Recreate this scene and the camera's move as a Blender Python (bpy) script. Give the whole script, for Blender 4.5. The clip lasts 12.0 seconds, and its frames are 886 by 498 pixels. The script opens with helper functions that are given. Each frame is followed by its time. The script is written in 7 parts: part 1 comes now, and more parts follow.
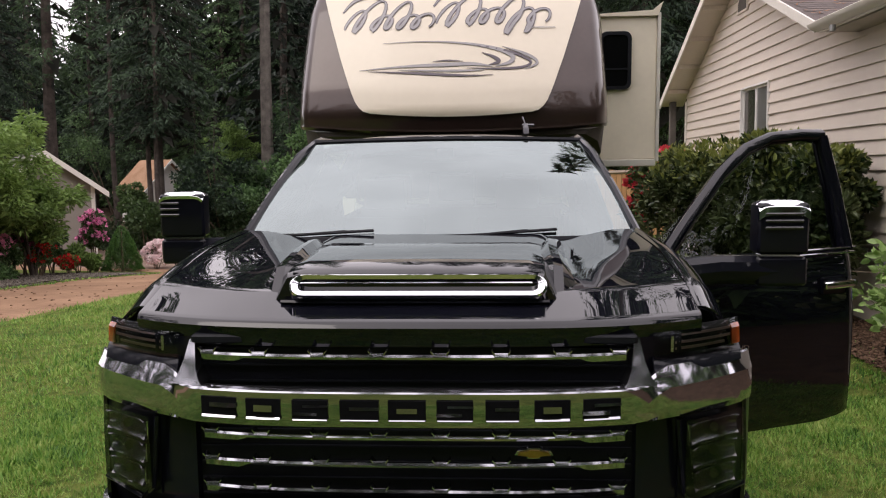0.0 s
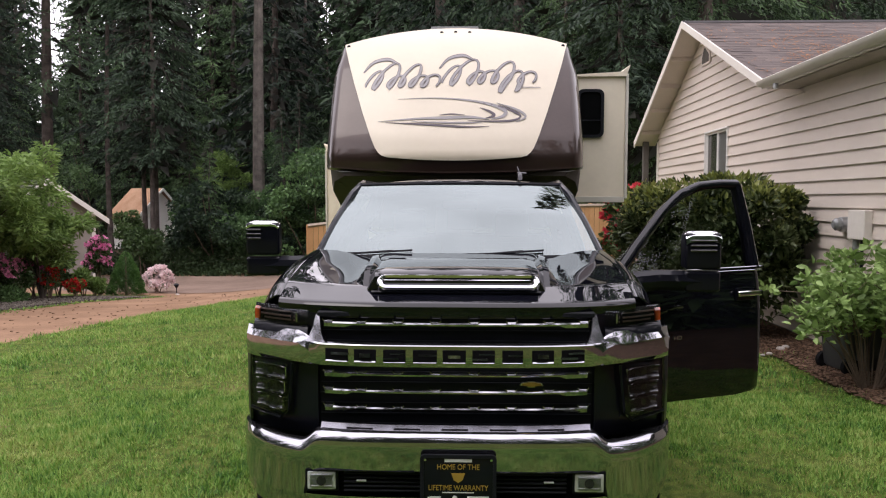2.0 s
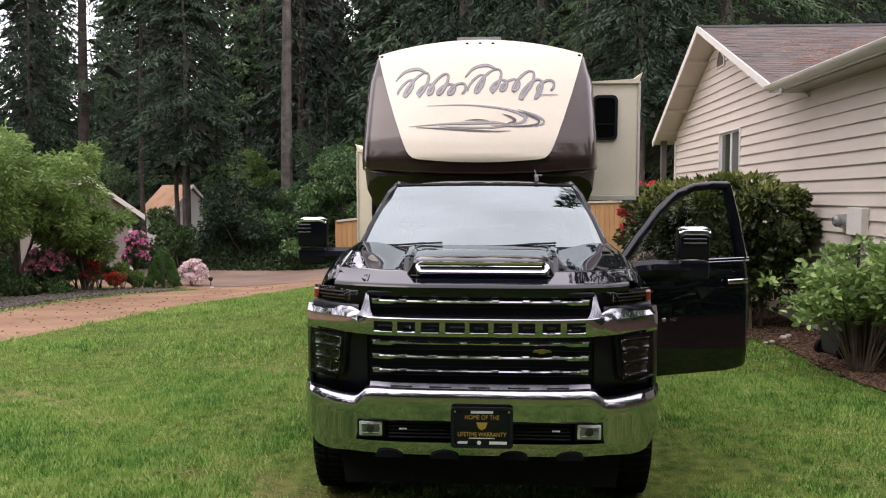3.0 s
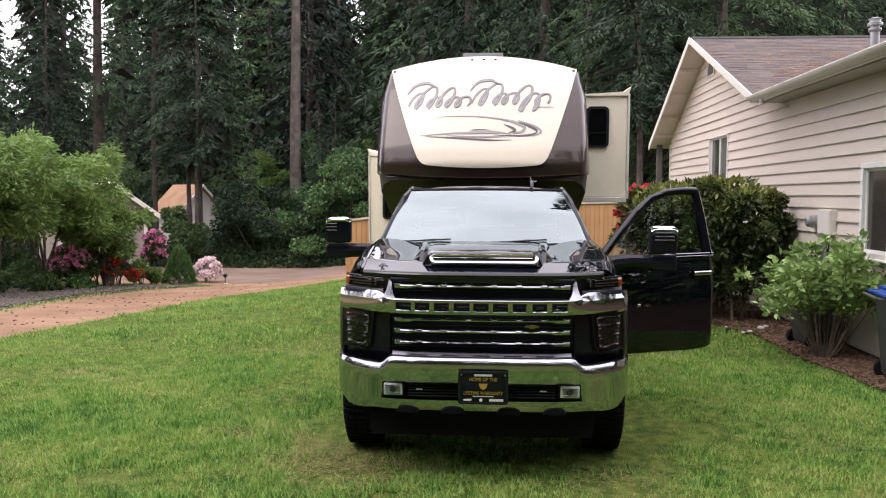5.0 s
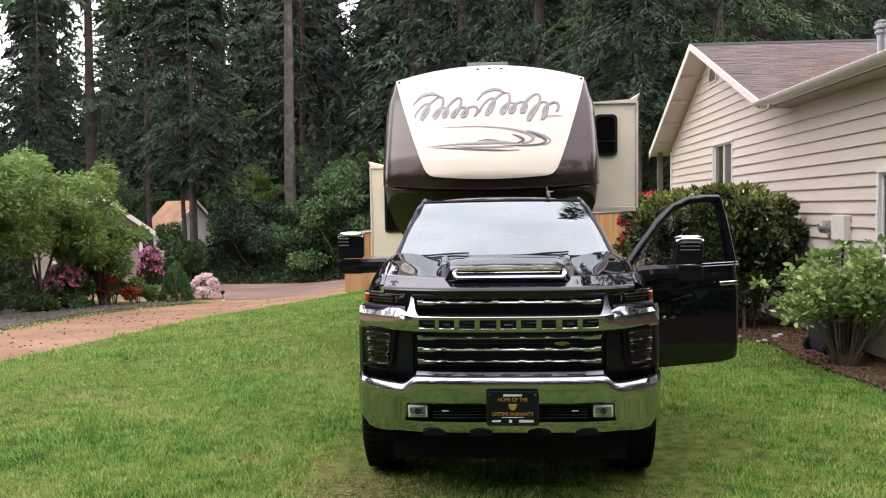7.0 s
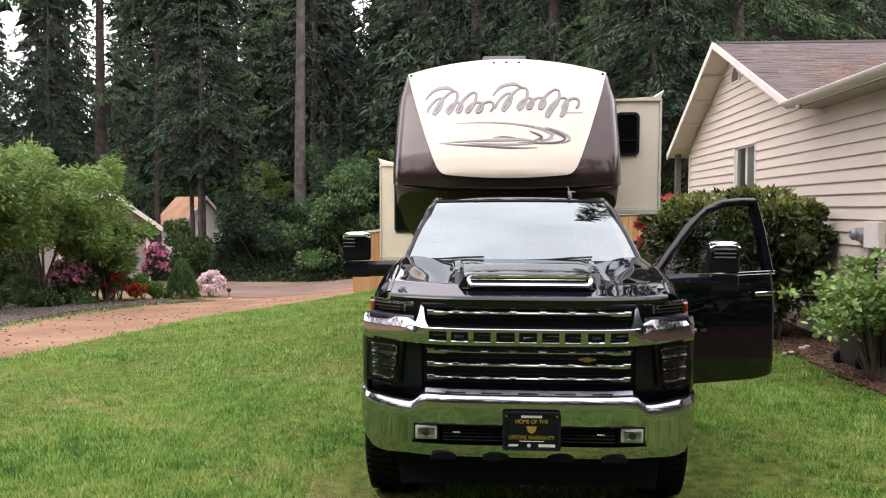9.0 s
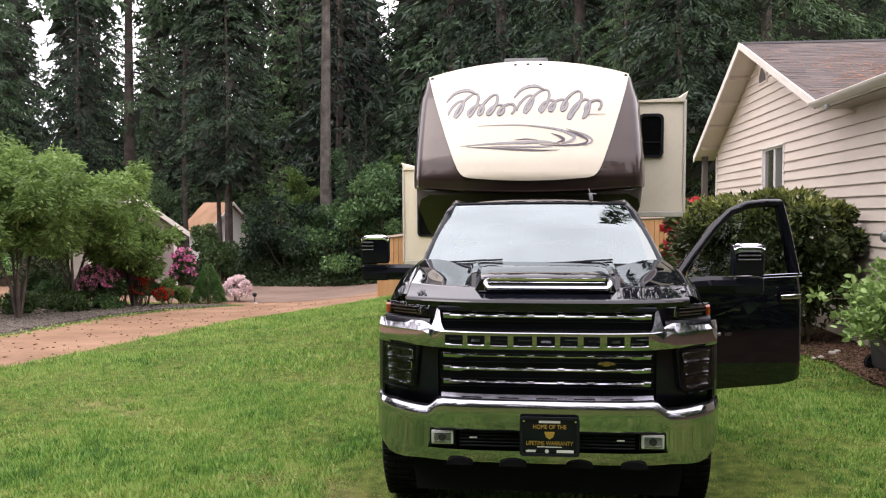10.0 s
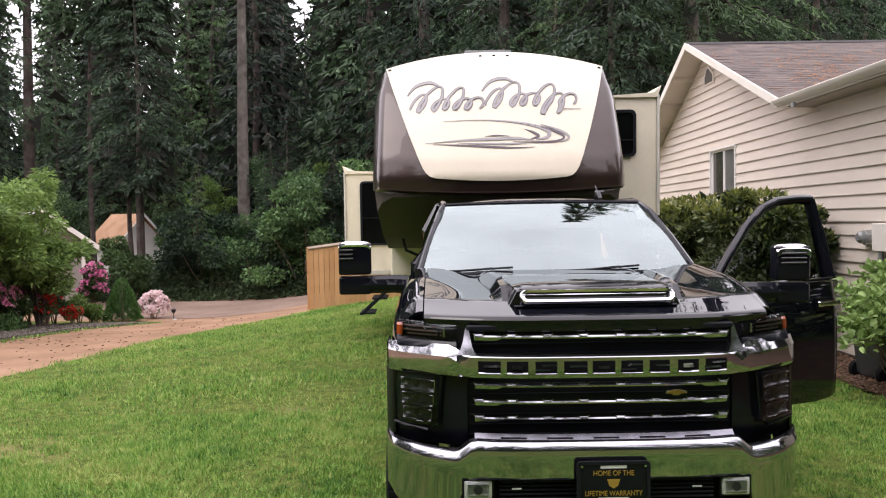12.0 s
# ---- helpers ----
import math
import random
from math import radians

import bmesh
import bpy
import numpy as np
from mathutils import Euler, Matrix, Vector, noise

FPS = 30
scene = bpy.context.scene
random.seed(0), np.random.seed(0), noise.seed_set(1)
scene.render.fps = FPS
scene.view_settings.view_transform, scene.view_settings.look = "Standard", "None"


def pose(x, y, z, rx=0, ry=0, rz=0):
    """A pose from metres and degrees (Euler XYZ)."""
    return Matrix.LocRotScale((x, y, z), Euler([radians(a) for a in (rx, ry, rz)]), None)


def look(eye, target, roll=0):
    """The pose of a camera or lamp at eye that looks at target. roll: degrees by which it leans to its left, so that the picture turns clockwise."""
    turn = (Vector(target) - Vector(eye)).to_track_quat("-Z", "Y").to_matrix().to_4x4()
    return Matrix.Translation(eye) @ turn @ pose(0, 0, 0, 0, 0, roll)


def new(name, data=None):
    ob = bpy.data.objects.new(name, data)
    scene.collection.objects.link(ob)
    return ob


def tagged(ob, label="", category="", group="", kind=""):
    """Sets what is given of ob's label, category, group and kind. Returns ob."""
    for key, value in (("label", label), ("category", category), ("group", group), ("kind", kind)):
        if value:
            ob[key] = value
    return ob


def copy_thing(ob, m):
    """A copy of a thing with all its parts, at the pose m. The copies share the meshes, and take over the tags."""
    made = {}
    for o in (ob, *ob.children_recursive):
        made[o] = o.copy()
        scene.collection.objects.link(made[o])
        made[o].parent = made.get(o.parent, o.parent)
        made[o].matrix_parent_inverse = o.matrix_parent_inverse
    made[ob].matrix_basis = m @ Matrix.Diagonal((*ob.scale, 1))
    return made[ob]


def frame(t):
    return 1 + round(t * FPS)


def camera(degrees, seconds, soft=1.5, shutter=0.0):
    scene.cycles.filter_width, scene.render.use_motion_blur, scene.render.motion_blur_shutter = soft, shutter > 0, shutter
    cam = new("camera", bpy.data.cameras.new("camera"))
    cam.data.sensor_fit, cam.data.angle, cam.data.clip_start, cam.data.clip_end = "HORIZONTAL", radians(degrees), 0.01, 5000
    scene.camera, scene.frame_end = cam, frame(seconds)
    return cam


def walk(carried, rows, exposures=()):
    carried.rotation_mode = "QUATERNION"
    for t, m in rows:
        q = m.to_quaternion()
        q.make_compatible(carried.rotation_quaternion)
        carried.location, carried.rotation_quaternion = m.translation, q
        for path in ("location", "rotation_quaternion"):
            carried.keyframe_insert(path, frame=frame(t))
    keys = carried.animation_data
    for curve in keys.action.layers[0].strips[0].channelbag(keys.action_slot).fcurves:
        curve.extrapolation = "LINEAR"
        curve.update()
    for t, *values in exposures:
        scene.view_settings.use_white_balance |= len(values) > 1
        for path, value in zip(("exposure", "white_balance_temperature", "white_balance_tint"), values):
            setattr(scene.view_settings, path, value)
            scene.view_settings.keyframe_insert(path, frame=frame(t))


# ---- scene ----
# the camera and its walk
cam = camera(56.7, 12.0, soft=1.15)
PATH = [
    (0, pose(0.216, -2.191, 1.9, 84.54, 0.52, 3.01)),
    (0.5, pose(0.163, -2.511, 1.916, 86.04, 0.47, 1.71)),
    (1, pose(0.17, -2.919, 1.931, 86.25, 0.23, 1.79)),
    (1.5, pose(0.147, -3.291, 1.948, 87, 0.25, 2.41)),
    (2, pose(0.055, -3.643, 1.943, 86.64, -0.06, 1.73)),
    (2.5, pose(0.11, -4.059, 1.961, 85.65, -0.36, 2.88)),
    (3, pose(0.06, -4.473, 1.964, 86.38, -0.1, 3.36)),
    (5, pose(0.091, -5.533, 1.998, 86.34, -0.23, 3.68)),
    (5.5, pose(0.176, -5.613, 1.996, 86.17, -0.29, 3.39)),
    (6, pose(0.085, -5.589, 2.015, 86.62, 0.8, 2.76)),
    (6.5, pose(-0.05, -5.477, 2.011, 86.99, 0.92, 3.15)),
    (8.5, pose(-0.181, -4.844, 2.002, 87.25, 0.34, 2.9)),
    (9, pose(-0.179, -4.797, 2.004, 87.15, -0.09, 3.88)),
    (9.5, pose(-0.099, -4.812, 2, 87.96, -0.4, 5.74)),
    (10, pose(-0.123, -4.728, 1.987, 87.48, 0.16, 5.71)),
    (10.5, pose(-0.32, -4.557, 1.978, 87.61, 0.88, 2.34)),
    (11, pose(-0.437, -4.37, 1.947, 87.17, 0.51, 1.92)),
    (11.5, pose(-0.517, -4.109, 1.956, 87.86, 0.17, 2.76)),
    (12, pose(-0.764, -3.809, 1.934, 88.1, 0.83, -0.28)),
]
walk(cam, PATH, [(0, .0, 6950, 10), (1, .07, 6800, 10), (2.5, .21, 6680, 10), (4, .42, 6650, 10), (5.5, .54, 6620, 10), (7, .57, 6650, 10), (9, .58, 6750, 10), (12, .52, 6750, 10)])

# ---- light ----
world = bpy.data.worlds.new("sky")
scene.world = world
world.use_nodes = True
wn, wl = world.node_tree.nodes, world.node_tree.links
sky = wn.new("ShaderNodeTexSky")
sky.sky_type = "NISHITA"
sky.sun_disc = False
sky.sun_elevation = radians(60)
sky.sun_rotation = radians(239)
sky.dust_density = 6.0
pale = wn.new("ShaderNodeHueSaturation")
pale.inputs["Saturation"].default_value = 0.18
wl.new(sky.outputs["Color"], pale.inputs["Color"])
cloud = wn.new("ShaderNodeMix")
cloud.data_type = "RGBA"
cloud.inputs["Factor"].default_value = 0.8
bank = wn.new("ShaderNodeTexNoise")
bank.inputs["Scale"].default_value, bank.inputs["Detail"].default_value = 2.6, 5
where = wn.new("ShaderNodeTexCoord")
wl.new(where.outputs["Generated"], bank.inputs["Vector"])
tone = wn.new("ShaderNodeMapRange")
tone.inputs["From Min"].default_value, tone.inputs["From Max"].default_value = 0.3, 0.7
tone.inputs["To Min"].default_value, tone.inputs["To Max"].default_value = 14.0, 21.0
wl.new(bank.outputs["Fac"], tone.inputs["Value"])
cool = wn.new("ShaderNodeMix")
cool.data_type, cool.blend_type = "RGBA", "MULTIPLY"
cool.inputs["Factor"].default_value = 1.0
cool.inputs["B"].default_value = (1.02, 0.965, 1.09, 1)
wl.new(tone.outputs["Result"], cool.inputs["A"])
wl.new(cool.outputs["Result"], cloud.inputs["B"])
wl.new(pale.outputs["Color"], cloud.inputs["A"])
wn["Background"].inputs["Strength"].default_value = 0.15
wl.new(cloud.outputs["Result"], wn["Background"].inputs["Color"])
sun = new("sun", bpy.data.lights.new("sun", "SUN"))
sun.data.energy, sun.data.angle, sun.data.color = 0.5, radians(28), (1.0, 0.94, 0.92)
sun.matrix_world = look((0, 0, 20), (10, 6, 0))

# ---- small building helpers ----
def part(name, bm, material, parent=None, label="", smooth=True, angle=35):
    me = bpy.data.meshes.new(name)
    bmesh.ops.recalc_face_normals(bm, faces=bm.faces)
    bm.to_mesh(me)
    bm.free()
    for m in material if isinstance(material, (list, tuple)) else (material,):
        me.materials.append(m)
    if smooth:
        me.shade_smooth()
        me.set_sharp_from_angle(angle=radians(angle))
    ob = new(name, me)
    if parent is not None:
        ob.parent = parent
    if label:
        ob["label"] = label
    return ob


def thing(name, label, category, m=None, group="", kind=""):
    ob = new(name)
    ob.empty_display_size = 0.2
    if m is not None:
        ob.matrix_basis = m
    return tagged(ob, label, category, group, kind)


def add_box(bm, x0, x1, y0, y1, z0, z1, bevel=0.0, seg=1, m=None):
    r = bmesh.ops.create_cube(bm, size=1)
    vs = r["verts"]
    for v in vs:
        v.co = Vector((x0 + (v.co.x + .5) * (x1 - x0), y0 + (v.co.y + .5) * (y1 - y0), z0 + (v.co.z + .5) * (z1 - z0)))
    if bevel > 0:
        es = list({e for v in vs for e in v.link_edges})
        r = bmesh.ops.bevel(bm, geom=es, offset=bevel, segments=seg, affect="EDGES", profile=0.7)
        vs = list({v for f in r["faces"] for v in f.verts} | {v for v in vs if v.is_valid})
    if m is not None:
        bmesh.ops.transform(bm, matrix=m, verts=vs)
    return vs


def box(x0, x1, y0, y1, z0, z1, bevel=0.0, seg=1):
    bm = bmesh.new()
    add_box(bm, x0, x1, y0, y1, z0, z1, bevel, seg)
    return bm


def add_loft(bm, rings, closed=True, caps=True):
    rows = [[bm.verts.new(p) for p in r] for r in rings]
    n = len(rows[0])
    for a, b in zip(rows, rows[1:]):
        for i in range(n if closed else n - 1):
            j = (i + 1) % n
            bm.faces.new((a[i], a[j], b[j], b[i]))
    if caps and closed:
        bm.faces.new(rows[0][::-1])
        bm.faces.new(rows[-1])
    return rows


def loft(rings, closed=True, caps=True):
    bm = bmesh.new()
    add_loft(bm, rings, closed, caps)
    return bm


def add_tube(bm, pts, radii, n=8, flat=1.0, up=(0, 0, 1)):
    pts = [Vector(p) for p in pts]
    if not isinstance(radii, (list, tuple)):
        radii = [radii] * len(pts)
    rings = []
    for i, p in enumerate(pts):
        d = (pts[min(i + 1, len(pts) - 1)] - pts[max(i - 1, 0)]).normalized()
        u = Vector(up)
        if abs(d.dot(u)) > .95:
            u = Vector((1, 0, 0))
        s = d.cross(u).normalized()
        w = s.cross(d).normalized()
        rings.append([p + s * math.cos(a) * radii[i] + w * math.sin(a) * radii[i] * flat for a in (2 * math.pi * k / n for k in range(n))])
    add_loft(bm, rings)


def tube(pts, radii, n=8, flat=1.0, up=(0, 0, 1)):
    bm = bmesh.new()
    add_tube(bm, pts, radii, n, flat, up)
    return bm


def add_prism(bm, poly, a, b, axis="y", bevel=0.0):
    """A flat outline pushed from a to b along an axis; poly holds the two other coordinates in order."""
    def co(u, v, w):
        return (w, u, v) if axis == "x" else (u, w, v) if axis == "y" else (u, v, w)
    lo = [bm.verts.new(co(u, v, a)) for u, v in poly]
    hi = [bm.verts.new(co(u, v, b)) for u, v in poly]
    n = len(poly)
    fs = [bm.faces.new(lo[::-1]), bm.faces.new(hi)]
    fs += [bm.faces.new((lo[i], lo[(i + 1) % n], hi[(i + 1) % n], hi[i])) for i in range(n)]
    if bevel > 0:
        es = list({e for f in fs for e in f.edges})
        bmesh.ops.bevel(bm, geom=es, offset=bevel, segments=2, affect="EDGES", profile=.7)
    return lo + hi


def prism(poly, a, b, axis="y", bevel=0.0):
    bm = bmesh.new()
    add_prism(bm, poly, a, b, axis, bevel)
    return bm


def sheet(us, vs, fn, thick=0.0, keep=None):
    """A grid of fn(u, v) points, with an optional inner skin."""
    bm = bmesh.new()
    g = [[bm.verts.new(fn(u, v)) for v in vs] for u in us]
    for i in range(len(us) - 1):
        for j in range(len(vs) - 1):
            if keep is None or keep(us[i], us[i + 1], vs[j], vs[j + 1]):
                bm.faces.new((g[i][j], g[i + 1][j], g[i + 1][j + 1], g[i][j + 1]))
    loose = [v for v in bm.verts if not v.link_faces]
    bmesh.ops.delete(bm, geom=loose, context="VERTS")
    if thick:
        bmesh.ops.recalc_face_normals(bm, faces=bm.faces)
        bmesh.ops.solidify(bm, geom=list(bm.faces), thickness=thick)
    return bm


def span(a, b, n):
    return [a + (b - a) * i / n for i in range(n + 1)]


def curve_at(knots, x):
    """Piecewise linear value through (x, value) knots."""
    for (a, p), (b, q) in zip(knots, knots[1:]):
        if x <= b:
            k = min(max((x - a) / (b - a), 0), 1)
            return p + (q - p) * k
    return knots[-1][1]


def step(a, b, x):
    k = min(max((x - a) / (b - a), 0), 1)
    return k * k * (3 - 2 * k)


# ---- materials ----
def mat(name, color, rough=0.6, metal=0.0, vary=0.0, scale=4.0, bump=0.0, bscale=60.0, coat=0.0, spec=0.5, color2=None, island=0.0, obj=0.0, rvary=0.0, coat_ior=1.5):
    m = bpy.data.materials.new(name)
    m.use_nodes = True
    N, L = m.node_tree.nodes, m.node_tree.links
    b = N["Principled BSDF"]
    b.inputs["Base Color"].default_value = (*color, 1)
    b.inputs["Roughness"].default_value = rough
    b.inputs["Metallic"].default_value = metal
    b.inputs["Coat Weight"].default_value = coat
    b.inputs["Coat Roughness"].default_value = 0.012
    b.inputs["Coat IOR"].default_value = coat_ior
    b.inputs["Specular IOR Level"].default_value = spec
    tc = N.new("ShaderNodeTexCoord")
    if vary or color2:
        n1 = N.new("ShaderNodeTexNoise")
        n1.inputs["Scale"].default_value, n1.inputs["Detail"].default_value = scale, 6
        L.new(tc.outputs["Object"], n1.inputs["Vector"])
        n2 = N.new("ShaderNodeTexNoise")
        n2.inputs["Scale"].default_value, n2.inputs["Detail"].default_value = scale * 9, 3
        L.new(tc.outputs["Object"], n2.inputs["Vector"])
        add = N.new("ShaderNodeMath")
        add.operation = "MULTIPLY_ADD"
        L.new(n2.outputs["Fac"], add.inputs[0])
        add.inputs[1].default_value = 0.45
        L.new(n1.outputs["Fac"], add.inputs[2])
        last = add.outputs[0]
        for weight, kind, out in ((island, "ShaderNodeNewGeometry", "Random Per Island"), (obj, "ShaderNodeObjectInfo", "Random")):
            if weight:
                g = N.new(kind)
                a2 = N.new("ShaderNodeMath")
                a2.operation = "MULTIPLY_ADD"
                L.new(g.outputs[out], a2.inputs[0])
                a2.inputs[1].default_value = weight
                L.new(last, a2.inputs[2])
                last = a2.outputs[0]
        ramp = N.new("ShaderNodeMapRange")
        mid = 0.72 + island / 2 + obj / 2
        half = 0.3 + island / 2 + obj / 2
        ramp.inputs["From Min"].default_value, ramp.inputs["From Max"].default_value = mid - half, mid + half
        L.new(last, ramp.inputs["Value"])
        mix = N.new("ShaderNodeMix")
        mix.data_type = "RGBA"
        c2 = color2 or tuple(min(1, c * (1 + vary)) for c in color)
        c1 = color if color2 else tuple(c * (1 - vary) for c in color)
        mix.inputs["A"].default_value, mix.inputs["B"].default_value = (*c1, 1), (*c2, 1)
        L.new(ramp.outputs["Result"], mix.inputs["Factor"])
        L.new(mix.outputs["Result"], b.inputs["Base Color"])
        if rvary:
            rr = N.new("ShaderNodeMapRange")
            rr.inputs["From Min"].default_value, rr.inputs["From Max"].default_value = 0.4, 1.0
            rr.inputs["To Min"].default_value, rr.inputs["To Max"].default_value = max(0, rough - rvary), rough + rvary
            L.new(add.outputs[0], rr.inputs["Value"])
            L.new(rr.outputs["Result"], b.inputs["Roughness"])
    if bump:
        nb = N.new("ShaderNodeTexNoise")
        nb.inputs["Scale"].default_value, nb.inputs["Detail"].default_value = bscale, 5
        L.new(tc.outputs["Object"], nb.inputs["Vector"])
        bp = N.new("ShaderNodeBump")
        bp.inputs["Strength"].default_value, bp.inputs["Distance"].default_value = bump, 0.01
        L.new(nb.outputs["Fac"], bp.inputs["Height"])
        L.new(bp.outputs["Normal"], b.inputs["Normal"])
    return m


def glass(name, tint, ior=1.7, rough=0.0, sheen=(.95, .97, 1)):
    m = bpy.data.materials.new(name)
    m.use_nodes = True
    N, L = m.node_tree.nodes, m.node_tree.links
    N.remove(N["Principled BSDF"])
    tr, gl, fr, mx = N.new("ShaderNodeBsdfTransparent"), N.new("ShaderNodeBsdfGlossy"), N.new("ShaderNodeFresnel"), N.new("ShaderNodeMixShader")
    tr.inputs["Color"].default_value = (*tint, 1)
    gl.inputs["Roughness"].default_value = rough
    gl.inputs["Color"].default_value = (*sheen, 1)
    fr.inputs["IOR"].default_value = ior
    L.new(fr.outputs[0], mx.inputs[0])
    L.new(tr.outputs[0], mx.inputs[1])
    L.new(gl.outputs[0], mx.inputs[2])
    L.new(mx.outputs[0], N["Material Output"].inputs["Surface"])
    return m


def leaf_mat(name, dark, light, rough=0.5, trans=0.25, scale=1.2, patch=1.0):
    """Foliage: a colour for every leaf between two greens, with some light let through."""
    m = bpy.data.materials.new(name)
    m.use_nodes = True
    N, L = m.node_tree.nodes, m.node_tree.links
    b = N["Principled BSDF"]
    geo, tc = N.new("ShaderNodeNewGeometry"), N.new("ShaderNodeTexCoord")
    no = N.new("ShaderNodeTexNoise")
    no.inputs["Scale"].default_value, no.inputs["Detail"].default_value = scale, 3
    L.new(tc.outputs["Object"], no.inputs["Vector"])
    ad = N.new("ShaderNodeMath")
    ad.operation = "MULTIPLY_ADD"
    ad.inputs[1].default_value = 0.6 / patch
    L.new(geo.outputs["Random Per Island"], ad.inputs[0])
    L.new(no.outputs["Fac"], ad.inputs[2])
    oi, ao = N.new("ShaderNodeObjectInfo"), N.new("ShaderNodeMath")
    ao.operation = "MULTIPLY_ADD"
    ao.inputs[1].default_value = 0.5 if patch == 1 else 0.6
    L.new(oi.outputs["Random"], ao.inputs[0])
    L.new(ad.outputs[0], ao.inputs[2])
    mr = N.new("ShaderNodeMapRange")
    mr.inputs["From Min"].default_value, mr.inputs["From Max"].default_value = (0.42, 1.55) if patch == 1 else (0.5, 1.5)
    L.new(ao.outputs[0], mr.inputs["Value"])
    tone = mr.outputs["Result"]
    if patch > 1:
        pw = N.new("ShaderNodeMath")
        pw.operation = "POWER"
        pw.inputs[1].default_value = patch
        L.new(tone, pw.inputs[0])
        tone = pw.outputs[0]
    mix = N.new("ShaderNodeMix")
    mix.data_type = "RGBA"
    mix.inputs["A"].default_value, mix.inputs["B"].default_value = (*dark, 1), (*light, 1)
    L.new(tone, mix.inputs["Factor"])
    L.new(mix.outputs["Result"], b.inputs["Base Color"])
    b.inputs["Roughness"].default_value = rough
    b.inputs["Specular IOR Level"].default_value = 0.3
    tl, ms = N.new("ShaderNodeBsdfTranslucent"), N.new("ShaderNodeMixShader")
    L.new(mix.outputs["Result"], tl.inputs["Color"])
    ms.inputs[0].default_value = trans
    L.new(b.outputs[0], ms.inputs[1])
    L.new(tl.outputs[0], ms.inputs[2])
    L.new(ms.outputs[0], N["Material Output"].inputs["Surface"])
    return m


# the blacks carry lens haze in their colours: lifted and slightly blue
pad_black = mat("matt_black_recess", (.007, .007, .009), .7, spec=.08, vary=.2, scale=8)
# brighter copy of the chrome: the sky's glint is put into its colour
bright_chrome = mat("bright_chrome", (.80, .80, .83), .06, 1, vary=.03, scale=3)
paint_black = mat("black_car_paint", (.0042, .0045, .0075), .35, 0, vary=.2, scale=2, coat=1.0, spec=.0, coat_ior=1.5)
pad_metal = mat("brushed_step_pad", (.22, .22, .25), .22, 1, vary=.1, scale=6)
chrome = mat("chrome", (.41, .41, .445), .06, .975, vary=.05, scale=3, rvary=.02)
black_plastic = mat("black_plastic", (.010, .011, .0155), .55, spec=.2, vary=.3, scale=8, bump=.1, bscale=300)
gloss_black = mat("gloss_black_plastic", (.0065, .007, .0115), .35, vary=.2, scale=5, coat=.6, spec=.05, coat_ior=1.4)
rubber = mat("tyre_rubber", (.012, .012, .013), .85, spec=.06, vary=.35, scale=6, bump=.2, bscale=90)
alloy = mat("wheel_alloy", (.25, .25, .26), .3, .9, vary=.15)
lamp_dark = mat("smoked_lamp_inside", (.03, .03, .032), .2, .3, vary=.3, scale=10)
lamp_lens = mat("lamp_silver", (.55, .56, .57), .15, .9, vary=.2, scale=20)
lamp_cell_mat = mat("lamp_reflector_grey", (.13, .13, .135), .22, .8, vary=.3, scale=25)
fog_silver = mat("silvered_fog_bowl", (.62, .63, .63), .35, .3, vary=.15, scale=20)
amber = mat("amber_lens", (.34, .06, .012), .15, vary=.2, scale=12, coat=.6)
lens_glass = glass("lamp_glass", (.82, .83, .84), 1.4)
strip_mat = mat("smoked_light_strip", (.24, .17, .145), .3, .4, vary=.2, scale=20)
windshield_glass = glass("windshield_glass", (.30, .36, .34), 2.85, 0, (.86, .98, .98))
side_glass = glass("side_glass", (.62, .67, .64), 1.3)
privacy_glass = glass("privacy_glass", (.08, .09, .09), 1.6)
gold = mat("gold_emblem", (.40, .25, .07), .35, .9, vary=.2, scale=30)
seat_cloth = mat("dark_seat_fabric", (.02, .02, .022), .8, vary=.3, scale=20)
white_ink = mat("white_print", (.75, .75, .75), .5, vary=.05)
yellow_ink = mat("yellow_print", (.40, .26, .04), .5, vary=.1)

# ---- ground ----
def soft(v):
    return v if v > 30 else math.log1p(math.exp(v))


def zg(x, y):
    """Height of the ground: level round the truck but dipped under it to fit the camera's view, falling away to the
    driveway.
    """
    k = step(2, -9, x)
    dip = .045 * step(1.7, 1.1, abs(x)) * step(-.1, .7, y) * step(8.5, 7, y)
    return .04 - dip - .06 * (soft(y - 4) - soft(y - 26)) * k + .02 * noise.noise((x * .25, y * .25, 3.0))


def grow(a, b, start, ratio):
    out, s, v = [a], start, a
    while (v < b) if b > a else (v > b):
        v += s if b > a else -s
        s *= ratio
        out.append(v)
    return out


gx = sorted(set([round(v, 2) for v in grow(-30, -600, 2, 1.5)] + [round(v, 2) for v in span(-30, 16, 92)] + [round(v, 2) for v in grow(16, 600, 2, 1.5)]))
gy = sorted(set([round(v, 2) for v in grow(-14, -600, 2, 1.5)] + [round(v, 2) for v in span(-14, 60, 148)] + [round(v, 2) for v in grow(60, 900, 2, 1.5)]))


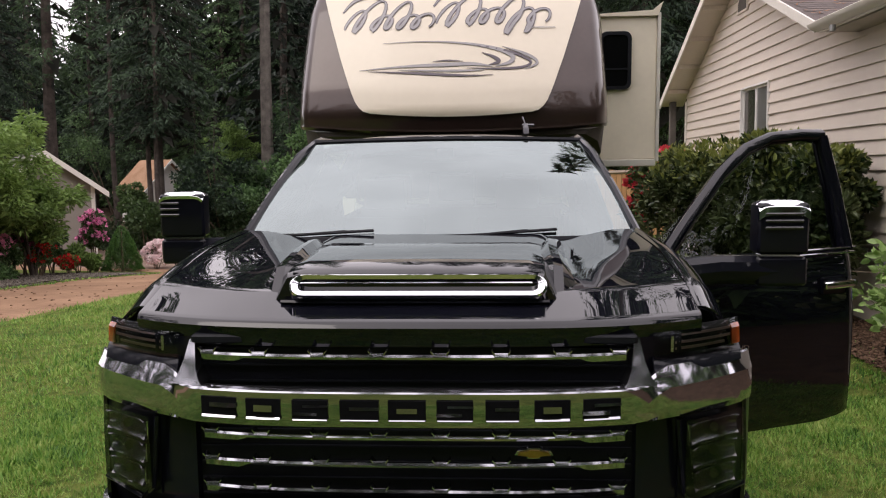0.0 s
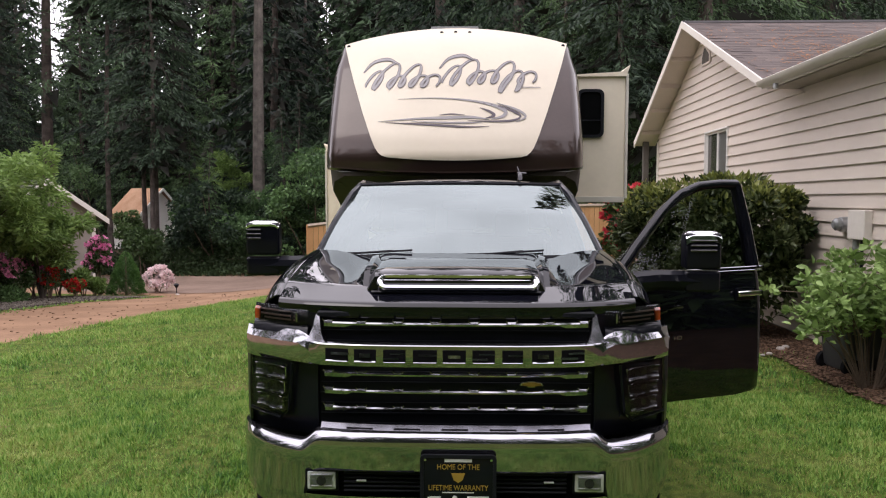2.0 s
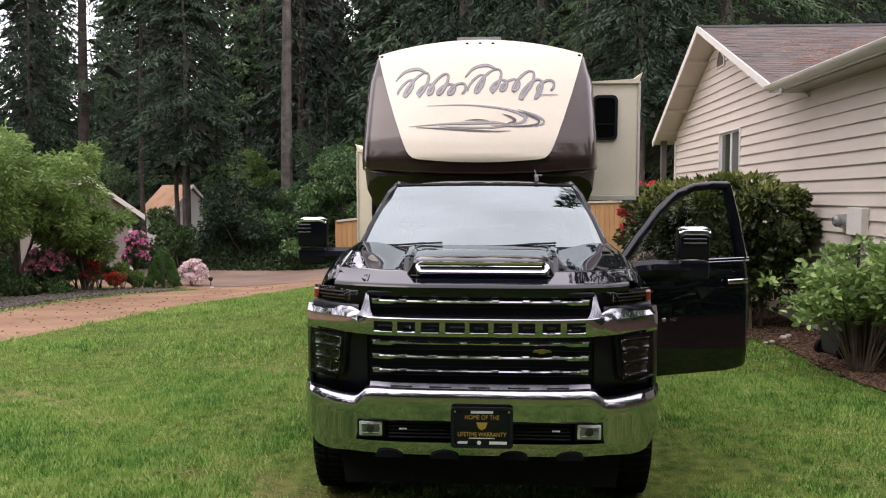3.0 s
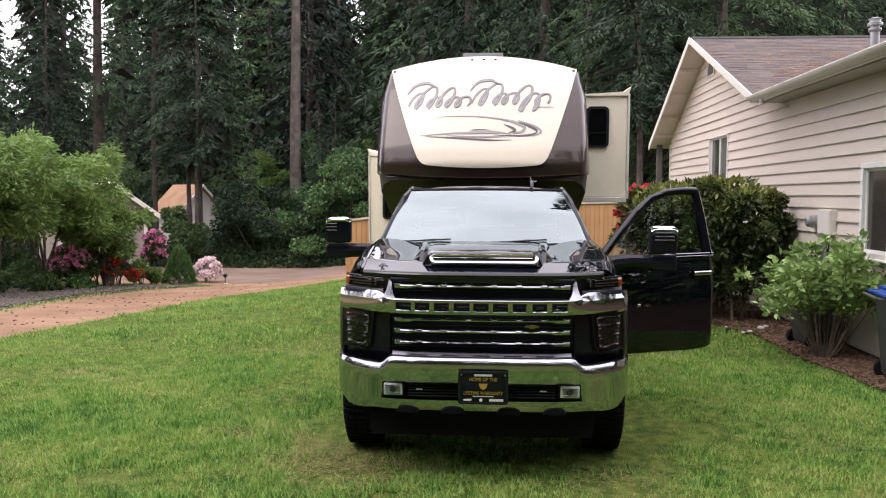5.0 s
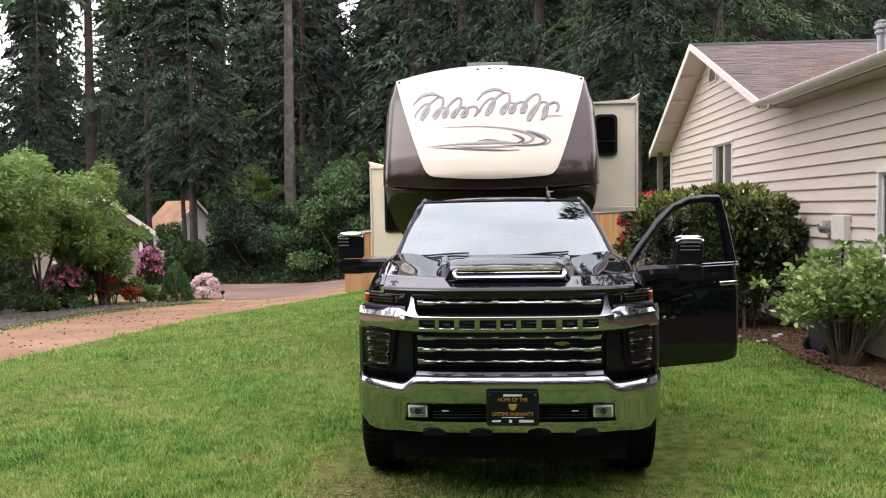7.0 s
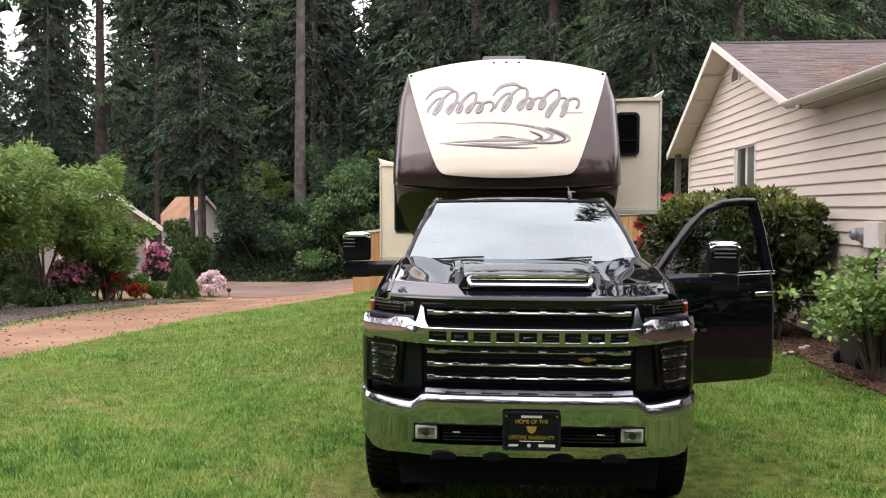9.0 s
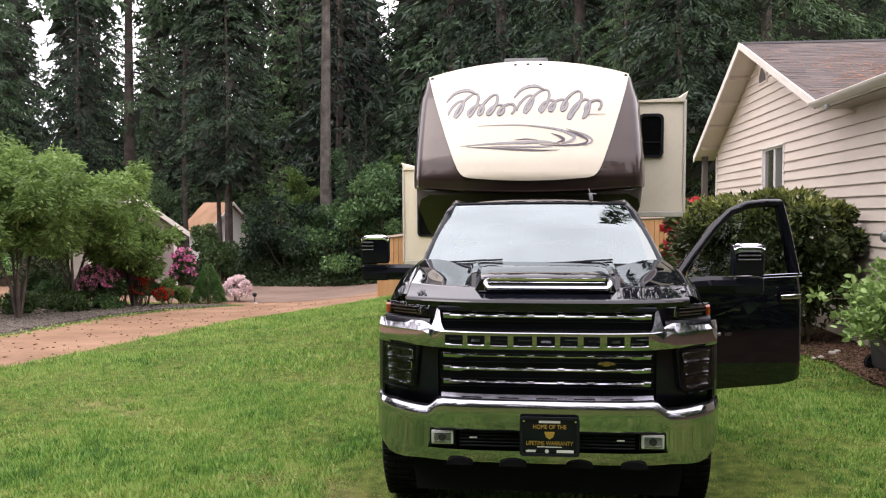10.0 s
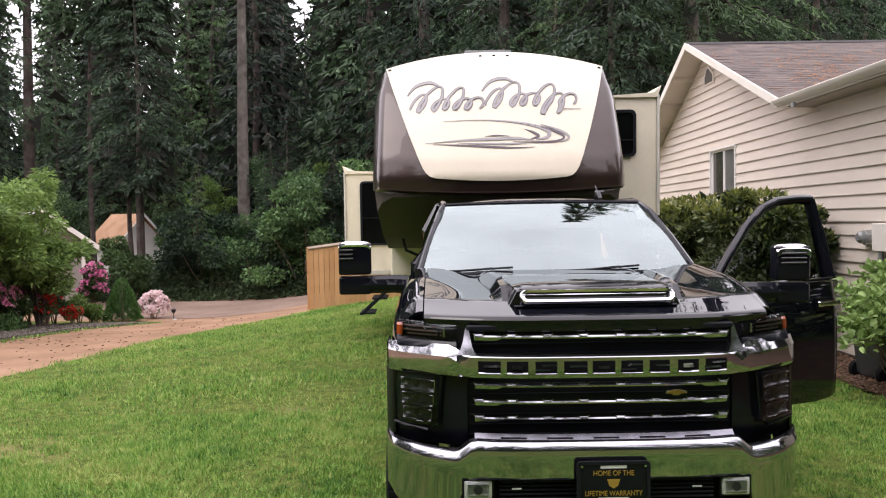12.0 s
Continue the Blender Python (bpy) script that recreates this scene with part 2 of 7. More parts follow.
def ground_material():
    m = bpy.data.materials.new("lawn_soil_and_thatch")
    m.use_nodes = True
    N, L = m.node_tree.nodes, m.node_tree.links
    b = N["Principled BSDF"]
    tc = N.new("ShaderNodeTexCoord")
    outs = []
    for sc, de in ((.55, 4), (9, 6), (70, 4)):
        n = N.new("ShaderNodeTexNoise")
        n.inputs["Scale"].default_value, n.inputs["Detail"].default_value = sc, de
        L.new(tc.outputs["Object"], n.inputs["Vector"])
        outs.append(n.outputs["Fac"])
    r1 = N.new("ShaderNodeValToRGB")
    r1.color_ramp.elements[0].position, r1.color_ramp.elements[0].color = .33, (.05, .085, .016, 1)
    r1.color_ramp.elements[1].position, r1.color_ramp.elements[1].color = .68, (.16, .185, .045, 1)
    L.new(outs[1], r1.inputs["Fac"])
    r2 = N.new("ShaderNodeValToRGB")
    r2.color_ramp.elements[0].position, r2.color_ramp.elements[0].color = .60, (0, 0, 0, 1)
    r2.color_ramp.elements[1].position, r2.color_ramp.elements[1].color = .72, (1, 1, 1, 1)
    L.new(outs[0], r2.inputs["Fac"])
    mx = N.new("ShaderNodeMix")
    mx.data_type = "RGBA"
    L.new(r2.outputs["Color"], mx.inputs["Factor"])
    L.new(r1.outputs["Color"], mx.inputs["A"])
    mx.inputs["B"].default_value = (.24, .20, .09, 1)
    L.new(mx.outputs["Result"], b.inputs["Base Color"])
    b.inputs["Roughness"].default_value = .95
    b.inputs["Specular IOR Level"].default_value = .1
    bp = N.new("ShaderNodeBump")
    bp.inputs["Strength"].default_value, bp.inputs["Distance"].default_value = .8, .03
    L.new(outs[2], bp.inputs["Height"])
    L.new(bp.outputs["Normal"], b.inputs["Normal"])
    return m


ground = part("ground", sheet(gx, gy, lambda x, y: (x, y, zg(x, y))), ground_material())
tagged(ground, "mown green lawn with thin and bare patches", "lawn", kind="structure")

drive_mat = mat("needle_strewn_driveway", (.175, .100, .060), .9, color2=(.345, .215, .135), scale=.9, bump=.5, bscale=45, spec=.2)
asphalt_mat = mat("worn_grey_asphalt", (.145, .10, .078), .9, color2=(.255, .182, .143), scale=.6, bump=.5, bscale=60, spec=.2)
mulch_mat = mat("bark_mulch", (.030, .020, .014), .95, color2=(.13, .082, .056), scale=7, bump=1.0, bscale=40, spec=.1)
gravel_mat = mat("grey_gravel", (.05, .040, .032), .9, color2=(.17, .14, .113), scale=5, bump=1.0, bscale=35, spec=.2)

RIGHT = [(-14, -7.6), (4, -7.05), (9, -6.9), (12, -6.8), (14.5, -6.5), (17, -5.5), (18.5, -4.7), (19.6, -4.4), (21, -4.2), (33, -3.4)]
LEFT = [(-14, -10.4), (6, -9.6), (10.3, -9.9), (14.8, -10.5), (18.2, -10.3), (20.5, -9.1), (21.3, -9.2), (22.3, -13), (24, -20), (33, -26)]


def lay(name, ys, left, right, lift, material, n=10):
    def pt(y, k):
        a, b = curve_at(left, y), curve_at(right, y)
        x = a + (b - a) * k
        w = .12 * noise.noise((x * 1.3, y * 1.3, 9)) if k in (0, 1) else 0
        return (x + w, y, zg(x, y) + lift - (.02 if k in (0, 1) else 0))
    return part(name, sheet(ys, span(0, 1, n), pt), material)


tagged(lay("driveway", span(-14, 33, 94), LEFT, RIGHT, .02, drive_mat, 14), "reddish-brown gravel driveway strewn with fir needles", "driveway", kind="structure")
turn = tagged(lay("road", span(22.2, 30.5, 14), [(22, -8.9), (24, -15), (30.5, -17)], [(22, -6.5), (25, -4.6), (30.5, -5.2)], .034, asphalt_mat), "grey asphalt turnaround with needles along its edges", "road", kind="structure")
MULCH = [(-6, 4.1), (2, 4.05), (3.7, 4.0), (4.4, 3.86), (5.4, 3.84), (6.2, 3.86), (7.1, 3.5), (9, 2.6), (13, 2.4)]
# the unseen widening to x = 9 is added to darken the door's reflection
tagged(lay("planting_bed", span(-6, 13, 76), MULCH, [(-6, 9), (2.6, 9), (2.9, 4.8), (13, 4.8)], .03, mulch_mat, 6), "reddish bark mulch bed along the house wall", "garden bed", kind="structure")
tagged(lay("gravel_bed", span(8, 20.6, 40), [(8, -16), (20.6, -16)], [(8, -9.9), (10.3, -10.0), (14.8, -10.65), (18.2, -10.45), (20.6, -9.3)], .03, gravel_mat, 10), "grey gravel border under the shrubs", "garden bed", kind="structure")


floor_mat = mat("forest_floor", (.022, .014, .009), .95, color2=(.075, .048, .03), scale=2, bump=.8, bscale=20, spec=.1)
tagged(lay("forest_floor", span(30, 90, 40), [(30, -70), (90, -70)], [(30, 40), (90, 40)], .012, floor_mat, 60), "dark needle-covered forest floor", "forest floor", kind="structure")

# ---- grass blades ----
def tri_mesh(name, verts, faces, material, parent=None):
    me = bpy.data.meshes.new(name)
    n, k = len(faces), faces.shape[1]
    me.vertices.add(len(verts))
    me.vertices.foreach_set("co", verts.astype(np.float32).ravel())
    me.loops.add(n * k)
    me.loops.foreach_set("vertex_index", faces.astype(np.int32).ravel())
    me.polygons.add(n)
    me.polygons.foreach_set("loop_start", np.arange(0, n * k, k, dtype=np.int32))
    me.update(calc_edges=True)
    me.materials.append(material)
    ob = new(name, me)
    if parent is not None:
        ob.parent = parent
    return ob


def zg_array(x, y):
    k = np.clip((2 - x) / 11, 0, 1)
    k = k * k * (3 - 2 * k)
    sp = lambda v: np.where(v > 30, v, np.log1p(np.exp(np.minimum(v, 30))))
    ramp = lambda v: np.clip(v, 0, 1) ** 2 * (3 - 2 * np.clip(v, 0, 1))
    dip = .045 * ramp((1.7 - np.abs(x)) / .6) * ramp((y + .1) / .8) * ramp((8.5 - y) / 1.5)
    return .04 - dip - .06 * (sp(y - 4) - sp(y - 26)) * k


def grass_material():
    m = bpy.data.materials.new("grass_blades")
    m.use_nodes = True
    N, L = m.node_tree.nodes, m.node_tree.links
    b = N["Principled BSDF"]
    tc, geo = N.new("ShaderNodeTexCoord"), N.new("ShaderNodeNewGeometry")
    n1, n2 = N.new("ShaderNodeTexNoise"), N.new("ShaderNodeTexNoise")
    n1.inputs["Scale"].default_value, n1.inputs["Detail"].default_value = .7, 5
    n2.inputs["Scale"].default_value, n2.inputs["Detail"].default_value = 4.5, 6
    L.new(tc.outputs["Object"], n1.inputs["Vector"])
    L.new(tc.outputs["Object"], n2.inputs["Vector"])
    a = N.new("ShaderNodeMath")
    a.operation = "ADD"
    L.new(n1.outputs["Fac"], a.inputs[0])
    L.new(n2.outputs["Fac"], a.inputs[1])
    c = N.new("ShaderNodeMath")
    c.operation = "MULTIPLY_ADD"
    c.inputs[1].default_value = .55
    L.new(geo.outputs["Random Per Island"], c.inputs[0])
    L.new(a.outputs[0], c.inputs[2])
    r = N.new("ShaderNodeValToRGB")
    e = r.color_ramp.elements
    e[0].position, e[0].color = .24, (.052, .140, .028, 1)
    e[1].position, e[1].color = .82, (.36, .41, .13, 1)
    mid = e.new(.42)
    mid.color = (.145, .300, .052, 1)
    warm = e.new(.62)
    warm.color = (.255, .395, .085, 1)
    mr = N.new("ShaderNodeMapRange")
    mr.inputs["From Min"].default_value, mr.inputs["From Max"].default_value = .62, 1.84
    L.new(c.outputs[0], mr.inputs["Value"])
    L.new(mr.outputs["Result"], r.inputs["Fac"])
    L.new(r.outputs["Color"], b.inputs["Base Color"])
    b.inputs["Roughness"].default_value = .55
    b.inputs["Specular IOR Level"].default_value = .25
    t, s = N.new("ShaderNodeBsdfTranslucent"), N.new("ShaderNodeMixShader")
    L.new(r.outputs["Color"], t.inputs["Color"])
    s.inputs[0].default_value = .3
    L.new(b.outputs[0], s.inputs[1])
    L.new(t.outputs[0], s.inputs[2])
    L.new(s.outputs[0], N["Material Output"].inputs["Surface"])
    return m


def patchy(x, y, size, seed):
    """Smooth random values over the ground, 0 to 1, in patches of a given size."""
    r = np.random.default_rng(seed).uniform(size=(97, 89))
    u, v = x / size + 40.3, y / size + 40.7
    i, j = np.floor(u).astype(int), np.floor(v).astype(int)
    a, b = u - i, v - j
    a, b = a * a * (3 - 2 * a), b * b * (3 - 2 * b)
    g = lambda p, q: r[p % 97, q % 89]
    return (g(i, j) * (1 - a) + g(i + 1, j) * a) * (1 - b) + (g(i, j + 1) * (1 - a) + g(i + 1, j + 1) * a) * b


grass_mat = grass_material()
rng = np.random.default_rng(7)
BARE = [(-2.0, 1.0, .22), (-.95, .25, .45), (-1.15, .35, .4), (-.95, .65, .3), (-2.6, -.1, .3), (-.6, -.45, .25), (.9, 0, .35), (0.3, 1.6, 1.0), (1.6, 4.6, .4), (.95, .85, .5), (-.95, .9, .4)]


def blades(name, x0, x1, y0, y1, count, tall, label):
    x, y = rng.uniform(x0, x1, count), rng.uniform(y0, y1, count)
    right = np.interp(y, [p[0] for p in RIGHT], [p[1] for p in RIGHT])
    mul = np.interp(y, [p[0] for p in MULCH], [p[1] for p in MULCH])
    ok = (x > right + .03 + .14 * rng.normal(size=count)) & (x < mul + .05 + .22 * rng.normal(size=count))
    thin = np.ones(count)
    for bx, by, br in BARE:
        thin = np.minimum(thin, np.clip((np.hypot(x - bx, y - by) / br - .35) * 1.1, .12, 1))
    patch = np.clip(.45 * patchy(x, y, .9, 1) + .35 * patchy(x, y, .28, 2) + .35 * patchy(x, y, .1, 3) - .1, 0, 1)
    ok &= rng.uniform(size=count) < thin * np.clip(.25 + 1.25 * patch, .3, 1)
    x, y, patch = x[ok], y[ok], patch[ok]
    n = len(x)
    z = zg_array(x, y) - .005
    h = tall * rng.uniform(.5, 1.25, n) * (.42 + 1.2 * patch)
    a, lean = rng.uniform(0, 2 * np.pi, n) + 4 * patchy(x, y, .22, 4), rng.uniform(.2, 1.05, n)
    w = h * rng.uniform(.09, .16, n)
    dx, dy = np.cos(a), np.sin(a)
    b0 = np.stack([x - dy * w, y + dx * w, z], 1)
    b1 = np.stack([x + dy * w, y - dx * w, z], 1)
    tip = np.stack([x + dx * h * lean, y + dy * h * lean, z + h * np.sqrt(np.maximum(.2, 1 - lean ** 2 * .7))], 1)
    v = np.stack([b0, b1, tip], 1).reshape(-1, 3)
    ob = tri_mesh(name, v, np.arange(3 * n).reshape(-1, 3), grass_mat)
    return tagged(ob, label, "grass", kind="stuff")


def scatter(name, n, pick, size, material, label, category, seed, flat=.6):
    """Small loose pieces lying on the ground, each a squat lump of its own."""
    r = np.random.default_rng(seed)
    x, y = pick(r, n)
    z = zg_array(x, y) + .03
    base = np.array([(1, 0, 0), (-.5, .87, 0), (-.5, -.87, 0), (.1, .1, 1), (-.2, .0, -.6)], float)
    s = size * r.uniform(.4, 1.2, n)
    a = r.uniform(0, 2 * np.pi, n)
    c, q = np.cos(a), np.sin(a)
    v = base[None] * (1 + .5 * r.normal(size=(n, 5, 1)) * .4)
    v = np.stack([v[..., 0] * c[:, None] - v[..., 1] * q[:, None], v[..., 0] * q[:, None] + v[..., 1] * c[:, None], v[..., 2] * flat], -1) * s[:, None, None]
    v += np.stack([x, y, z], -1)[:, None]
    f = np.array([(0, 1, 3), (1, 2, 3), (2, 0, 3), (1, 0, 4), (2, 1, 4), (0, 2, 4)])
    return tagged(tri_mesh(name, v.reshape(-1, 3), (np.arange(n)[:, None, None] * 5 + f[None]).reshape(-1, 3), material), label, category, kind="stuff")


def on_gravel(r, n):
    y = r.uniform(9, 20.4, n)
    return np.interp(y, [8, 10.3, 14.8, 18.2, 20.6], [-10.0, -10.1, -10.75, -10.55, -9.4]) - np.abs(r.normal(size=n)) * 1.3, y


def on_drive(r, n):
    y = r.uniform(4, 22, n)
    a, b = np.interp(y, [p[0] for p in LEFT], [p[1] for p in LEFT]), np.interp(y, [p[0] for p in RIGHT], [p[1] for p in RIGHT])
    return a + (b - a) * r.uniform(.02, .98, n), y


def on_mulch(r, n):
    y = r.uniform(2.9, 12, n)
    a = np.interp(y, [p[0] for p in MULCH], [p[1] for p in MULCH])
    return a + (4.7 - a) * r.uniform(-.08, 1, n), y


pebble_mat = mat("pebbles", (.045, .038, .031), .85, color2=(.22, .19, .16), scale=3, island=1.2, spec=.2)
litter_mat = mat("fallen_leaves", (.035, .018, .012), .9, color2=(.16, .08, .045), scale=3, island=1.0, spec=.1)
chip_mat = mat("bark_chips", (.030, .019, .013), .9, color2=(.20, .125, .085), scale=4, island=1.2, spec=.1)
scatter("pebbles", 6000, on_gravel, .045, pebble_mat, "loose grey pebbles in the border", "pebbles", 21)
scatter("leaf_litter", 260, on_drive, .035, litter_mat, "fallen leaves and cones on the driveway", "leaf litter", 22, .35)
scatter("bark_chips", 8000, on_mulch, .035, chip_mat, "loose bark chips in the bed", "bark chips", 23, .35)
blades("grass", -4.5, 4.2, -3.0, 4.5, 430000, .046, "short mown grass blades, uneven green")
blades("grass", -8.0, -4.5, -2.0, 5.5, 80000, .052, "short mown grass at the edge of the driveway")
blades("grass", -8.0, 4.2, 4.5, 21.0, 220000, .058, "short mown grass sloping down behind the truck")


def moss_fringe():
    """Low mossy grass where the border meets the driveway."""
    r = np.random.default_rng(33)
    n = 650
    y = r.uniform(9, 20.6, n)
    x = np.interp(y, [p[0] for p in LEFT], [p[1] for p in LEFT]) + r.normal(size=n) * .16 + .12
    a, h = r.uniform(0, 2 * np.pi, n), r.uniform(.02, .06, n)
    z = zg_array(x, y) + .022
    dx, dy = np.cos(a), np.sin(a)
    w = h * .5
    v = np.stack([np.stack([x - dy * w, y + dx * w, z], 1), np.stack([x + dy * w, y - dx * w, z], 1), np.stack([x + dx * h * .8, y + dy * h * .8, z + h * .8], 1)], 1)
    return tagged(tri_mesh("grass", v.reshape(-1, 3), np.arange(3 * n).reshape(-1, 3), grass_mat), "low mossy grass fringe beside the driveway", "grass", kind="stuff")


moss_fringe()

# ---- pickup truck ----
truck = thing("pickup_truck", "black crew-cab pickup truck with chrome grille and open driver door", "truck", pose(0, 0, 0, 1.3))


def yf(x):
    """How far the front face sweeps back at x."""
    a = abs(x)
    return .065 + .26 * a ** 3.6 + .03 * max(0, (a - 1) / .045) ** 2


def bf(x):
    """The same for the bumper."""
    a = abs(x)
    return -.05 + .30 * a ** 5 + .04 * max(0, (a - 1) / .045) ** 2


def both(make):
    for s in (-1, 1):
        make(s)


# hood
def hood_point(x, v):
    y0 = yf(x) + .045
    y = y0 + max(v, 0) * (1.5 - y0)
    d = y - y0
    z = curve_at([(0, 1.464), (.012, 1.471), (.035, 1.477), (.08, 1.489), (.15, 1.508), (.22, 1.527), (.4, 1.532), (.7, 1.542), (1.39, 1.562)], d)
    z += .045 * step(.54, .82, abs(x)) * step(.12, .75, d) + .022 * step(.53, .44, abs(x)) * step(.22, .45, d)
    if v < 0:
        return (x, y0 + (.003 if v == -1 else .006), z + (-.014 if v == -1 else -.062))
    z -= .008 * (1 - step(0, .02, d)) ** 2
    return (x, y, z)


part("hood", sheet(span(-.845, .845, 52), [-2, -1, 0, .004, .009, .015, .03, .06, .09, .12, .148, .158, .168, .185] + span(.21, 1, 19), hood_point, .02), paint_black, truck, "glossy black hood with raised centre scoop", angle=50)

# hood scoop: flared shell with a chrome-framed slot
def scoop_ring(y, top, wide, rise):
    base = hood_point(0, (y - .1) / 1.4)[2] - .03
    return [(-wide - .05, y, base), (-wide, y + .0, top - .012), (-wide + .05, y, top), (-wide * .5, y, top + rise), (0, y, top + rise * 1.3),
            (wide * .5, y, top + rise), (wide - .05, y, top), (wide, y, top - .012), (wide + .05, y, base)]


scoop = part("hood_scoop", loft([scoop_ring(.275, 1.588, .385, .0), scoop_ring(.30, 1.600, .39, .002), scoop_ring(.45, 1.606, .40, .004),
                                 scoop_ring(.75, 1.607, .41, .004), scoop_ring(1.0, 1.600, .43, .0), scoop_ring(1.22, 1.575, .46, -.004)]), paint_black, truck, "black scoop with chrome-framed slot", angle=28)


def scoop_fin(s):
    pts = [(.30, 1.50, .44), (.42, 1.59, .445), (.70, 1.615, .45), (1.0, 1.612, .47), (1.2, 1.59, .50)]
    rings = []
    for y, z, x in pts:
        rings.append([(s * (x - .045), y, z - .02), (s * (x - .02), y, z + .005), (s * (x + .01), y, z - .002), (s * (x + .05), y, z - .06), (s * (x + .05), y, z - .1), (s * (x - .045), y, z - .1)])
    part("scoop_fin", loft(rings), paint_black, scoop, angle=25)


both(scoop_fin)


def rounded(w, h, r, n=5, cx=0, cz=0):
    out = []
    for sx, sz, a0 in ((1, 1, 0), (-1, 1, 90), (-1, -1, 180), (1, -1, 270)):
        for k in range(n + 1):
            a = radians(a0 + 90 * k / n)
            out.append((cx + sx * (w - r) + r * math.cos(a), cz + sz * (h - r) + r * math.sin(a)))
    return out


def frame_ring(bm, outer, inner, y0, y1):
    """A closed frame between two outlines of equal count, standing in x and z."""
    n = len(outer)
    o0, o1 = [bm.verts.new((u, y1, v)) for u, v in outer], [bm.verts.new((u, y0, v)) for u, v in outer]
    i1, i0 = [bm.verts.new((u, y0, v)) for u, v in inner], [bm.verts.new((u, y1, v)) for u, v in inner]
    rows = [o0, o1, i1, i0]
    for a, b in zip(rows, rows[1:] + rows[:1]):
        for i in range(n):
            j = (i + 1) % n
            bm.faces.new((a[i], a[j], b[j], b[i]))


bm = bmesh.new()
rings = [[(u, .04, v) for u, v in rounded(.392, .050, .043)], [(u, .006, v) for u, v in rounded(.388, .047, .041)], [(u, .0, v) for u, v in rounded(.381, .041, .036, 5, 0, -.001)],
         [(u, .008, v) for u, v in rounded(.364, .0245, .021, 5, 0, .004)], [(u, .05, v) for u, v in rounded(.361, .0225, .019, 5, 0, .004)]]
add_loft(bm, rings, True, False)
ob = part("scoop_frame", bm, bright_chrome, scoop, "chrome slot frame", angle=25)
ob.matrix_basis = pose(.01, .240, 1.560, -38) @ Matrix.Diagonal((.985, 1, .83, 1))
part("scoop_slot", box(-.37, .37, .285, .31, 1.53, 1.590), pad_black, scoop)
part("scoop_lip", sheet(span(-.40, .40, 16), range(4), lambda x, k: (x, [.232, .226, .235, .262][k] + .012 * (abs(x) / .4) ** 6, [1.514, 1.508, 1.503, 1.498][k]), .006), gloss_black, scoop)
part("scoop_slat", tube([(-.35, .262, 1.562), (.35, .262, 1.562)], .003, 6), bright_chrome, scoop)

# fenders
def fender(s):
    def pt(u, y):
        crest = hood_point(.845, (y - .3) / 1.2)[2] + .002
        x, z = [(.852, crest), (.875, crest + .002), (.905, crest - .006), (.945, crest - .035), (.98, crest - .08), (1.01, crest - .14), (1.03, crest - .23), (1.04, 1.2), (1.045, 1.0), (1.045, .92)][u]
        pull = step(.75, .33, y)
        x -= .035 * pull * step(2, 5, u)
        z -= pull * .012 * step(0, 3, u)
        arch = y - 1.02
        if u == 9:
            z = max(.60, .43 + math.sqrt(max(.0, .52 ** 2 - arch ** 2))) if abs(arch) < .52 else .62
        if u == 8:
            z = 1.06
        return (s * x, y, z)
    part("fender", sheet(range(10), [.335] + span(.36, 1.5, 22), pt, .012), paint_black, truck, angle=45)


both(fender)

# front fascia below the band, behind the grille
XS = [-1.045, -1.03, -1.0, -.96, -.92, -.88, -.84, -.8, -.76, -.72, -.68, -.64]


def fascia(s):
    def pt(x, k):
        z = [1.19, 1.12, 1.0, .9, .84][k]
        return (s * -x, yf(x) + .03 + .02 * (k == 4), z)
    part("fascia_panel", sheet(XS, range(5), pt, .02), gloss_black, truck, "gloss black lower fascia")
    part("fascia_corner", sheet([.0, .06, .12, .2], span(.86, 1.3, 6), lambda d, z: (s * (1.045 - .0 * d), .50 + d, z), .01), paint_black, truck)


both(fascia)
part("grille_backing", box(-.66, .66, .17, .20, .86, 1.44, .01), black_plastic, truck)
part("grille_header", box(-.64, .64, .135, .2, 1.405, 1.432, .006), black_plastic, truck)
for k in range(11):
    part("grille_mesh_bar", box(-.63, .63, .158, .169, .895 + .049 * k, .900 + .049 * k), black_plastic, truck)

# chrome grille bars: a bright chamfer over a face leaning down, flared lugs and stepped ends
def grille_bar(z, h):
    bm = bmesh.new()
    xs = span(-.605, -.505, 4) + [-.49, -.475] + span(-.45, .45, 16) + [.475, .49] + span(.505, .605, 4)
    rings = []
    for x in xs:
        y = yf(x) + .012
        low = h + .010 * step(.475, .50, abs(x))
        rings.append([(x, y + .018, z + .001), (x, y + .004, z + .0025), (x, y, z - .0040), (x, y + .001 + .10 * low, z - low), (x, y + .018, z - low + .003)])
    add_loft(bm, rings)
    for x in (-.585, -.43, -.26, -.09, .085, .255, .425, .585):
        y = yf(x) + .012
        for q in (-1, 1):
            add_prism(bm, [(x + q * .012, z - .001), (x + q * .017, z - .001), (x + q * .027, z + .014), (x + q * .0235, z + .014)], y - .002, y + .03)
        add_loft(bm, [[(u, y - .005, z - .002), (u, y - .004, z + .0005), (u, y + .001, z + .0085), (u, y + .012, z + .0)] for u in (x - .019, x + .019)])
    part("grille_bar", bm, chrome, truck, "chrome grille bar", angle=15)


for z in (1.385, 1.152, 1.072, .992):
    grille_bar(z, .011)

# wide chrome band with recessed plain blocks in place of the maker's letters
XB = [-1.03, -1.0, -.97, -.93, -.89, -.85, -.81, -.77, -.73, -.69, -.66, -.62] + span(-.58, .58, 12) + [.62, .66, .69, .73, .77, .81, .85, .89, .93, .97, 1.0, 1.03]


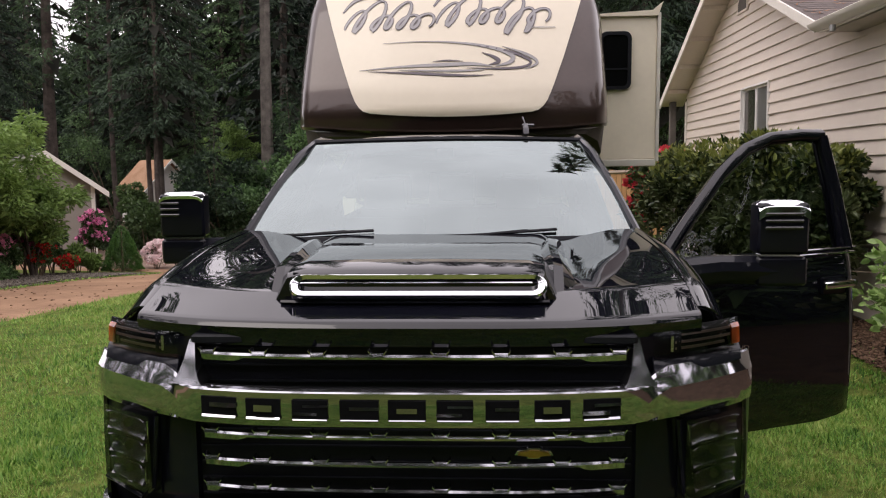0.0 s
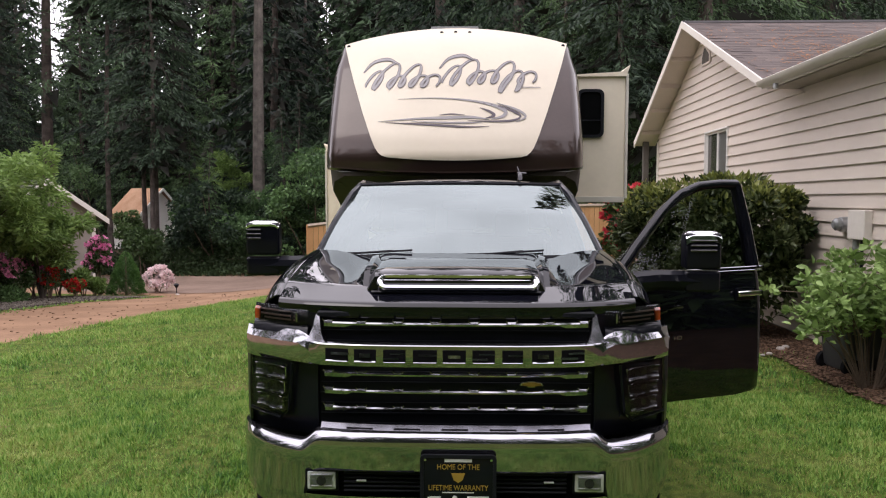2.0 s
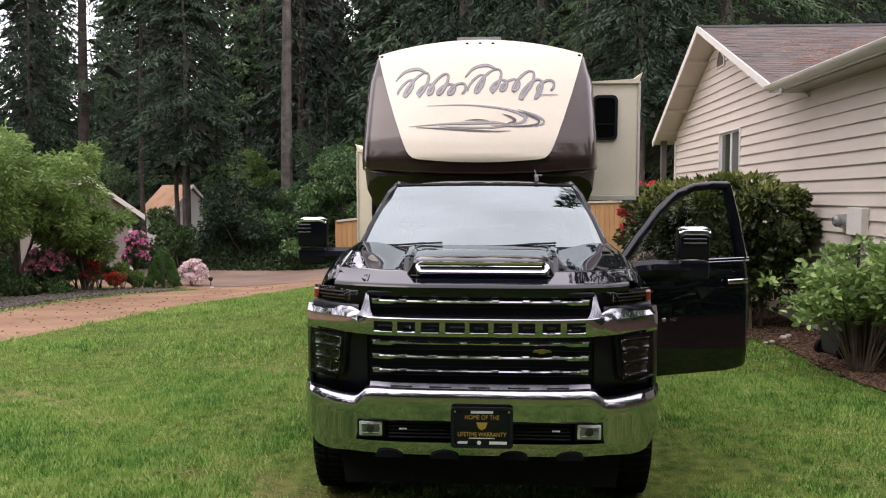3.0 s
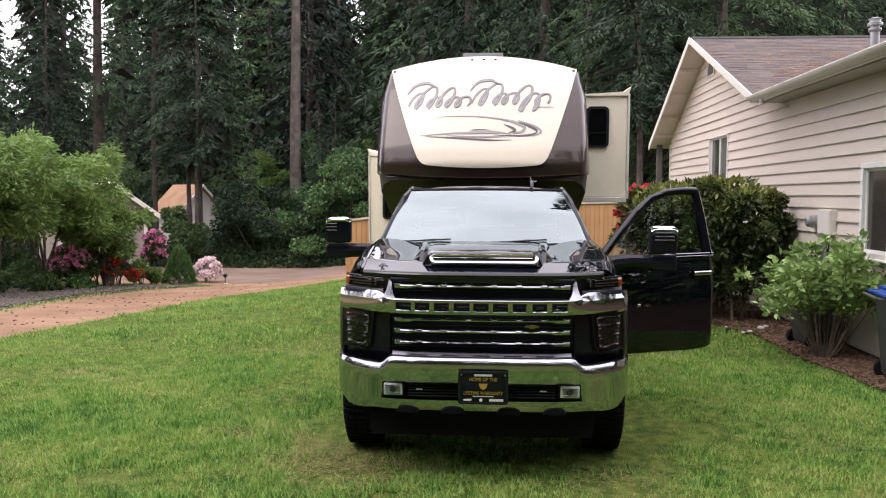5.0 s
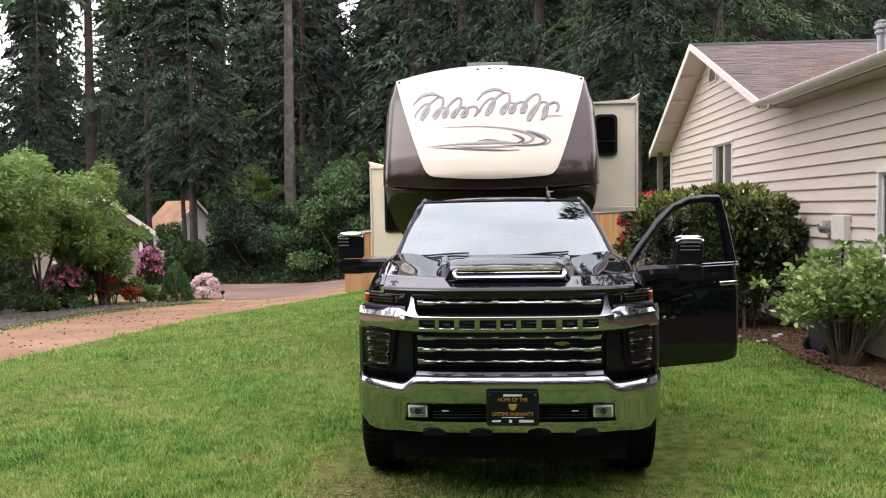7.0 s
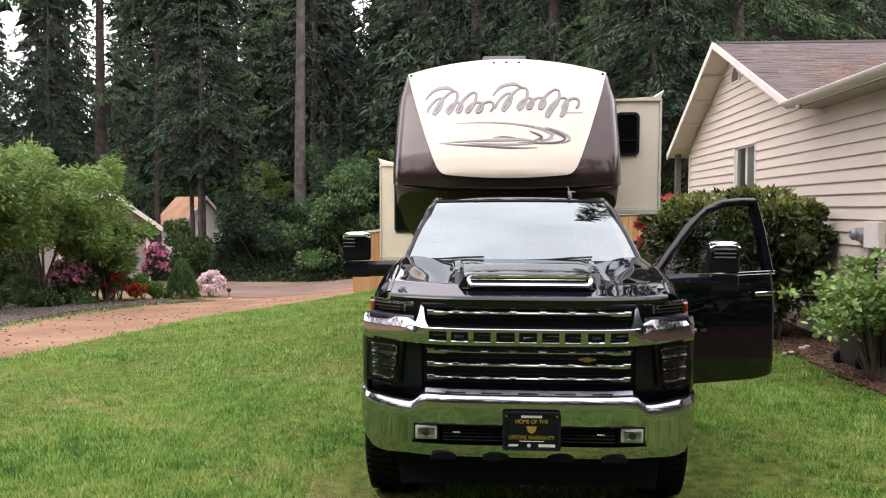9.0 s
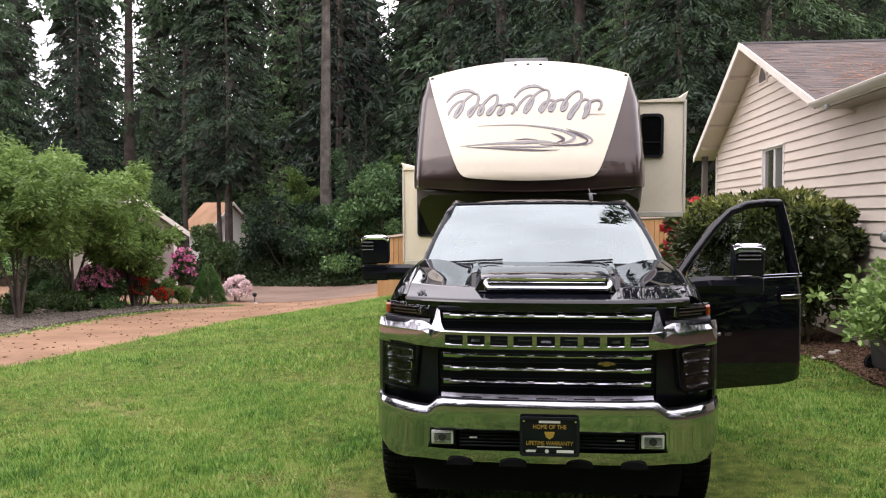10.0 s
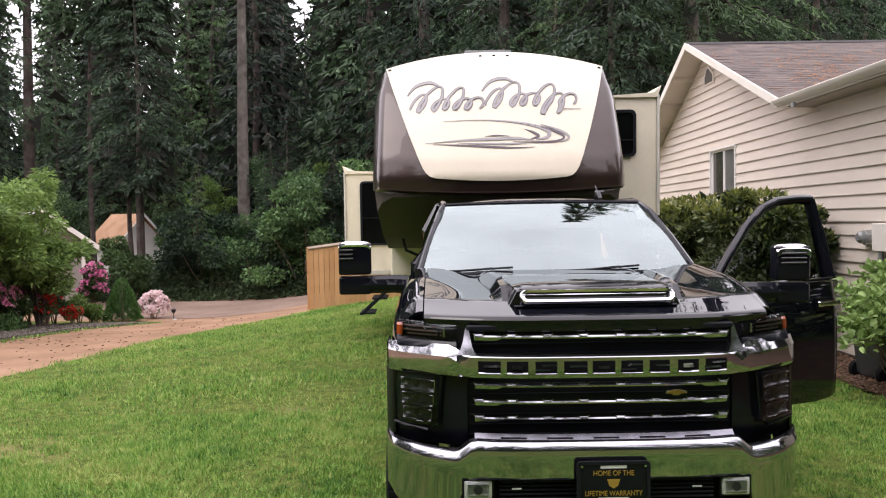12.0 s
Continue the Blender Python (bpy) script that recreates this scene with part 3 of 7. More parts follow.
def band_pt(x, k):
    """Across the grille a flat face under a thin lip; below the lamps a deeper piece whose upper half leans back."""
    a = abs(x)
    out = step(.63, .73, a)
    face = yf(x) - .035 * (1 - step(.6, .95, a)) - .004
    low = 1.192 - .010 * step(.7, 1.0, a)
    mid_z = [1.302, 1.301, 1.295, 1.291, 1.238, 1.200, 1.194, 1.192, 1.196][k]
    mid_y = [.03, .018, .004, .001, -.001, .006, .008, .014, .03][k]
    drop = .012 * step(.9, 1.03, a)
    out_z = [1.340 - drop, 1.338 - drop, 1.326 - drop, 1.312 - drop, 1.286, low + .055, low + .022, low + .004, low + .002][k]
    out_y = [.058, .044, .034, .0225, .002, .0, .003, .012, .03][k]
    return (x, face + mid_y + (out_y - mid_y) * out, mid_z + (out_z - mid_z) * out)


band = part("grille_band", sheet(XB, range(9), band_pt), chrome, truck, "broad chrome band across the grille", angle=14)


def wing(s):
    poly = [(.592, 1.298), (.604, 1.312), (.616, 1.34), (.624, 1.385), (.630, 1.418), (.646, 1.418), (.658, 1.36), (.672, 1.322), (.69, 1.298)]
    bm = bmesh.new()
    a = [bm.verts.new((s * x, yf(x) - .03 + .48 * (z - 1.3), z)) for x, z in poly]
    b = [bm.verts.new((s * x, yf(x) + .06, z)) for x, z in poly]
    n = len(poly)
    bm.faces.new(a)
    bm.faces.new(b[::-1])
    for i in range(n):
        bm.faces.new((a[i], a[(i + 1) % n], b[(i + 1) % n], b[i]))
    part("band_wing", bm, chrome, band, "upturned chrome wing beside the grille", angle=30)


both(wing)


def lamp_surround(s):
    part("lamp_surround", sheet(span(.63, .78, 6), span(1.30, 1.45, 3), lambda x, z: (s * x, yf(x) + .05, z), .01), gloss_black, truck)


both(lamp_surround)


def lamp_sill(s):
    part("lamp_sill", sheet(span(.69, .985, 8), (0, 1, 2), lambda x, k: (s * x, yf(x) + [.052, .034, .016][k], [1.362, 1.352, 1.318][k]), .008), gloss_black, truck)


both(lamp_sill)


def inset_face(x, z, lift=.0):
    return (x, yf(x) - .0405 - lift, z)


# nine stamped plain blocks, each a black recess crossed by bright ledges
for k in range(9):
    x0 = -.590 + k * .1335
    x1 = x0 + (.105, .100, .100, .108, .104, .100, .092, .098, .104)[k]
    inset = part("band_inset", sheet(span(x0, x1, 3), (1.216, 1.274), lambda x, z: inset_face(x, z, .0015), .003), pad_black, band, "black stamped block with bright ledges")
    part("inset_ledge", sheet(span(x0 + .002, x1 - .002, 3), (0, 1, 2), lambda x, q: (x, yf(x) - [.0420, .0480, .0440][q], [1.2225, 1.2175, 1.2145][q]), .001), chrome, inset)
    for a, b, z, h in ((x0 + .026, x1 + .001, 1.2525, .0125),) if k % 3 == 0 else ((x0 + .024, x1 - .024, 1.2475, .018),) if k % 3 == 1 else ((x0 - .001, x1 - .030, 1.2360, .011), (x0 + .030, x1 + .001, 1.2580, .009)):
        part("inset_bar", sheet(span(a, b, 2), (z - h / 2, z + h / 2), lambda x, q: inset_face(x, q, .0040 + .002 * (q < z)), .002), chrome, inset)

# headlights
def headlight(s):
    unit = part("headlight", sheet(span(.70, .985, 8), range(4), lambda x, k: (s * x, yf(x) + .07 + [0, -.01, -.005, .0][k], [1.438, 1.415, 1.385, 1.355][k]), .01), lamp_dark, truck, "smoked headlight with amber corner")
    part("lens", sheet(span(.69, .97, 10), range(4), lambda x, k: (s * x, yf(x) + .03 + [.03, .006, .002, .0][k], [1.440, 1.415, 1.385, 1.358][k])), lens_glass, unit)
    part("amber_corner", sheet(span(.955, .985, 4), range(4), lambda x, k: (s * x, yf(x) + .04 + [.04, .006, .002, .0][k], [1.432, 1.412, 1.388, 1.364][k]), .004), amber, unit, "amber side marker")
    for z, a, b in ((1.412, .78, .95), (1.39, .76, .95), (1.372, .76, .93)):
        part("light_strip", sheet(span(a, b, 5), (0, 1), lambda x, k: (s * x, yf(x) + .05, z + .007 * k), .004), strip_mat, unit)
    part("lamp_divider", sheet((0, 1), span(1.37, 1.415, 3), lambda k, z: (s * (.745 + .008 * k), yf(.74) + .05, z), .004), lamp_lens, unit)


both(headlight)

# stacked lower lamps in black pods
def lower_lamp(s):
    pod = part("lower_lamp", sheet(span(.77, 1.0, 6), span(.93, 1.185, 4), lambda x, z: (s * x, yf(x) + .024, z), .01), gloss_black, truck, "black pod with three stacked clear lamps")
    part("pod_rim", tube([(s * .765, yf(.765) + .004, 1.18), (s * .79, yf(.79) + .0, .955), (s * .83, yf(.83) + .0, .915), (s * 1.0, yf(1.0) + .0, .93)], .009, 6), gloss_black, pod)
    for k in range(3):
        z = 1.135 - .072 * k
        x0, x1 = .80 + .008 * k, .965 - .004 * k
        cell = part("lamp_cell", sheet(span(x0, x1, 8), span(z - .03, z + .03, 6), lambda x, q: (s * x, yf(x) + .018 - .028 * abs((q - z) / .03) ** 2.5 - .016 * abs((2 * x - x0 - x1) / (x1 - x0)) ** 6, q), .004), lamp_cell_mat, pod, "grey reflector bowl")
        part("cell_edge", tube([(s * (x0 - .004), yf(x0) - .006, z + .026), (s * x0, yf(x0) - .008, z - .028), (s * (x0 + .02), yf(x0 + .02) - .008, z - .034), (s * (x1 - .07), yf(x1 - .07) - .008, z - .034)], .0036, 6), bright_chrome, cell, "bright lamp edge")
        part("bulb_cup", tube([(s * (x0 + x1) / 2, yf((x0 + x1) / 2) + .016, z), (s * (x0 + x1) / 2, yf((x0 + x1) / 2) + .006, z)], [.010, .016], 12), lamp_dark, cell)
    part("pod_glass", sheet(span(.785, .99, 8), span(.94, 1.18, 4), lambda x, z: (s * x, yf(x) - .018, z)), lens_glass, pod)


both(lower_lamp)

# bumper
XU = [-1.045, -1.035, -1.0, -.95, -.9, -.85, -.8, -.76, -.73, -.705, -.69, -.675, -.655, -.63, -.6] + span(-.5, .5, 10) + [.6, .63, .655, .675, .69, .705, .73, .76, .8, .85, .9, .95, 1.0, 1.035, 1.045]


def bumper_pt(x, k):
    a = abs(x)
    lip = .897 - .058 * step(.61, .70, a)
    low = .545 - .02 * step(.7, .9, a) + .075 * step(.90, 1.05, a) ** 2
    y = bf(a)
    z = [lip + .020, lip + .016, lip - .008, lip - .025, lip - .07, .742, max(.618, low + .035), max(.585, low + .02), low, low + .004][k]
    y += [.075, .027, .004, .000, .001, .007, .016, .019, .030, .07][k]
    return (x, y, z)


bumper = part("front_bumper", sheet(XU, range(10), bumper_pt, 0, lambda u0, u1, k0, k1: not (k0 == 5 and -.68 < u0 and u1 < .68)), chrome, truck, "chrome front bumper reflecting the lawn", angle=50)
part("bumper_intake", box(-.69, .69, .028, .05, .56, .80, .0), pad_black, bumper)
for k in range(5):
    part("intake_slat", box(-.50, .50, -.012, .004, .635 + .02 * k, .643 + .02 * k, .002), black_plastic, bumper)


def cutout_rim(s):
    arc = [(.60, .742), (.632, .733), (.652, .716), (.665, .69), (.676, .65), (.682, .618)]
    edge = arc + [(.690, .618)]
    part("cutout_corner", sheet(range(len(edge)), (0, .5, 1), lambda k, f: (s * edge[k][0], bf(edge[k][0]) + .0065 + .0726 * (.742 - edge[k][1]) * (1 - f), edge[k][1] + (.743 - edge[k][1]) * f)), chrome, bumper, angle=60)
    part("cutout_rim", tube([(s * .18, bf(.18) + .008, .740)] + [(s * x, bf(x) + .008 + .0726 * (.742 - z), z - .001) for x, z in [(.5, .742)] + arc], .006, 6), gloss_black, bumper)
    lamp = part("fog_lamp", box(s * .6 - .065, s * .6 + .065, -.02, .02, .645, .728, .012, 2), fog_silver, bumper, "clear rectangular fog lamp in dark frame")
    part("fog_lens", box(s * .6 - .05, s * .6 + .05, -.027, -.02, .655, .718, .003), lens_glass, lamp)
    part("fog_bulb", tube([(s * .6, -.024, .687), (s * .6, -.03, .687)], [.022, .02], 12), lamp_dark, lamp)
    part("fog_reflector", sheet(span(s * .6 - .048, s * .6 + .048, 4), (0, 1, 2), lambda x, k: (x, [-.026, -.016, -.024][k], [.664, .70, .716][k]), .002), fog_silver, lamp)
    part("fog_frame", box(s * .6 - .075, s * .6 + .075, -.012, .0, .635, .738, .01, 2), gloss_black, lamp)
    part("intake_badge", box(s * .42 - .022, s * .42 + .022, -.02, -.012, .684, .692, .002), white_ink, bumper)


both(cutout_rim)
for x in (-.5, -.19, .19, .5):
    part("tow_notch", prism([(x + .078 * math.cos(radians(a)), .528 + .044 * math.sin(radians(a))) for a in range(0, 181, 20)], bf(x) + .012, .06), pad_black, bumper)
# the dam hangs low to block light and blacken the ground behind it
part("air_dam", prism([(-.80, .54), (.80, .54), (.77, .32), (-.77, .32)], .14, .20), pad_black, truck, "black lower air dam")
part("step_pad", sheet(span(-.61, .61, 14), range(3), lambda x, k: (x, yf(x) - .090 + .022 * k, .904 + .0150 * k), .004), pad_metal, bumper, "chrome step pad with dark slots")
for j in range(5):
    part("pad_slot", sheet(span(-.49 + j * .215, -.37 + j * .215, 3), (0, 1), lambda x, q: (x, yf(x) - .072 + .007 * q, .9185 + .0048 * q), .002), pad_black, bumper)

# plate with the dealer's slogan
plate = part("front_plate", box(-.16, .16, -.085, -.07, .632, .84, .006, 2), gloss_black, bumper, "black dealer plate with yellow slogan")
bm = bmesh.new()
frame_ring(bm, rounded(.168, .112, .02), rounded(.152, .097, .012), 0, .014)
ob = part("plate_frame", bm, black_plastic, plate)
ob.matrix_basis = pose(0, -.09, .736)
plate.matrix_basis = pose(.016, 0, -.014)


def words(text, size, x, y, z, material, parent, name, squash=1.0):
    cu = bpy.data.curves.new(name, "FONT")
    cu.body, cu.size, cu.align_x, cu.extrude = text, size, "CENTER", .0008
    tmp = new(name + "_tmp", cu)
    bpy.context.view_layer.update()
    me = bpy.data.meshes.new_from_object(tmp.evaluated_get(bpy.context.evaluated_depsgraph_get()))
    me.name = name
    bpy.data.objects.remove(tmp)
    me.materials.clear()
    me.materials.append(material)
    ob = new(name, me)
    ob.parent = parent
    ob.matrix_basis = pose(x, y, z, 90) @ Matrix.Diagonal((squash, 1, 1, 1))
    return ob


words("HOME OF THE", .034, 0, -.0862, .782, yellow_ink, plate, "slogan_line", .85)
words("LIFETIME WARRANTY", .034, 0, -.0862, .688, yellow_ink, plate, "slogan_line", .8)
part("maker_bar", box(-.06, .06, -.0868, -.084, .815, .829), white_ink, plate)
part("shield", prism([(-.03, .765), (.03, .765), (.02, .735), (0, .722), (-.02, .735)], -.0868, -.084), yellow_ink, plate)
part("web_bar", box(-.07, .07, -.0868, -.084, .676, .680), white_ink, plate)
part("logo_shape", prism([(-.135, .655), (-.12, .66), (-.075, .66), (-.08, .647), (-.13, .647)], -.0868, -.084), white_ink, plate)
part("logo_disc", tube([(-.015, -.084, .653), (-.015, -.0868, .653)], .011, 14), white_ink, plate)
part("logo_bar", box(.04, .135, -.0868, -.084, .645, .661), white_ink, plate)
for x, z in ((-.145, .825), (.145, .825)):
    part("plate_screw", tube([(x, -.084, z), (x, -.09, z)], .006, 10), chrome, plate)
EMB = [(-1, -.2), (-.35, -.2), (-.35, -.5), (.3, -.5), (.3, -.2), (1, -.2), (.85, .3), (.35, .3), (.35, .5), (-.3, .5), (-.3, .3), (-.85, .3)]
part("emblem_edge", prism([(.345 + .054 * a, 1.113 + .030 * b) for a, b in EMB], .062, .085, "y", .002), chrome, truck)
part("front_emblem", prism([(.345 + .047 * a, 1.113 + .022 * b) for a, b in EMB], .056, .07, "y", .002), gold, truck, "gold plain emblem on the grille")

# cab: cowl, pillars, roof, windshield
part("cowl", sheet(span(-.9, .9, 20), range(3), lambda x, k: (x, 1.46 + .07 * k + .03 * (1 - (x / .9) ** 2) * -1, 1.552 + .006 * k), .01), black_plastic, truck)


def ws(u, v):
    half = .893 + (.722 - .893) * v
    y = 1.56 + (2.36 - 1.56) * v - .09 * (1 - u * u)
    z = 1.56 + (2.005 - 1.56) * v + .035 * math.sin(math.pi * v) + .012 * (1 - u * u) * v
    return (u * half, y, z)


windshield = part("windshield", sheet(span(-1, 1, 24), span(0, 1, 14), ws), windshield_glass, truck, "raked windshield reflecting the grey sky", angle=80)
windshield.visible_shadow = False
part("sensor_pod", box(-.045, .045, 2.22, 2.30, 1.915, 1.965, .015, 2), black_plastic, truck)
bm = bmesh.new()
add_tube(bm, [ws(u, 1.0) for u in span(-1, 1, 16)], .014, 6)
add_tube(bm, [ws(u, 0.0) for u in span(-1, 1, 16)], .014, 6)
part("windshield_seal", bm, black_plastic, truck)


def roof_pt(x, y):
    f = (1 - (abs(x) / .74) ** 3)
    return (x, y - .085 * (1 - (x / .72) ** 2) * step(2.9, 2.37, y), 1.985 + .055 * f + .012 * step(2.36, 2.9, y) - .03 * (1 - step(2.36, 2.46, y)) * .8 - .05 * step(3.6, 4.0, y))


part("roof", sheet(span(-.73, .73, 24), [2.37, 2.39, 2.42, 2.46, 2.55] + span(2.7, 3.98, 8), roof_pt, .025), paint_black, truck, angle=60)


def pillars(s):
    part("windshield_pillar", tube([(s * .925, 1.50, 1.535), (s * .895, 1.58, 1.575), (s * .835, 1.86, 1.755), (s * .765, 2.16, 1.935), (s * .725, 2.38, 2.0), (s * .735, 2.6, 2.013), (s * .74, 3.9, 1.985)], [.021, .021, .021, .021, .024, .028, .03], 8), gloss_black, truck)
    part("rear_pillar", tube([(s * .74, 3.88, 1.985), (s * .85, 4.0, 1.75), (s * .95, 4.05, 1.45), (s * .96, 4.05, .7)], [.06, .08, .09, .09], 8), paint_black, truck)
    part("door_pillar", tube([(s * .755, 2.82, 1.99), (s * .93, 2.78, 1.5), (s * .955, 2.75, 1.2), (s * .955, 2.75, .6)], [.03, .04, .05, .05], 8), black_plastic, truck)

    def side(y0, y1):
        return sheet([y0, y0 + .01] + span(y0 + .03, y1 - .03, 6) + [y1 - .01, y1], [(.58, .98), (.75, 1.01), (.95, 1.025), (1.15, 1.02), (1.3, 1.005), (1.42, .98), (1.5, .945)],
                     lambda y, q: (s * (q[1] - (.01 if y in (y0, y1) else 0)), y, q[0]), .04)
    door = part("rear_door", side(2.80, 3.9), paint_black, truck)
    part("window", sheet(span(2.84, 3.88, 6), span(0, 1, 4), lambda y, v: (s * (.945 - .18 * v - .02 * v * v), y, 1.5 + .44 * v)), privacy_glass, door)
    part("door_handle", box(s * 1.03 - .012, s * 1.03 + .012, 2.86, 3.06, 1.27, 1.31, .008), chrome, door)
    if s < 0:
        door = part("front_door", side(1.53, 2.79), paint_black, truck)
        part("window", sheet(span(1.75, 2.78, 6), span(0, 1, 4), lambda y, v: (s * (.945 - .18 * v - .02 * v * v), max(y, 1.62 + .72 * v), 1.5 + .44 * v)), side_glass, door)
        part("door_handle", box(s * 1.03 - .012, s * 1.03 + .012, 2.5, 2.7, 1.27, 1.31, .008), chrome, door)
    part("sill", box(min(s * .98, s * .86), max(s * .98, s * .86), 1.5, 4.05, .5, .6, .02), black_plastic, truck)
    part("bed_side", sheet([4.1, 4.12] + span(4.3, 6.1, 8) + [6.22, 6.24], [(.62, .98), (.8, 1.02), (1.1, 1.035), (1.35, 1.02), (1.42, .99), (1.425, .92)],
                           lambda y, q: (s * q[1], y, max(q[0], .43 + math.sqrt(max(0, .5 ** 2 - (y - 5.06) ** 2))) if q[0] < 1 and abs(y - 5.06) < .5 else q[0]), .03), paint_black, truck)


both(pillars)
part("cab_back", sheet(span(-.93, .93, 8), [.6, 1.0, 1.35, 1.46, 1.47], lambda x, z: (x, 4.05, z), .03), paint_black, truck)
part("back_window", sheet(span(-.8, .8, 8), span(0, 1, 3), lambda x, v: (x * (1 - .12 * v), 4.05 - .1 * v, 1.47 + .45 * v)), side_glass, truck)
part("cab_floor", box(-.93, .93, 1.5, 4.04, .56, .60), black_plastic, truck)
part("engine_block", box(-.7, .7, .35, 1.45, .5, 1.32, .03), black_plastic, truck)
part("tailgate", box(-.96, .96, 6.2, 6.26, .7, 1.42, .02), paint_black, truck)
part("bed_floor", box(-.95, .95, 4.12, 6.2, .84, .88), black_plastic, truck)
part("dashboard", sheet(span(-.86, .86, 14), range(4), lambda x, k: (x, [1.58, 1.78, 1.95, 1.97][k], [1.53, 1.53, 1.50, 1.2][k] + .03 * math.exp(-((x - .4) / .2) ** 2) * (k == 2)), .02), black_plastic, truck)
part("steering_wheel", tube([(.42 + .185 * math.cos(a), 2.06 - .09 * math.sin(a), 1.36 + .165 * math.sin(a)) for a in (2 * math.pi * k / 20 for k in range(21))], .016, 6), black_plastic, truck)
for y, xs in ((2.62, (-.40, .40)), (3.55, (-.45, 0, .45))):
    for x in xs:
        seat = part("seat", box(x - .26, x + .26, y - .45, y + .08, .85, 1.0, .05, 2), seat_cloth, truck)
        ob = part("backrest", box(-.25, .25, -.07, .07, 0, .62, .05, 2), seat_cloth, seat)
        ob.matrix_basis = pose(x, y + .05, .95, -14)
        part("headrest", box(x - .13, x + .13, y + .16, y + .27, 1.60, 1.79, .04, 2), seat_cloth, seat)
part("cabin_mirror", box(-.12, .12, 2.12, 2.15, 1.84, 1.90, .015, 2), black_plastic, truck)


def wiper(x0, x1):
    """Arm and blade lying along the foot of the glass."""
    def at(x, v):
        p = ws(x / .89, v)
        return (p[0], p[1] - .006, p[2] + .012)
    arm = part("wiper", tube([at(x0, .01), at((x0 + x1) / 2, .02), at(x1, .045)], .006, 5), black_plastic, truck)
    part("wiper_blade", tube([at(x0 + (x1 - x0) * .3, .012), at(x1 + (x1 - x0) * .35, .05)], .007, 5), black_plastic, arm)


wiper(-.78, -.42)
wiper(.02, .40)
fin = part("roof_antenna", prism([(2.30, 2.04), (2.50, 2.04), (2.48, 2.07), (2.42, 2.10), (2.36, 2.075)], .415, .445, "x", .008), gloss_black, truck, "small fin antenna on the roof")
part("aerial", tube([(.43, 2.42, 2.09), (.415, 2.44, 2.135)], .005, 5), lamp_cell_mat, fin)
part("aerial_knob", box(.41, .48, 2.40, 2.44, 2.082, 2.096, .006), lamp_cell_mat, fin)

# wheels
def wheel(x, y, s):
    prof = [(-.14, .30), (-.145, .36), (-.13, .41), (-.10, .425), (0, .43), (.10, .425), (.13, .41), (.145, .36), (.14, .30), (.0, .28)]
    bm = bmesh.new()
    n = 36
    rings = [[(a, r * math.cos(2 * math.pi * k / n), r * math.sin(2 * math.pi * k / n)) for a, r in prof] for k in range(n)]
    rows = [[bm.verts.new(p) for p in r] for r in rings]
    m = len(prof)
    for i in range(n):
        for j in range(m):
            bm.faces.new((rows[i][j], rows[i][(j + 1) % m], rows[(i + 1) % n][(j + 1) % m], rows[(i + 1) % n][j]))
    for k in range(54):
        a = 2 * math.pi * k / 54
        for side in (-.085, 0, .085):
            add_box(bm, side - .035, side + .035, -.014, .014, .418, .442, 0, 1, Matrix.Rotation(a + side * 1.5, 4, "X"))
    w = part("wheel", bm, rubber, truck, "black all-terrain tyre pressed into the grass", angle=30)
    w.matrix_basis = pose(x, y, .425)
    bm = bmesh.new()
    add_tube(bm, [(s * .02, 0, 0), (s * .10, 0, 0)], [.285, .29], 28)
    for k in range(6):
        add_box(bm, min(s * .09, s * .13), max(s * .09, s * .13), -.03, .03, .05, .27, .01, 1, Matrix.Rotation(k * math.pi / 3, 4, "X"))
    add_tube(bm, [(s * .10, 0, 0), (s * .15, 0, 0)], [.085, .07], 16)
    part("rim", bm, alloy, w, "alloy rim")


for x, y in ((-.93, 1.02), (.93, 1.02), (-.9, 5.06), (.9, 5.06)):
    wheel(x, y, 1 if x > 0 else -1)
part("axle", tube([(-.8, 1.02, .45), (.8, 1.02, .45)], .06, 8), black_plastic, truck)
part("axle", tube([(-.8, 5.06, .45), (.8, 5.06, .45)], .08, 8), black_plastic, truck)
# unseen pan and plate, added to block light under the truck
part("shade_pan", box(-.72, .72, .6, 6.0, .42, .47, .01), black_plastic, truck)
part("shade_plate", prism([(.25, .50), (.9, .38), (.9, .42), (.25, .56)], -.55, .55, "x"), black_plastic, truck)
part("chassis_rail", box(-.5, -.4, .3, 6.1, .48, .6), black_plastic, truck)
part("chassis_rail", box(.4, .5, .3, 6.1, .48, .6), black_plastic, truck)


# towing mirrors: upper and lower heads on an arm
def tow_mirror(parent, s, m, cap_low):
    base = part("tow_mirror", box(-.115, .115, -.05, .07, .115, .34, .03, 3), gloss_black, parent, "black towing mirror")
    base.matrix_basis = m
    part("mirror_cap", sheet(span(-.113, .113, 10), range(5), lambda x, k: (x, [-.054, -.052, -.036, -.004, .06][k], [cap_low, .324, .342, .353, .348][k] - .02 * (abs(x) / .113) ** 6), .004), bright_chrome, base, "chrome cap")
    for k in range(3):
        part("mirror_lamp", box(-.085 if s > 0 else -.108, .085 if s > 0 else -.01, -.056, -.048, .225 + .03 * k, .238 + .03 * k, .003), lamp_cell_mat, base)
    part("lower_mirror", box(-.115, .115, -.045, .07, -.025, .105, .03, 3), gloss_black, base)
    part("mirror_arm", tube([(-s * .02, .02, .04), (-s * .28, .0, .045), (-s * .42, -.03, .035), (-s * .52, -.05, .0)], [.066, .066, .068, .08], 10, 1.0), gloss_black, base)
    part("mirror_glass", box(-.095, .095, .07, .075, .13, .32, .003), chrome, base)


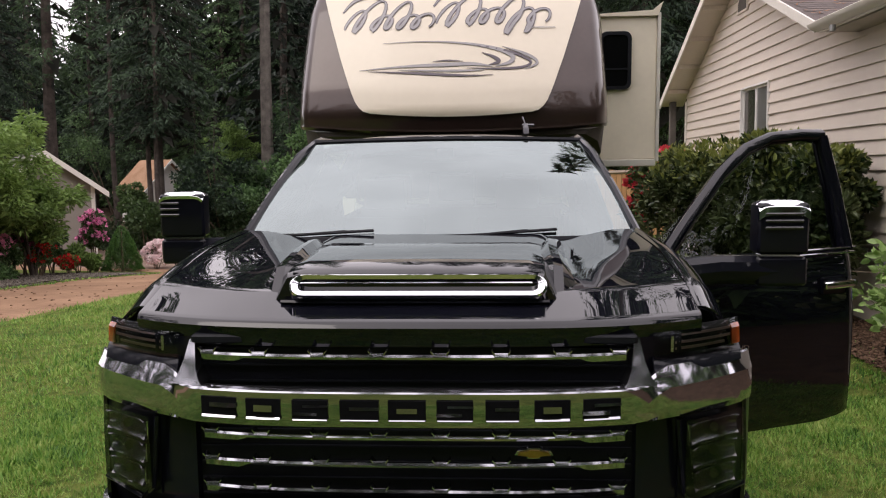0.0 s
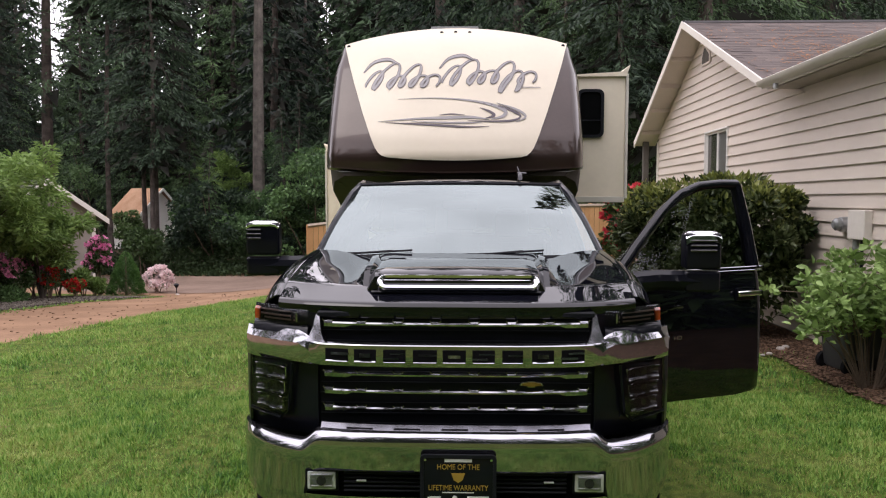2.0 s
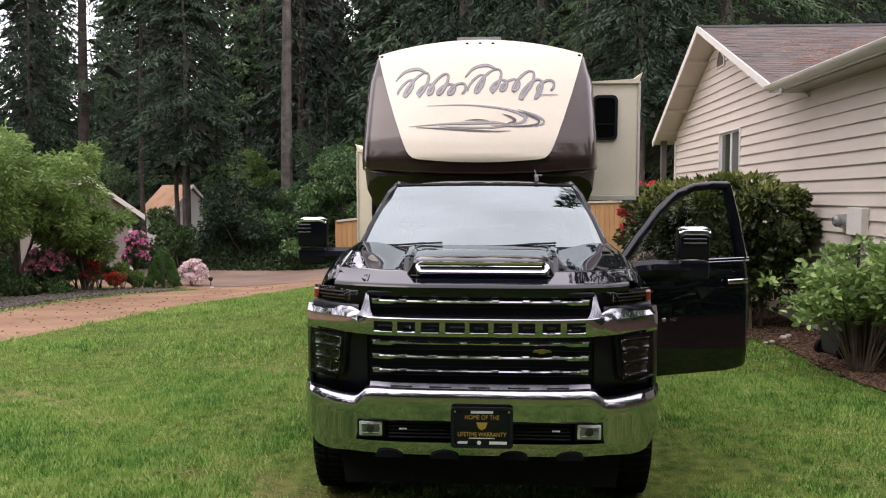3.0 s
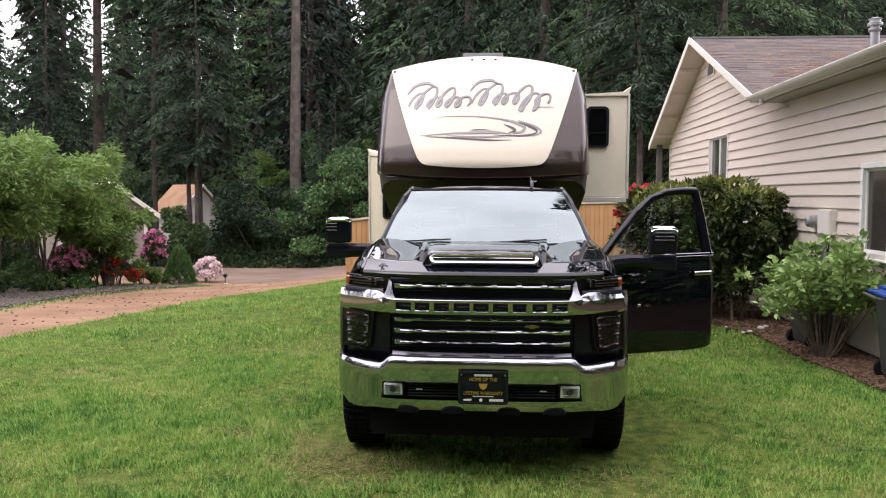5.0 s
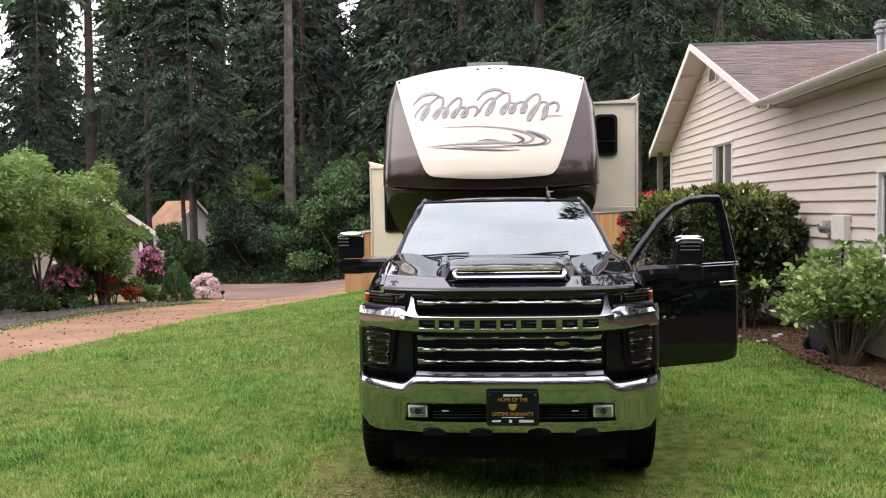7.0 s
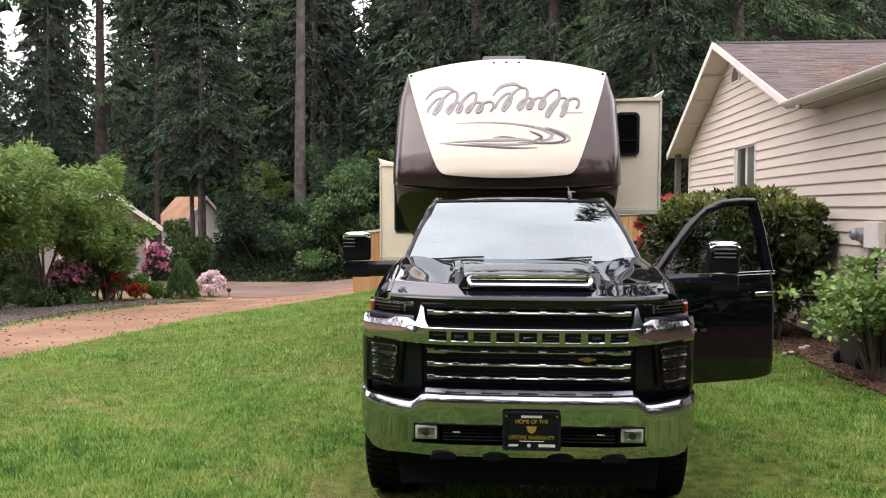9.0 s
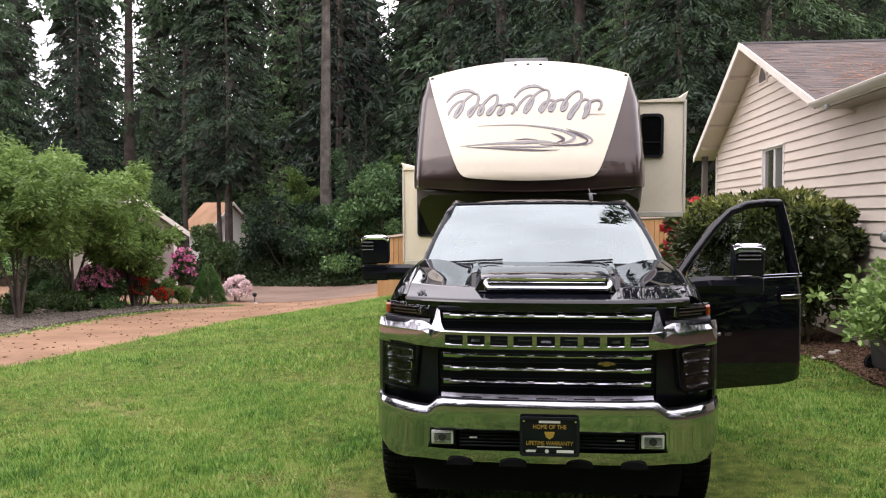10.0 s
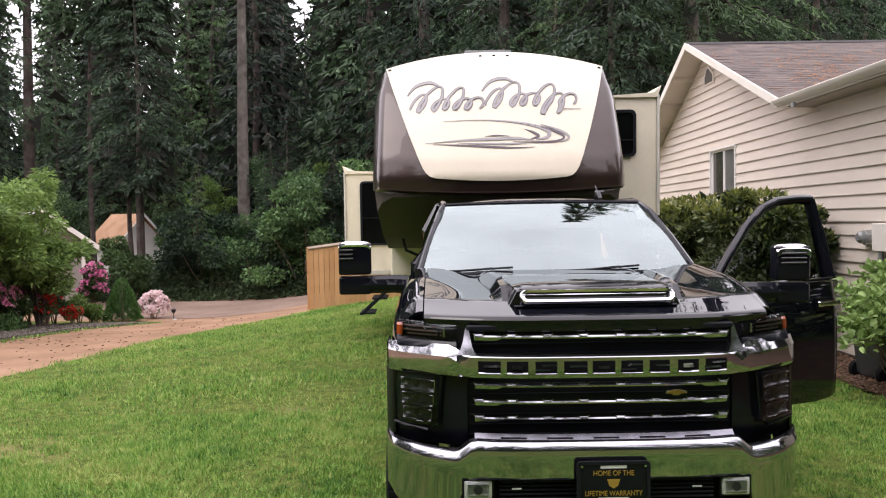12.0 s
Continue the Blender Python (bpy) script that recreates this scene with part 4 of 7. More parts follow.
tow_mirror(truck, -1, pose(-1.365, 2.07, 1.405, 0, 0, 3), .332)

# open driver door, built flat along its own length and swung out
door_m = pose(1.01, 1.50, 0, 0, 0, 27)
door = part("open_front_door", sheet([0, .012] + span(.05, 1.17, 8) + [1.22, 1.235], [(.56, .0), (.635, .018), (.8, .027), (1.0, .03), (1.15, .026), (1.3, .012), (1.4, -.006), (1.46, -.03)],
                                    lambda u, q: (u, -q[1] + (.012 if u in (0, 1.235) else 0), q[0] + (.052 - .03 * u / 1.235 + .03 * step(1.1, 1.235, u) if q[0] < .58 else 0)), .05), paint_black, truck, "open black driver door", angle=50)
door.matrix_basis = door_m @ Matrix.Diagonal((.94, 1, 1, 1))
bm = bmesh.new()
add_tube(bm, [(.0, .03, 1.46), (.18, .07, 1.62), (.42, .12, 1.82), (.62, .155, 1.94), (.80, .17, 1.995), (1.0, .17, 2.01), (1.16, .165, 2.005)], [.035, .034, .033, .032, .03, .03, .034], 8, 1.1)
add_tube(bm, [(1.15, .165, 2.0), (1.175, .10, 1.75), (1.195, .03, 1.44)], [.05, .055, .06], 8, .6)
part("window_frame", bm, paint_black, door, angle=45)
part("window", sheet(span(.03, 1.15, 14), span(0, 1, 6), lambda u, v: (u, .03 + .13 * v * (1 - .0 * u), 1.45 + v * (curve_at([(0, 0), (.18, .16), (.42, .36), (.62, .48), (.8, .535), (1.15, .55)], u)))), side_glass, door)
for z in (1.436, 1.458):
    part("belt_trim", box(.55, 1.23, -.022, .0, z - .005, z + .005, .003), chrome, door, "chrome belt line")
handle = part("door_handle", box(.98, 1.19, -.06, -.035, 1.266, 1.302, .014, 3), bright_chrome, door, "chrome pull handle")
part("key_lock", tube([(1.205, -.03, 1.285), (1.205, -.05, 1.285)], .014, 12), chrome, handle)
part("handle_cup", box(.99, 1.16, -.03, -.012, 1.235, 1.32, .02, 2), gloss_black, door)
part("inner_panel", box(.03, 1.2, .03, .09, .65, 1.44, .03, 2), black_plastic, door)
part("side_badge", box(.35, .385, -.036, -.028, 1.016, 1.040, .002), lamp_lens, door)
words("HD", .036, .46, -.0335, 1.014, lamp_lens, door, "side_badge", 1.35)
tow_mirror(door, 1, pose(.468, -.216, 1.375, 0, 0, -27), .286)

# ---- fifth-wheel trailer ----
rv_brown = mat("brown_metallic_gelcoat", (.042, .027, .023), .28, .3, vary=.15, scale=3, coat=.7, coat_ior=1.45, spec=.15)
rv_cream = mat("cream_gelcoat", (.67, .60, .48), .35, 0, vary=.04, scale=2, coat=.15)
rv_beige = mat("beige_fibreglass_siding", (.83, .76, .62), .4, 0, vary=.06, scale=2, bump=.03, bscale=80)
rv_dark = mat("dark_moulded_underside", (.045, .034, .030), .6, 0, vary=.2, scale=4, bump=.1, bscale=150)
decal_grey = mat("silver_grey_decal", (.24, .23, .235), .4, .2, vary=.15, scale=9)
decal_dark = mat("dark_violet_decal", (.075, .06, .075), .4, .1, vary=.2, scale=9)
rv_trim = mat("white_trim", (.62, .60, .54), .4, 0, vary=.06)

metal_vent = mat("grey_vent_plastic", (.30, .31, .31), .4, 0, vary=.1)

RX = -.09
rv = thing("travel_trailer", "cream and brown fifth-wheel travel trailer hitched over the truck bed", "trailer", pose(0, 0, 0, 1.3))
CAPY = [(1.9, 5.12), (2.15, 5.02), (2.3, 5.0), (2.5, 5.08), (2.8, 5.26), (3.1, 5.46), (3.3, 5.61), (3.5, 5.78), (3.65, 5.93), (3.8, 6.12), (4.0, 6.4)]


def cap_y(x, z):
    a = abs(x - RX)
    return curve_at(CAPY, z) + .10 * (a / 1.25) ** 2


def cap_pt(u, v):
    a = abs(u)
    top = 3.80 - .30 * a * a - .10 * max(0, (a - .80) / .2) ** 2
    bot = 2.125 + .08 * a * a
    z = bot + v * (top - bot)
    if a <= .82:
        x, dy = a / .82 * 1.25, .10 * (a / .82) ** 2
    else:
        q = (a - .82) / .18 * math.pi / 2
        x, dy = 1.25 + .165 * math.sin(q), .10 + .55 * (1 - math.cos(q))
    x -= .06 * step(.75, 1, v) * step(.7, 1, a)
    return (RX + math.copysign(x, u), curve_at(CAPY, z) + dy, z)


US = span(-1, -.82, 8)[:-1] + span(-.82, .82, 20) + span(.82, 1, 8)[1:]
cap = part("front_cap", sheet(US, span(0, 1, 26), cap_pt), rv_brown, rv, "glossy brown moulded front cap", angle=60)
part("cap_ledge", loft([[(cap_pt(u, 0)[0], cap_pt(u, 0)[1] - .012, cap_pt(u, 0)[2] + .012), (cap_pt(u, 0)[0], cap_pt(u, 0)[1] - .014, cap_pt(u, 0)[2] - .005), (cap_pt(u, 0)[0], cap_pt(u, 0)[1] + .05, cap_pt(u, 0)[2] - .03), (cap_pt(u, 0)[0], cap_pt(u, 0)[1] + .05, cap_pt(u, 0)[2] + .01)] for u in US]), rv_brown, cap)


def panel_half(t):
    return curve_at([(0, .70), (.012, .76), (.035, .80), (.07, .835), (.15, .885), (.35, .99), (.6, 1.105), (.8, 1.19), (1, 1.265)], t)


def panel_pt(s, t):
    half = panel_half(t)
    x = s * half
    low = 2.25 + .035 * s * s
    high = 3.80 - .30 * (abs(x) / 1.25 * .82) ** 2 - .006
    z = low + (high - low) * t
    return (RX + x, cap_y(RX + x, z) - .012, z)


panel = part("cap_panel", sheet(span(-1, 1, 24), [0, .012, .035, .07] + span(.12, 1, 18), panel_pt, .01), rv_cream, cap, "cream panel with grey swoosh graphics", angle=60)


def ribbon(name, pts, material, lift=.03):
    """A flat decal along centre points of x, z and half width."""
    bm = bmesh.new()
    rows = []
    n = len(pts)
    for i, (x, z, w) in enumerate(pts):
        a, b = pts[max(i - 1, 0)], pts[min(i + 1, n - 1)]
        dx, dz = b[0] - a[0], b[1] - a[1]
        d = math.hypot(dx, dz) or 1
        row = []
        for s in (1, -1):
            px, pz = x - dz / d * w * s, z + dx / d * w * s
            row.append(bm.verts.new((px, cap_y(px, pz) - (lift[i] if isinstance(lift, list) else lift), pz)))
        rows.append(row)
    for a, b in zip(rows, rows[1:]):
        bm.faces.new((a[0], a[1], b[1], b[0]))
    bmesh.ops.recalc_face_normals(bm, faces=bm.faces)
    bmesh.ops.solidify(bm, geom=list(bm.faces), thickness=.002)
    return part(name, bm, material, panel, smooth=False)


def smooth_line(knots, n=24):
    """A rounded line through knots of x, z, half width."""
    out = []
    k = len(knots)
    for i in range(k - 1):
        p0, p1, p2, p3 = knots[max(i - 1, 0)], knots[i], knots[i + 1], knots[min(i + 2, k - 1)]
        m = max(4, n // (k - 1))
        for j in range(m):
            t = j / m
            out.append(tuple(.5 * (2 * p1[c] + (p2[c] - p0[c]) * t + (2 * p0[c] - 5 * p1[c] + 4 * p2[c] - p3[c]) * t * t + (3 * p1[c] - p0[c] - 3 * p2[c] + p3[c]) * t ** 3) for c in range(3)))
    out.append(knots[-1])
    return [(x, z, max(w, .0015)) for x, z, w in out]


# swoosh graphic
for name, material, knots in (
        ("swoosh", decal_grey, [(-.70, 2.915, .002), (-.3, 2.925, .006), (.05, 2.90, .012), (.32, 2.845, .02), (.45, 2.78, .026), (.42, 2.72, .02), (.30, 2.69, .004)]),
        ("swoosh", decal_dark, [(.10, 2.885, .002), (.38, 2.835, .012), (.56, 2.765, .016), (.61, 2.715, .012), (.52, 2.675, .014), (.3, 2.665, .01), (.05, 2.675, .002)]),
        ("swoosh", decal_grey, [(.36, 2.87, .002), (.56, 2.80, .016), (.655, 2.74, .016), (.65, 2.70, .012), (.56, 2.66, .003)]),
        ("swoosh", decal_dark, [(.18, 2.815, .002), (.28, 2.775, .016), (.33, 2.73, .02), (.24, 2.70, .003)]),
        ("swoosh", decal_grey, [(-.90, 2.665, .002), (-.5, 2.695, .012), (-.15, 2.705, .02), (.1, 2.71, .018), (.28, 2.685, .003)]),
        ("swoosh", decal_dark, [(-.82, 2.655, .002), (-.45, 2.635, .012), (-.1, 2.612, .014), (.1, 2.605, .008), (.28, 2.61, .002)]),
        ("swoosh", decal_grey, [(-.55, 2.665, .002), (-.3, 2.655, .01), (0, 2.65, .012), (.2, 2.655, .003)]),
        ("swoosh", decal_dark, [(-.25, 2.735, .002), (-.12, 2.745, .008), (.02, 2.735, .002)])):
    ribbon(name, [(x, z, w * .78) for x, z, w in smooth_line(knots)], material)

# a plain looping flourish stands for the maker's script
def loops(x0, base, humps, lean=.52):
    """A continuous slanted coil; humps are (advance, height, dip)."""
    out, x = [], x0
    for k, (adv, high, dip) in enumerate(humps):
        for j in range(18):
            f = j / 18
            z = -dip + (.85 * high + dip) * (.5 - .5 * math.cos(2 * math.pi * f))
            px = x + adv * f - .42 * adv * math.sin(2 * math.pi * f)
            out.append((px + lean * z, base + z, .006 + .008 * abs(math.cos(math.pi * f))))
        x += adv
    return [(a, b, c * min(1, .25 + i / 8, .25 + (len(out) - 1 - i) / 8)) for i, (a, b, c) in enumerate(out)]


def flourish(pts):
    n = len(pts)
    for name, grow_by, material, up in (("script_edge", .006, decal_dark, 0), ("script_stroke", 0, decal_grey, .002)):
        ribbon(name, [(x, z, w + grow_by) for x, z, w in pts], material, [.026 + up + .008 * i / n for i in range(n)])


for x0, base, humps in ((-1.06, 3.06, ((.10, .22, .0), (.15, .33, .03), (.12, .15, .0), (.12, .31, .0), (.13, .15, .0), (.13, .16, .0))),
                        (-.22, 3.10, ((.11, .24, .0), (.17, .33, .03), (.12, .16, .0), (.14, .17, .0), (.14, .30, .0), (.15, .17, .11), (.13, .16, .0)))):
    flourish(loops(x0, base, humps))
    flourish(smooth_line([(x0 - .04, base + .17, .002), (x0 + .06, base + .29, .012), (x0 + .22, base + .33, .014), (x0 + .34, base + .27, .003)], 16))
ribbon("script_sweep", smooth_line([(.58, 3.05, .003), (.70, 3.05, .004), (.84, 3.05, .003)]), decal_grey, .034)

for x, z in ((-1.22, 3.565), (1.22, 3.565), (-.16, 3.735), (0, 3.74), (.16, 3.735)):
    px = RX + x
    lamp = part("marker_lamp", tube([(px, cap_y(px, z) - .005, z), (px, cap_y(px, z) - .03, z)], [.026, .018], 12), gloss_black, cap, "small dark marker lamp")

# body: raised nose, main box and dark wedge under the nose
part("nose_body", loft([[(RX + s * w, y, z) for s, z in ((-1, 2.1), (1, 2.1), (1, top - .32), (.985, top - .20), (.9, top - .10), (0, top + .05), (-.9, top - .10), (-.985, top - .20), (-1, top - .32))] for y, w, top in ((6.55, 1.375, 3.50), (6.8, 1.385, 3.60), (7.2, 1.39, 3.64), (8.4, 1.39, 3.66))]), rv_beige, rv, angle=40)
body = part("trailer_body", box(RX - 1.40, RX + 1.40, 8.4, 16.6, .75, 3.74, .06, 3), rv_beige, rv, "beige trailer body behind the nose")
under = part("nose_underside", loft([[(RX - w, y, z1), (RX - w + .03, y, z0), (RX + w - .03, y, z0), (RX + w, y, z1)] for y, w, z0, z1 in ((5.12, 1.20, 2.09, 2.13), (5.3, 1.33, 2.03, 2.16), (5.65, 1.405, 1.93, 2.2), (6.6, 1.41, 1.62, 2.2), (7.7, 1.41, 1.40, 2.2), (8.5, 1.41, 1.38, 2.2))]), rv_dark, rv, "dark moulded wedge under the nose", angle=25)
for s in (-1, 1):
    part("wedge_rib", tube([(RX + s * 1.24, 5.32, 2.035), (RX + s * .95, 7.75, 1.41)], .02, 6), rv_dark, under)
part("pin_box", loft([[(RX - .2, y, z0), (RX + .2, y, z0), (RX + .2, y, z1), (RX - .2, y, z1)] for y, z0, z1 in ((4.95, 1.30, 1.5), (5.3, 1.35, 1.75), (6.4, 1.55, 1.75))]), rv_dark, rv)
part("hitch", box(RX - .3, RX + .3, 4.85, 5.25, .87, 1.32, .03), black_plastic, rv)
part("roof_vent", box(RX - .32, RX + .27, 6.72, 7.42, 3.66, 3.945, .03, 2), metal_vent, rv, "low white roof vent")
part("cable", tube([(RX - 1.15, 6.9, 1.60), (RX - 1.10, 6.8, 1.42), (RX - .95, 6.7, 1.36), (RX - .7, 6.6, 1.42)], .02, 6), black_plastic, rv)
for s in (-1, 1):
    leg = part("landing_leg", box(RX + s * 1.05 - .05, RX + s * 1.05 + .05, 8.55, 8.65, .12, 1.0, .01), black_plastic, rv)
    part("foot_pad", box(RX + s * 1.05 - .13, RX + s * 1.05 + .13, 8.47, 8.73, -.10, -.07 + .2, .02), black_plastic, leg)
    for y in (12.4, 13.3):
        w = part("trailer_wheel", tube([(RX + s * 1.08, y, .16), (RX + s * 1.34, y, .16)], [.34, .34], 24), rubber, rv)

stepper = part("entry_steps", box(RX - 1.66, RX - 1.40, 10.2, 10.7, .64, .67, .006), black_plastic, rv, "black folding entry steps")
for x, z in ((-1.71, .42), (-1.92, .17)):
    part("step_tread", box(RX + x - .13, RX + x + .13, 10.2, 10.7, z - .03, z, .006), black_plastic, stepper)
for y in (10.2, 10.67):
    part("step_stringer", prism([(RX - 1.40, .67), (RX - 1.46, .67), (RX - 2.06, .13), (RX - 1.98, .13)], y, y + .025), black_plastic, stepper)


def slide_room(x0, x1, y0, y1, z0, z1, side, win):
    room = part("slide_out", box(x0, x1, y0, y1, z0, z1, .012, 1), rv_beige, rv, "beige slide-out room standing open")
    xo = x1 if side > 0 else x0
    xi = x0 if side > 0 else x1
    part("corner_trim", box(min(xo, xo + side * .03), max(xo, xo + side * .03), y0 - .03, y1, z0 - .02, z1 + .03, .006), rv_trim, room)
    part("bottom_trim", box(min(x0, x1), max(x0, x1), y0 - .025, y1, z0 - .07, z0 + .0, .006), rv_trim, room)
    part("top_flashing", prism([(xi, z1), (xo, z1), (xo + side * .05, z1 + .14), (xo - side * .05, z1 + .055), (xi, z1 + .02)], y0 - .03, y1), rv_beige, room)
    wx0, wx1, wz0, wz1 = win
    cx, cz, hw, hh = (wx0 + wx1) / 2, (wz0 + wz1) / 2, (wx1 - wx0) / 2, (wz1 - wz0) / 2
    bm = bmesh.new()
    frame_ring(bm, rounded(hw, hh, .07, 5), rounded(hw - .035, hh - .035, .05, 5), 0, .03)
    fr = part("window_frame", bm, black_plastic, room, "black rounded window frame")
    fr.matrix_basis = pose(cx, y0 - .028, cz)
    part("pane", prism(rounded(hw - .034, hh - .034, .05, 5, cx, cz), y0 - .012, y0 - .006), privacy_glass_solid, room, "dark tinted pane")
    part("window_bar", box(wx0 + .03, wx1 - .03, y0 - .022, y0 - .012, cz - .09, cz - .075), black_plastic, room)


privacy_glass_solid = mat("dark_tinted_pane", (.004, .004, .005), .12, 0, vary=.1, spec=.25)
slide_room(1.28, 1.95, 6.46, 10.2, 1.85, 3.29, 1, (1.37, 1.69, 2.56, 3.14))
slide_room(-2.39, -1.46, 10.66, 13.8, .85, 2.55, -1, (-2.14, -1.62, 1.30, 2.42))

# ---- house ----
siding = mat("painted_lap_siding", (.62, .55, .48), .65, 0, vary=.05, scale=1.5, bump=.06, bscale=25, obj=.25)
trim_white = mat("white_house_trim", (.70, .66, .60), .55, 0, vary=.06, scale=3)
# darker copy of the soffit paint: the eave's shade is put into its colour
shaded_soffit = mat("shaded_eave_soffit", (.42, .37, .32), .75, 0, vary=.1, scale=3)
soffit_mat = mat("painted_soffit", (.60, .53, .46), .7, 0, vary=.06, scale=3)
shingle_mat = mat("weathered_brown_shingle", (.075, .066, .066), .95, color2=(.195, .160, .147), scale=2.2, bump=.5, bscale=60, obj=.9, island=.9, spec=.15)
ridge_mat = mat("dark_ridge_cap", (.035, .032, .032), .95, vary=.3, scale=6, bump=.4, bscale=60)
grey_pane = mat("opaque_grey_pane", (.13, .13, .127), .3, vary=.25, scale=2.5, coat=.15)
dark_pane = mat("dim_pane", (.045, .04, .036), .15, vary=.35, scale=2, coat=.2)
needle_mat = mat("fallen_fir_needles", (.16, .075, .04), .9, color2=(.36, .19, .11), scale=3, island=.8, spec=.1)
window_white = mat("white_vinyl_frame", (.74, .73, .70), .4, 0, vary=.04)
room_dark = mat("dim_room_lining", (.10, .09, .08), .9, 0, vary=.2)
curtain = mat("pale_blind", (.46, .45, .43), .8, 0, vary=.1, scale=6)
metal_grey = mat("galvanised_metal", (.42, .43, .44), .4, .8, vary=.2, scale=6)

WX, RIDGE_Y, RIDGE_Z, EAVE_NEAR, EAVE_FAR, EAVE_Z = 4.75, 12.9, 5.46, 8.35, 17.4, 3.66
PITCH = (RIDGE_Z - EAVE_Z) / (RIDGE_Y - EAVE_NEAR)
PITCH_FAR = (RIDGE_Z - 3.42) / (EAVE_FAR - RIDGE_Y)
house = thing("house", "single-storey house with pale lap siding and brown shingle roof", "house", pose(0, 0, 0), kind="")
HWIN = (11.42, 12.78, 2.34, 3.26)
BWIN = (3.86, 5.20, 1.32, 2.37)
WALL_N, WALL_F = 2.9, 16.9


def roof_under(y):
    """Height of the wall's top under the roof at y."""
    if y < EAVE_NEAR:
        return 3.55
    return min(RIDGE_Z - (RIDGE_Y - y) * PITCH, RIDGE_Z - (y - RIDGE_Y) * PITCH_FAR) - .12


# wall core, with the two openings going through it
wall = part("wall", bmesh.new(), siding, house, "pale beige lap-sided wall")
bm = bmesh.new()
ys = sorted([WALL_N, BWIN[0], BWIN[1], EAVE_NEAR, HWIN[0], HWIN[1], RIDGE_Y, WALL_F])
for a, b in zip(ys, ys[1:]):
    top = [(a, roof_under(a + 1e-4)), (b, roof_under(b - 1e-4))]
    hole = BWIN if a == BWIN[0] else HWIN if a == HWIN[0] else None
    if hole:
        add_prism(bm, [(a, -.4), (b, -.4), (b, hole[2]), (a, hole[2])], WX + .02, WX + .18, "x")
        add_prism(bm, [(a, hole[3]), (b, hole[3]), top[1], top[0]], WX + .02, WX + .18, "x")
    else:
        add_prism(bm, [(a, -.4), (b, -.4), top[1], top[0]], WX + .02, WX + .18, "x")
bm.to_mesh(wall.data)
bm.free()
part("end_wall", box(WX + .02, 14, WALL_F - .16, WALL_F, -.4, 3.3), siding, house)
part("end_wall", box(WX + .19, 14, WALL_N, WALL_N + .16, -.4, 3.5), siding, house)
part("back_wall", box(13.9, 14, WALL_N + .17, WALL_F - .17, -.4, 3.5), siding, house)
part("foundation", box(WX + .01, WX + .19, WALL_N, WALL_F, -.5, .10), mat("concrete_footing", (.22, .21, .20), .9, 0, vary=.2, scale=4, bump=.3), house)


def clip_row(z0, z1):
    """Stretches of wall in a row of siding, cut at windows and under the rake."""
    a, b = WALL_N, WALL_F
    out = [(a, b)]
    for w in (HWIN, BWIN):
        if z1 > w[2] - .05 and z0 < w[3] + .02:
            cut = []
            for p, q in out:
                if q <= w[0] - .035 or p >= w[1] + .035:
                    cut.append((p, q))
                else:
                    cut += [(p, w[0] - .035), (w[1] + .035, q)]
            out = cut
    return out


def board(y0, y1, z0, z1):
    def limit(z):
        lo = y0 if z < 3.5 else max(y0, RIDGE_Y - (RIDGE_Z - .13 - z) / PITCH)
        hi = min(y1, RIDGE_Y + (RIDGE_Z - .13 - z) / PITCH_FAR)
        return lo, hi
    bm = bmesh.new()
    (a0, b0), (a1, b1) = limit(z0), limit(z1)
    if b1 - a1 < .05:
        a1 = b1 = (a1 + b1) / 2
    q = [bm.verts.new(p) for p in ((WX - .02, a0, z0), (WX - .02, b0, z0), (WX + .012, b1, z1 + .012), (WX + .012, a1, z1 + .012),
                                   (WX + .016, a0, z0), (WX + .016, b0, z0))]
    bm.faces.new((q[0], q[1], q[2], q[3]))
    bm.faces.new((q[4], q[5], q[1], q[0]))
    return bm


z = .08
while z < RIDGE_Z - .25:
    z1 = min(z + .178, RIDGE_Z - .14)
    for a, b in clip_row(z, z1):
        if z > 3.3:
            a = max(a, EAVE_NEAR - .3)
        n = max(1, round((b - a) / 3.7)) if z < 3.3 else 1
        cuts = span(a, b, n)
        for p, q in zip(cuts, cuts[1:]):
            if z < 3.3 or q - p > .3:
                part("board", board(p, q - (.002 if q < b else 0), z, z1), siding, wall, smooth=False)
    z += .178


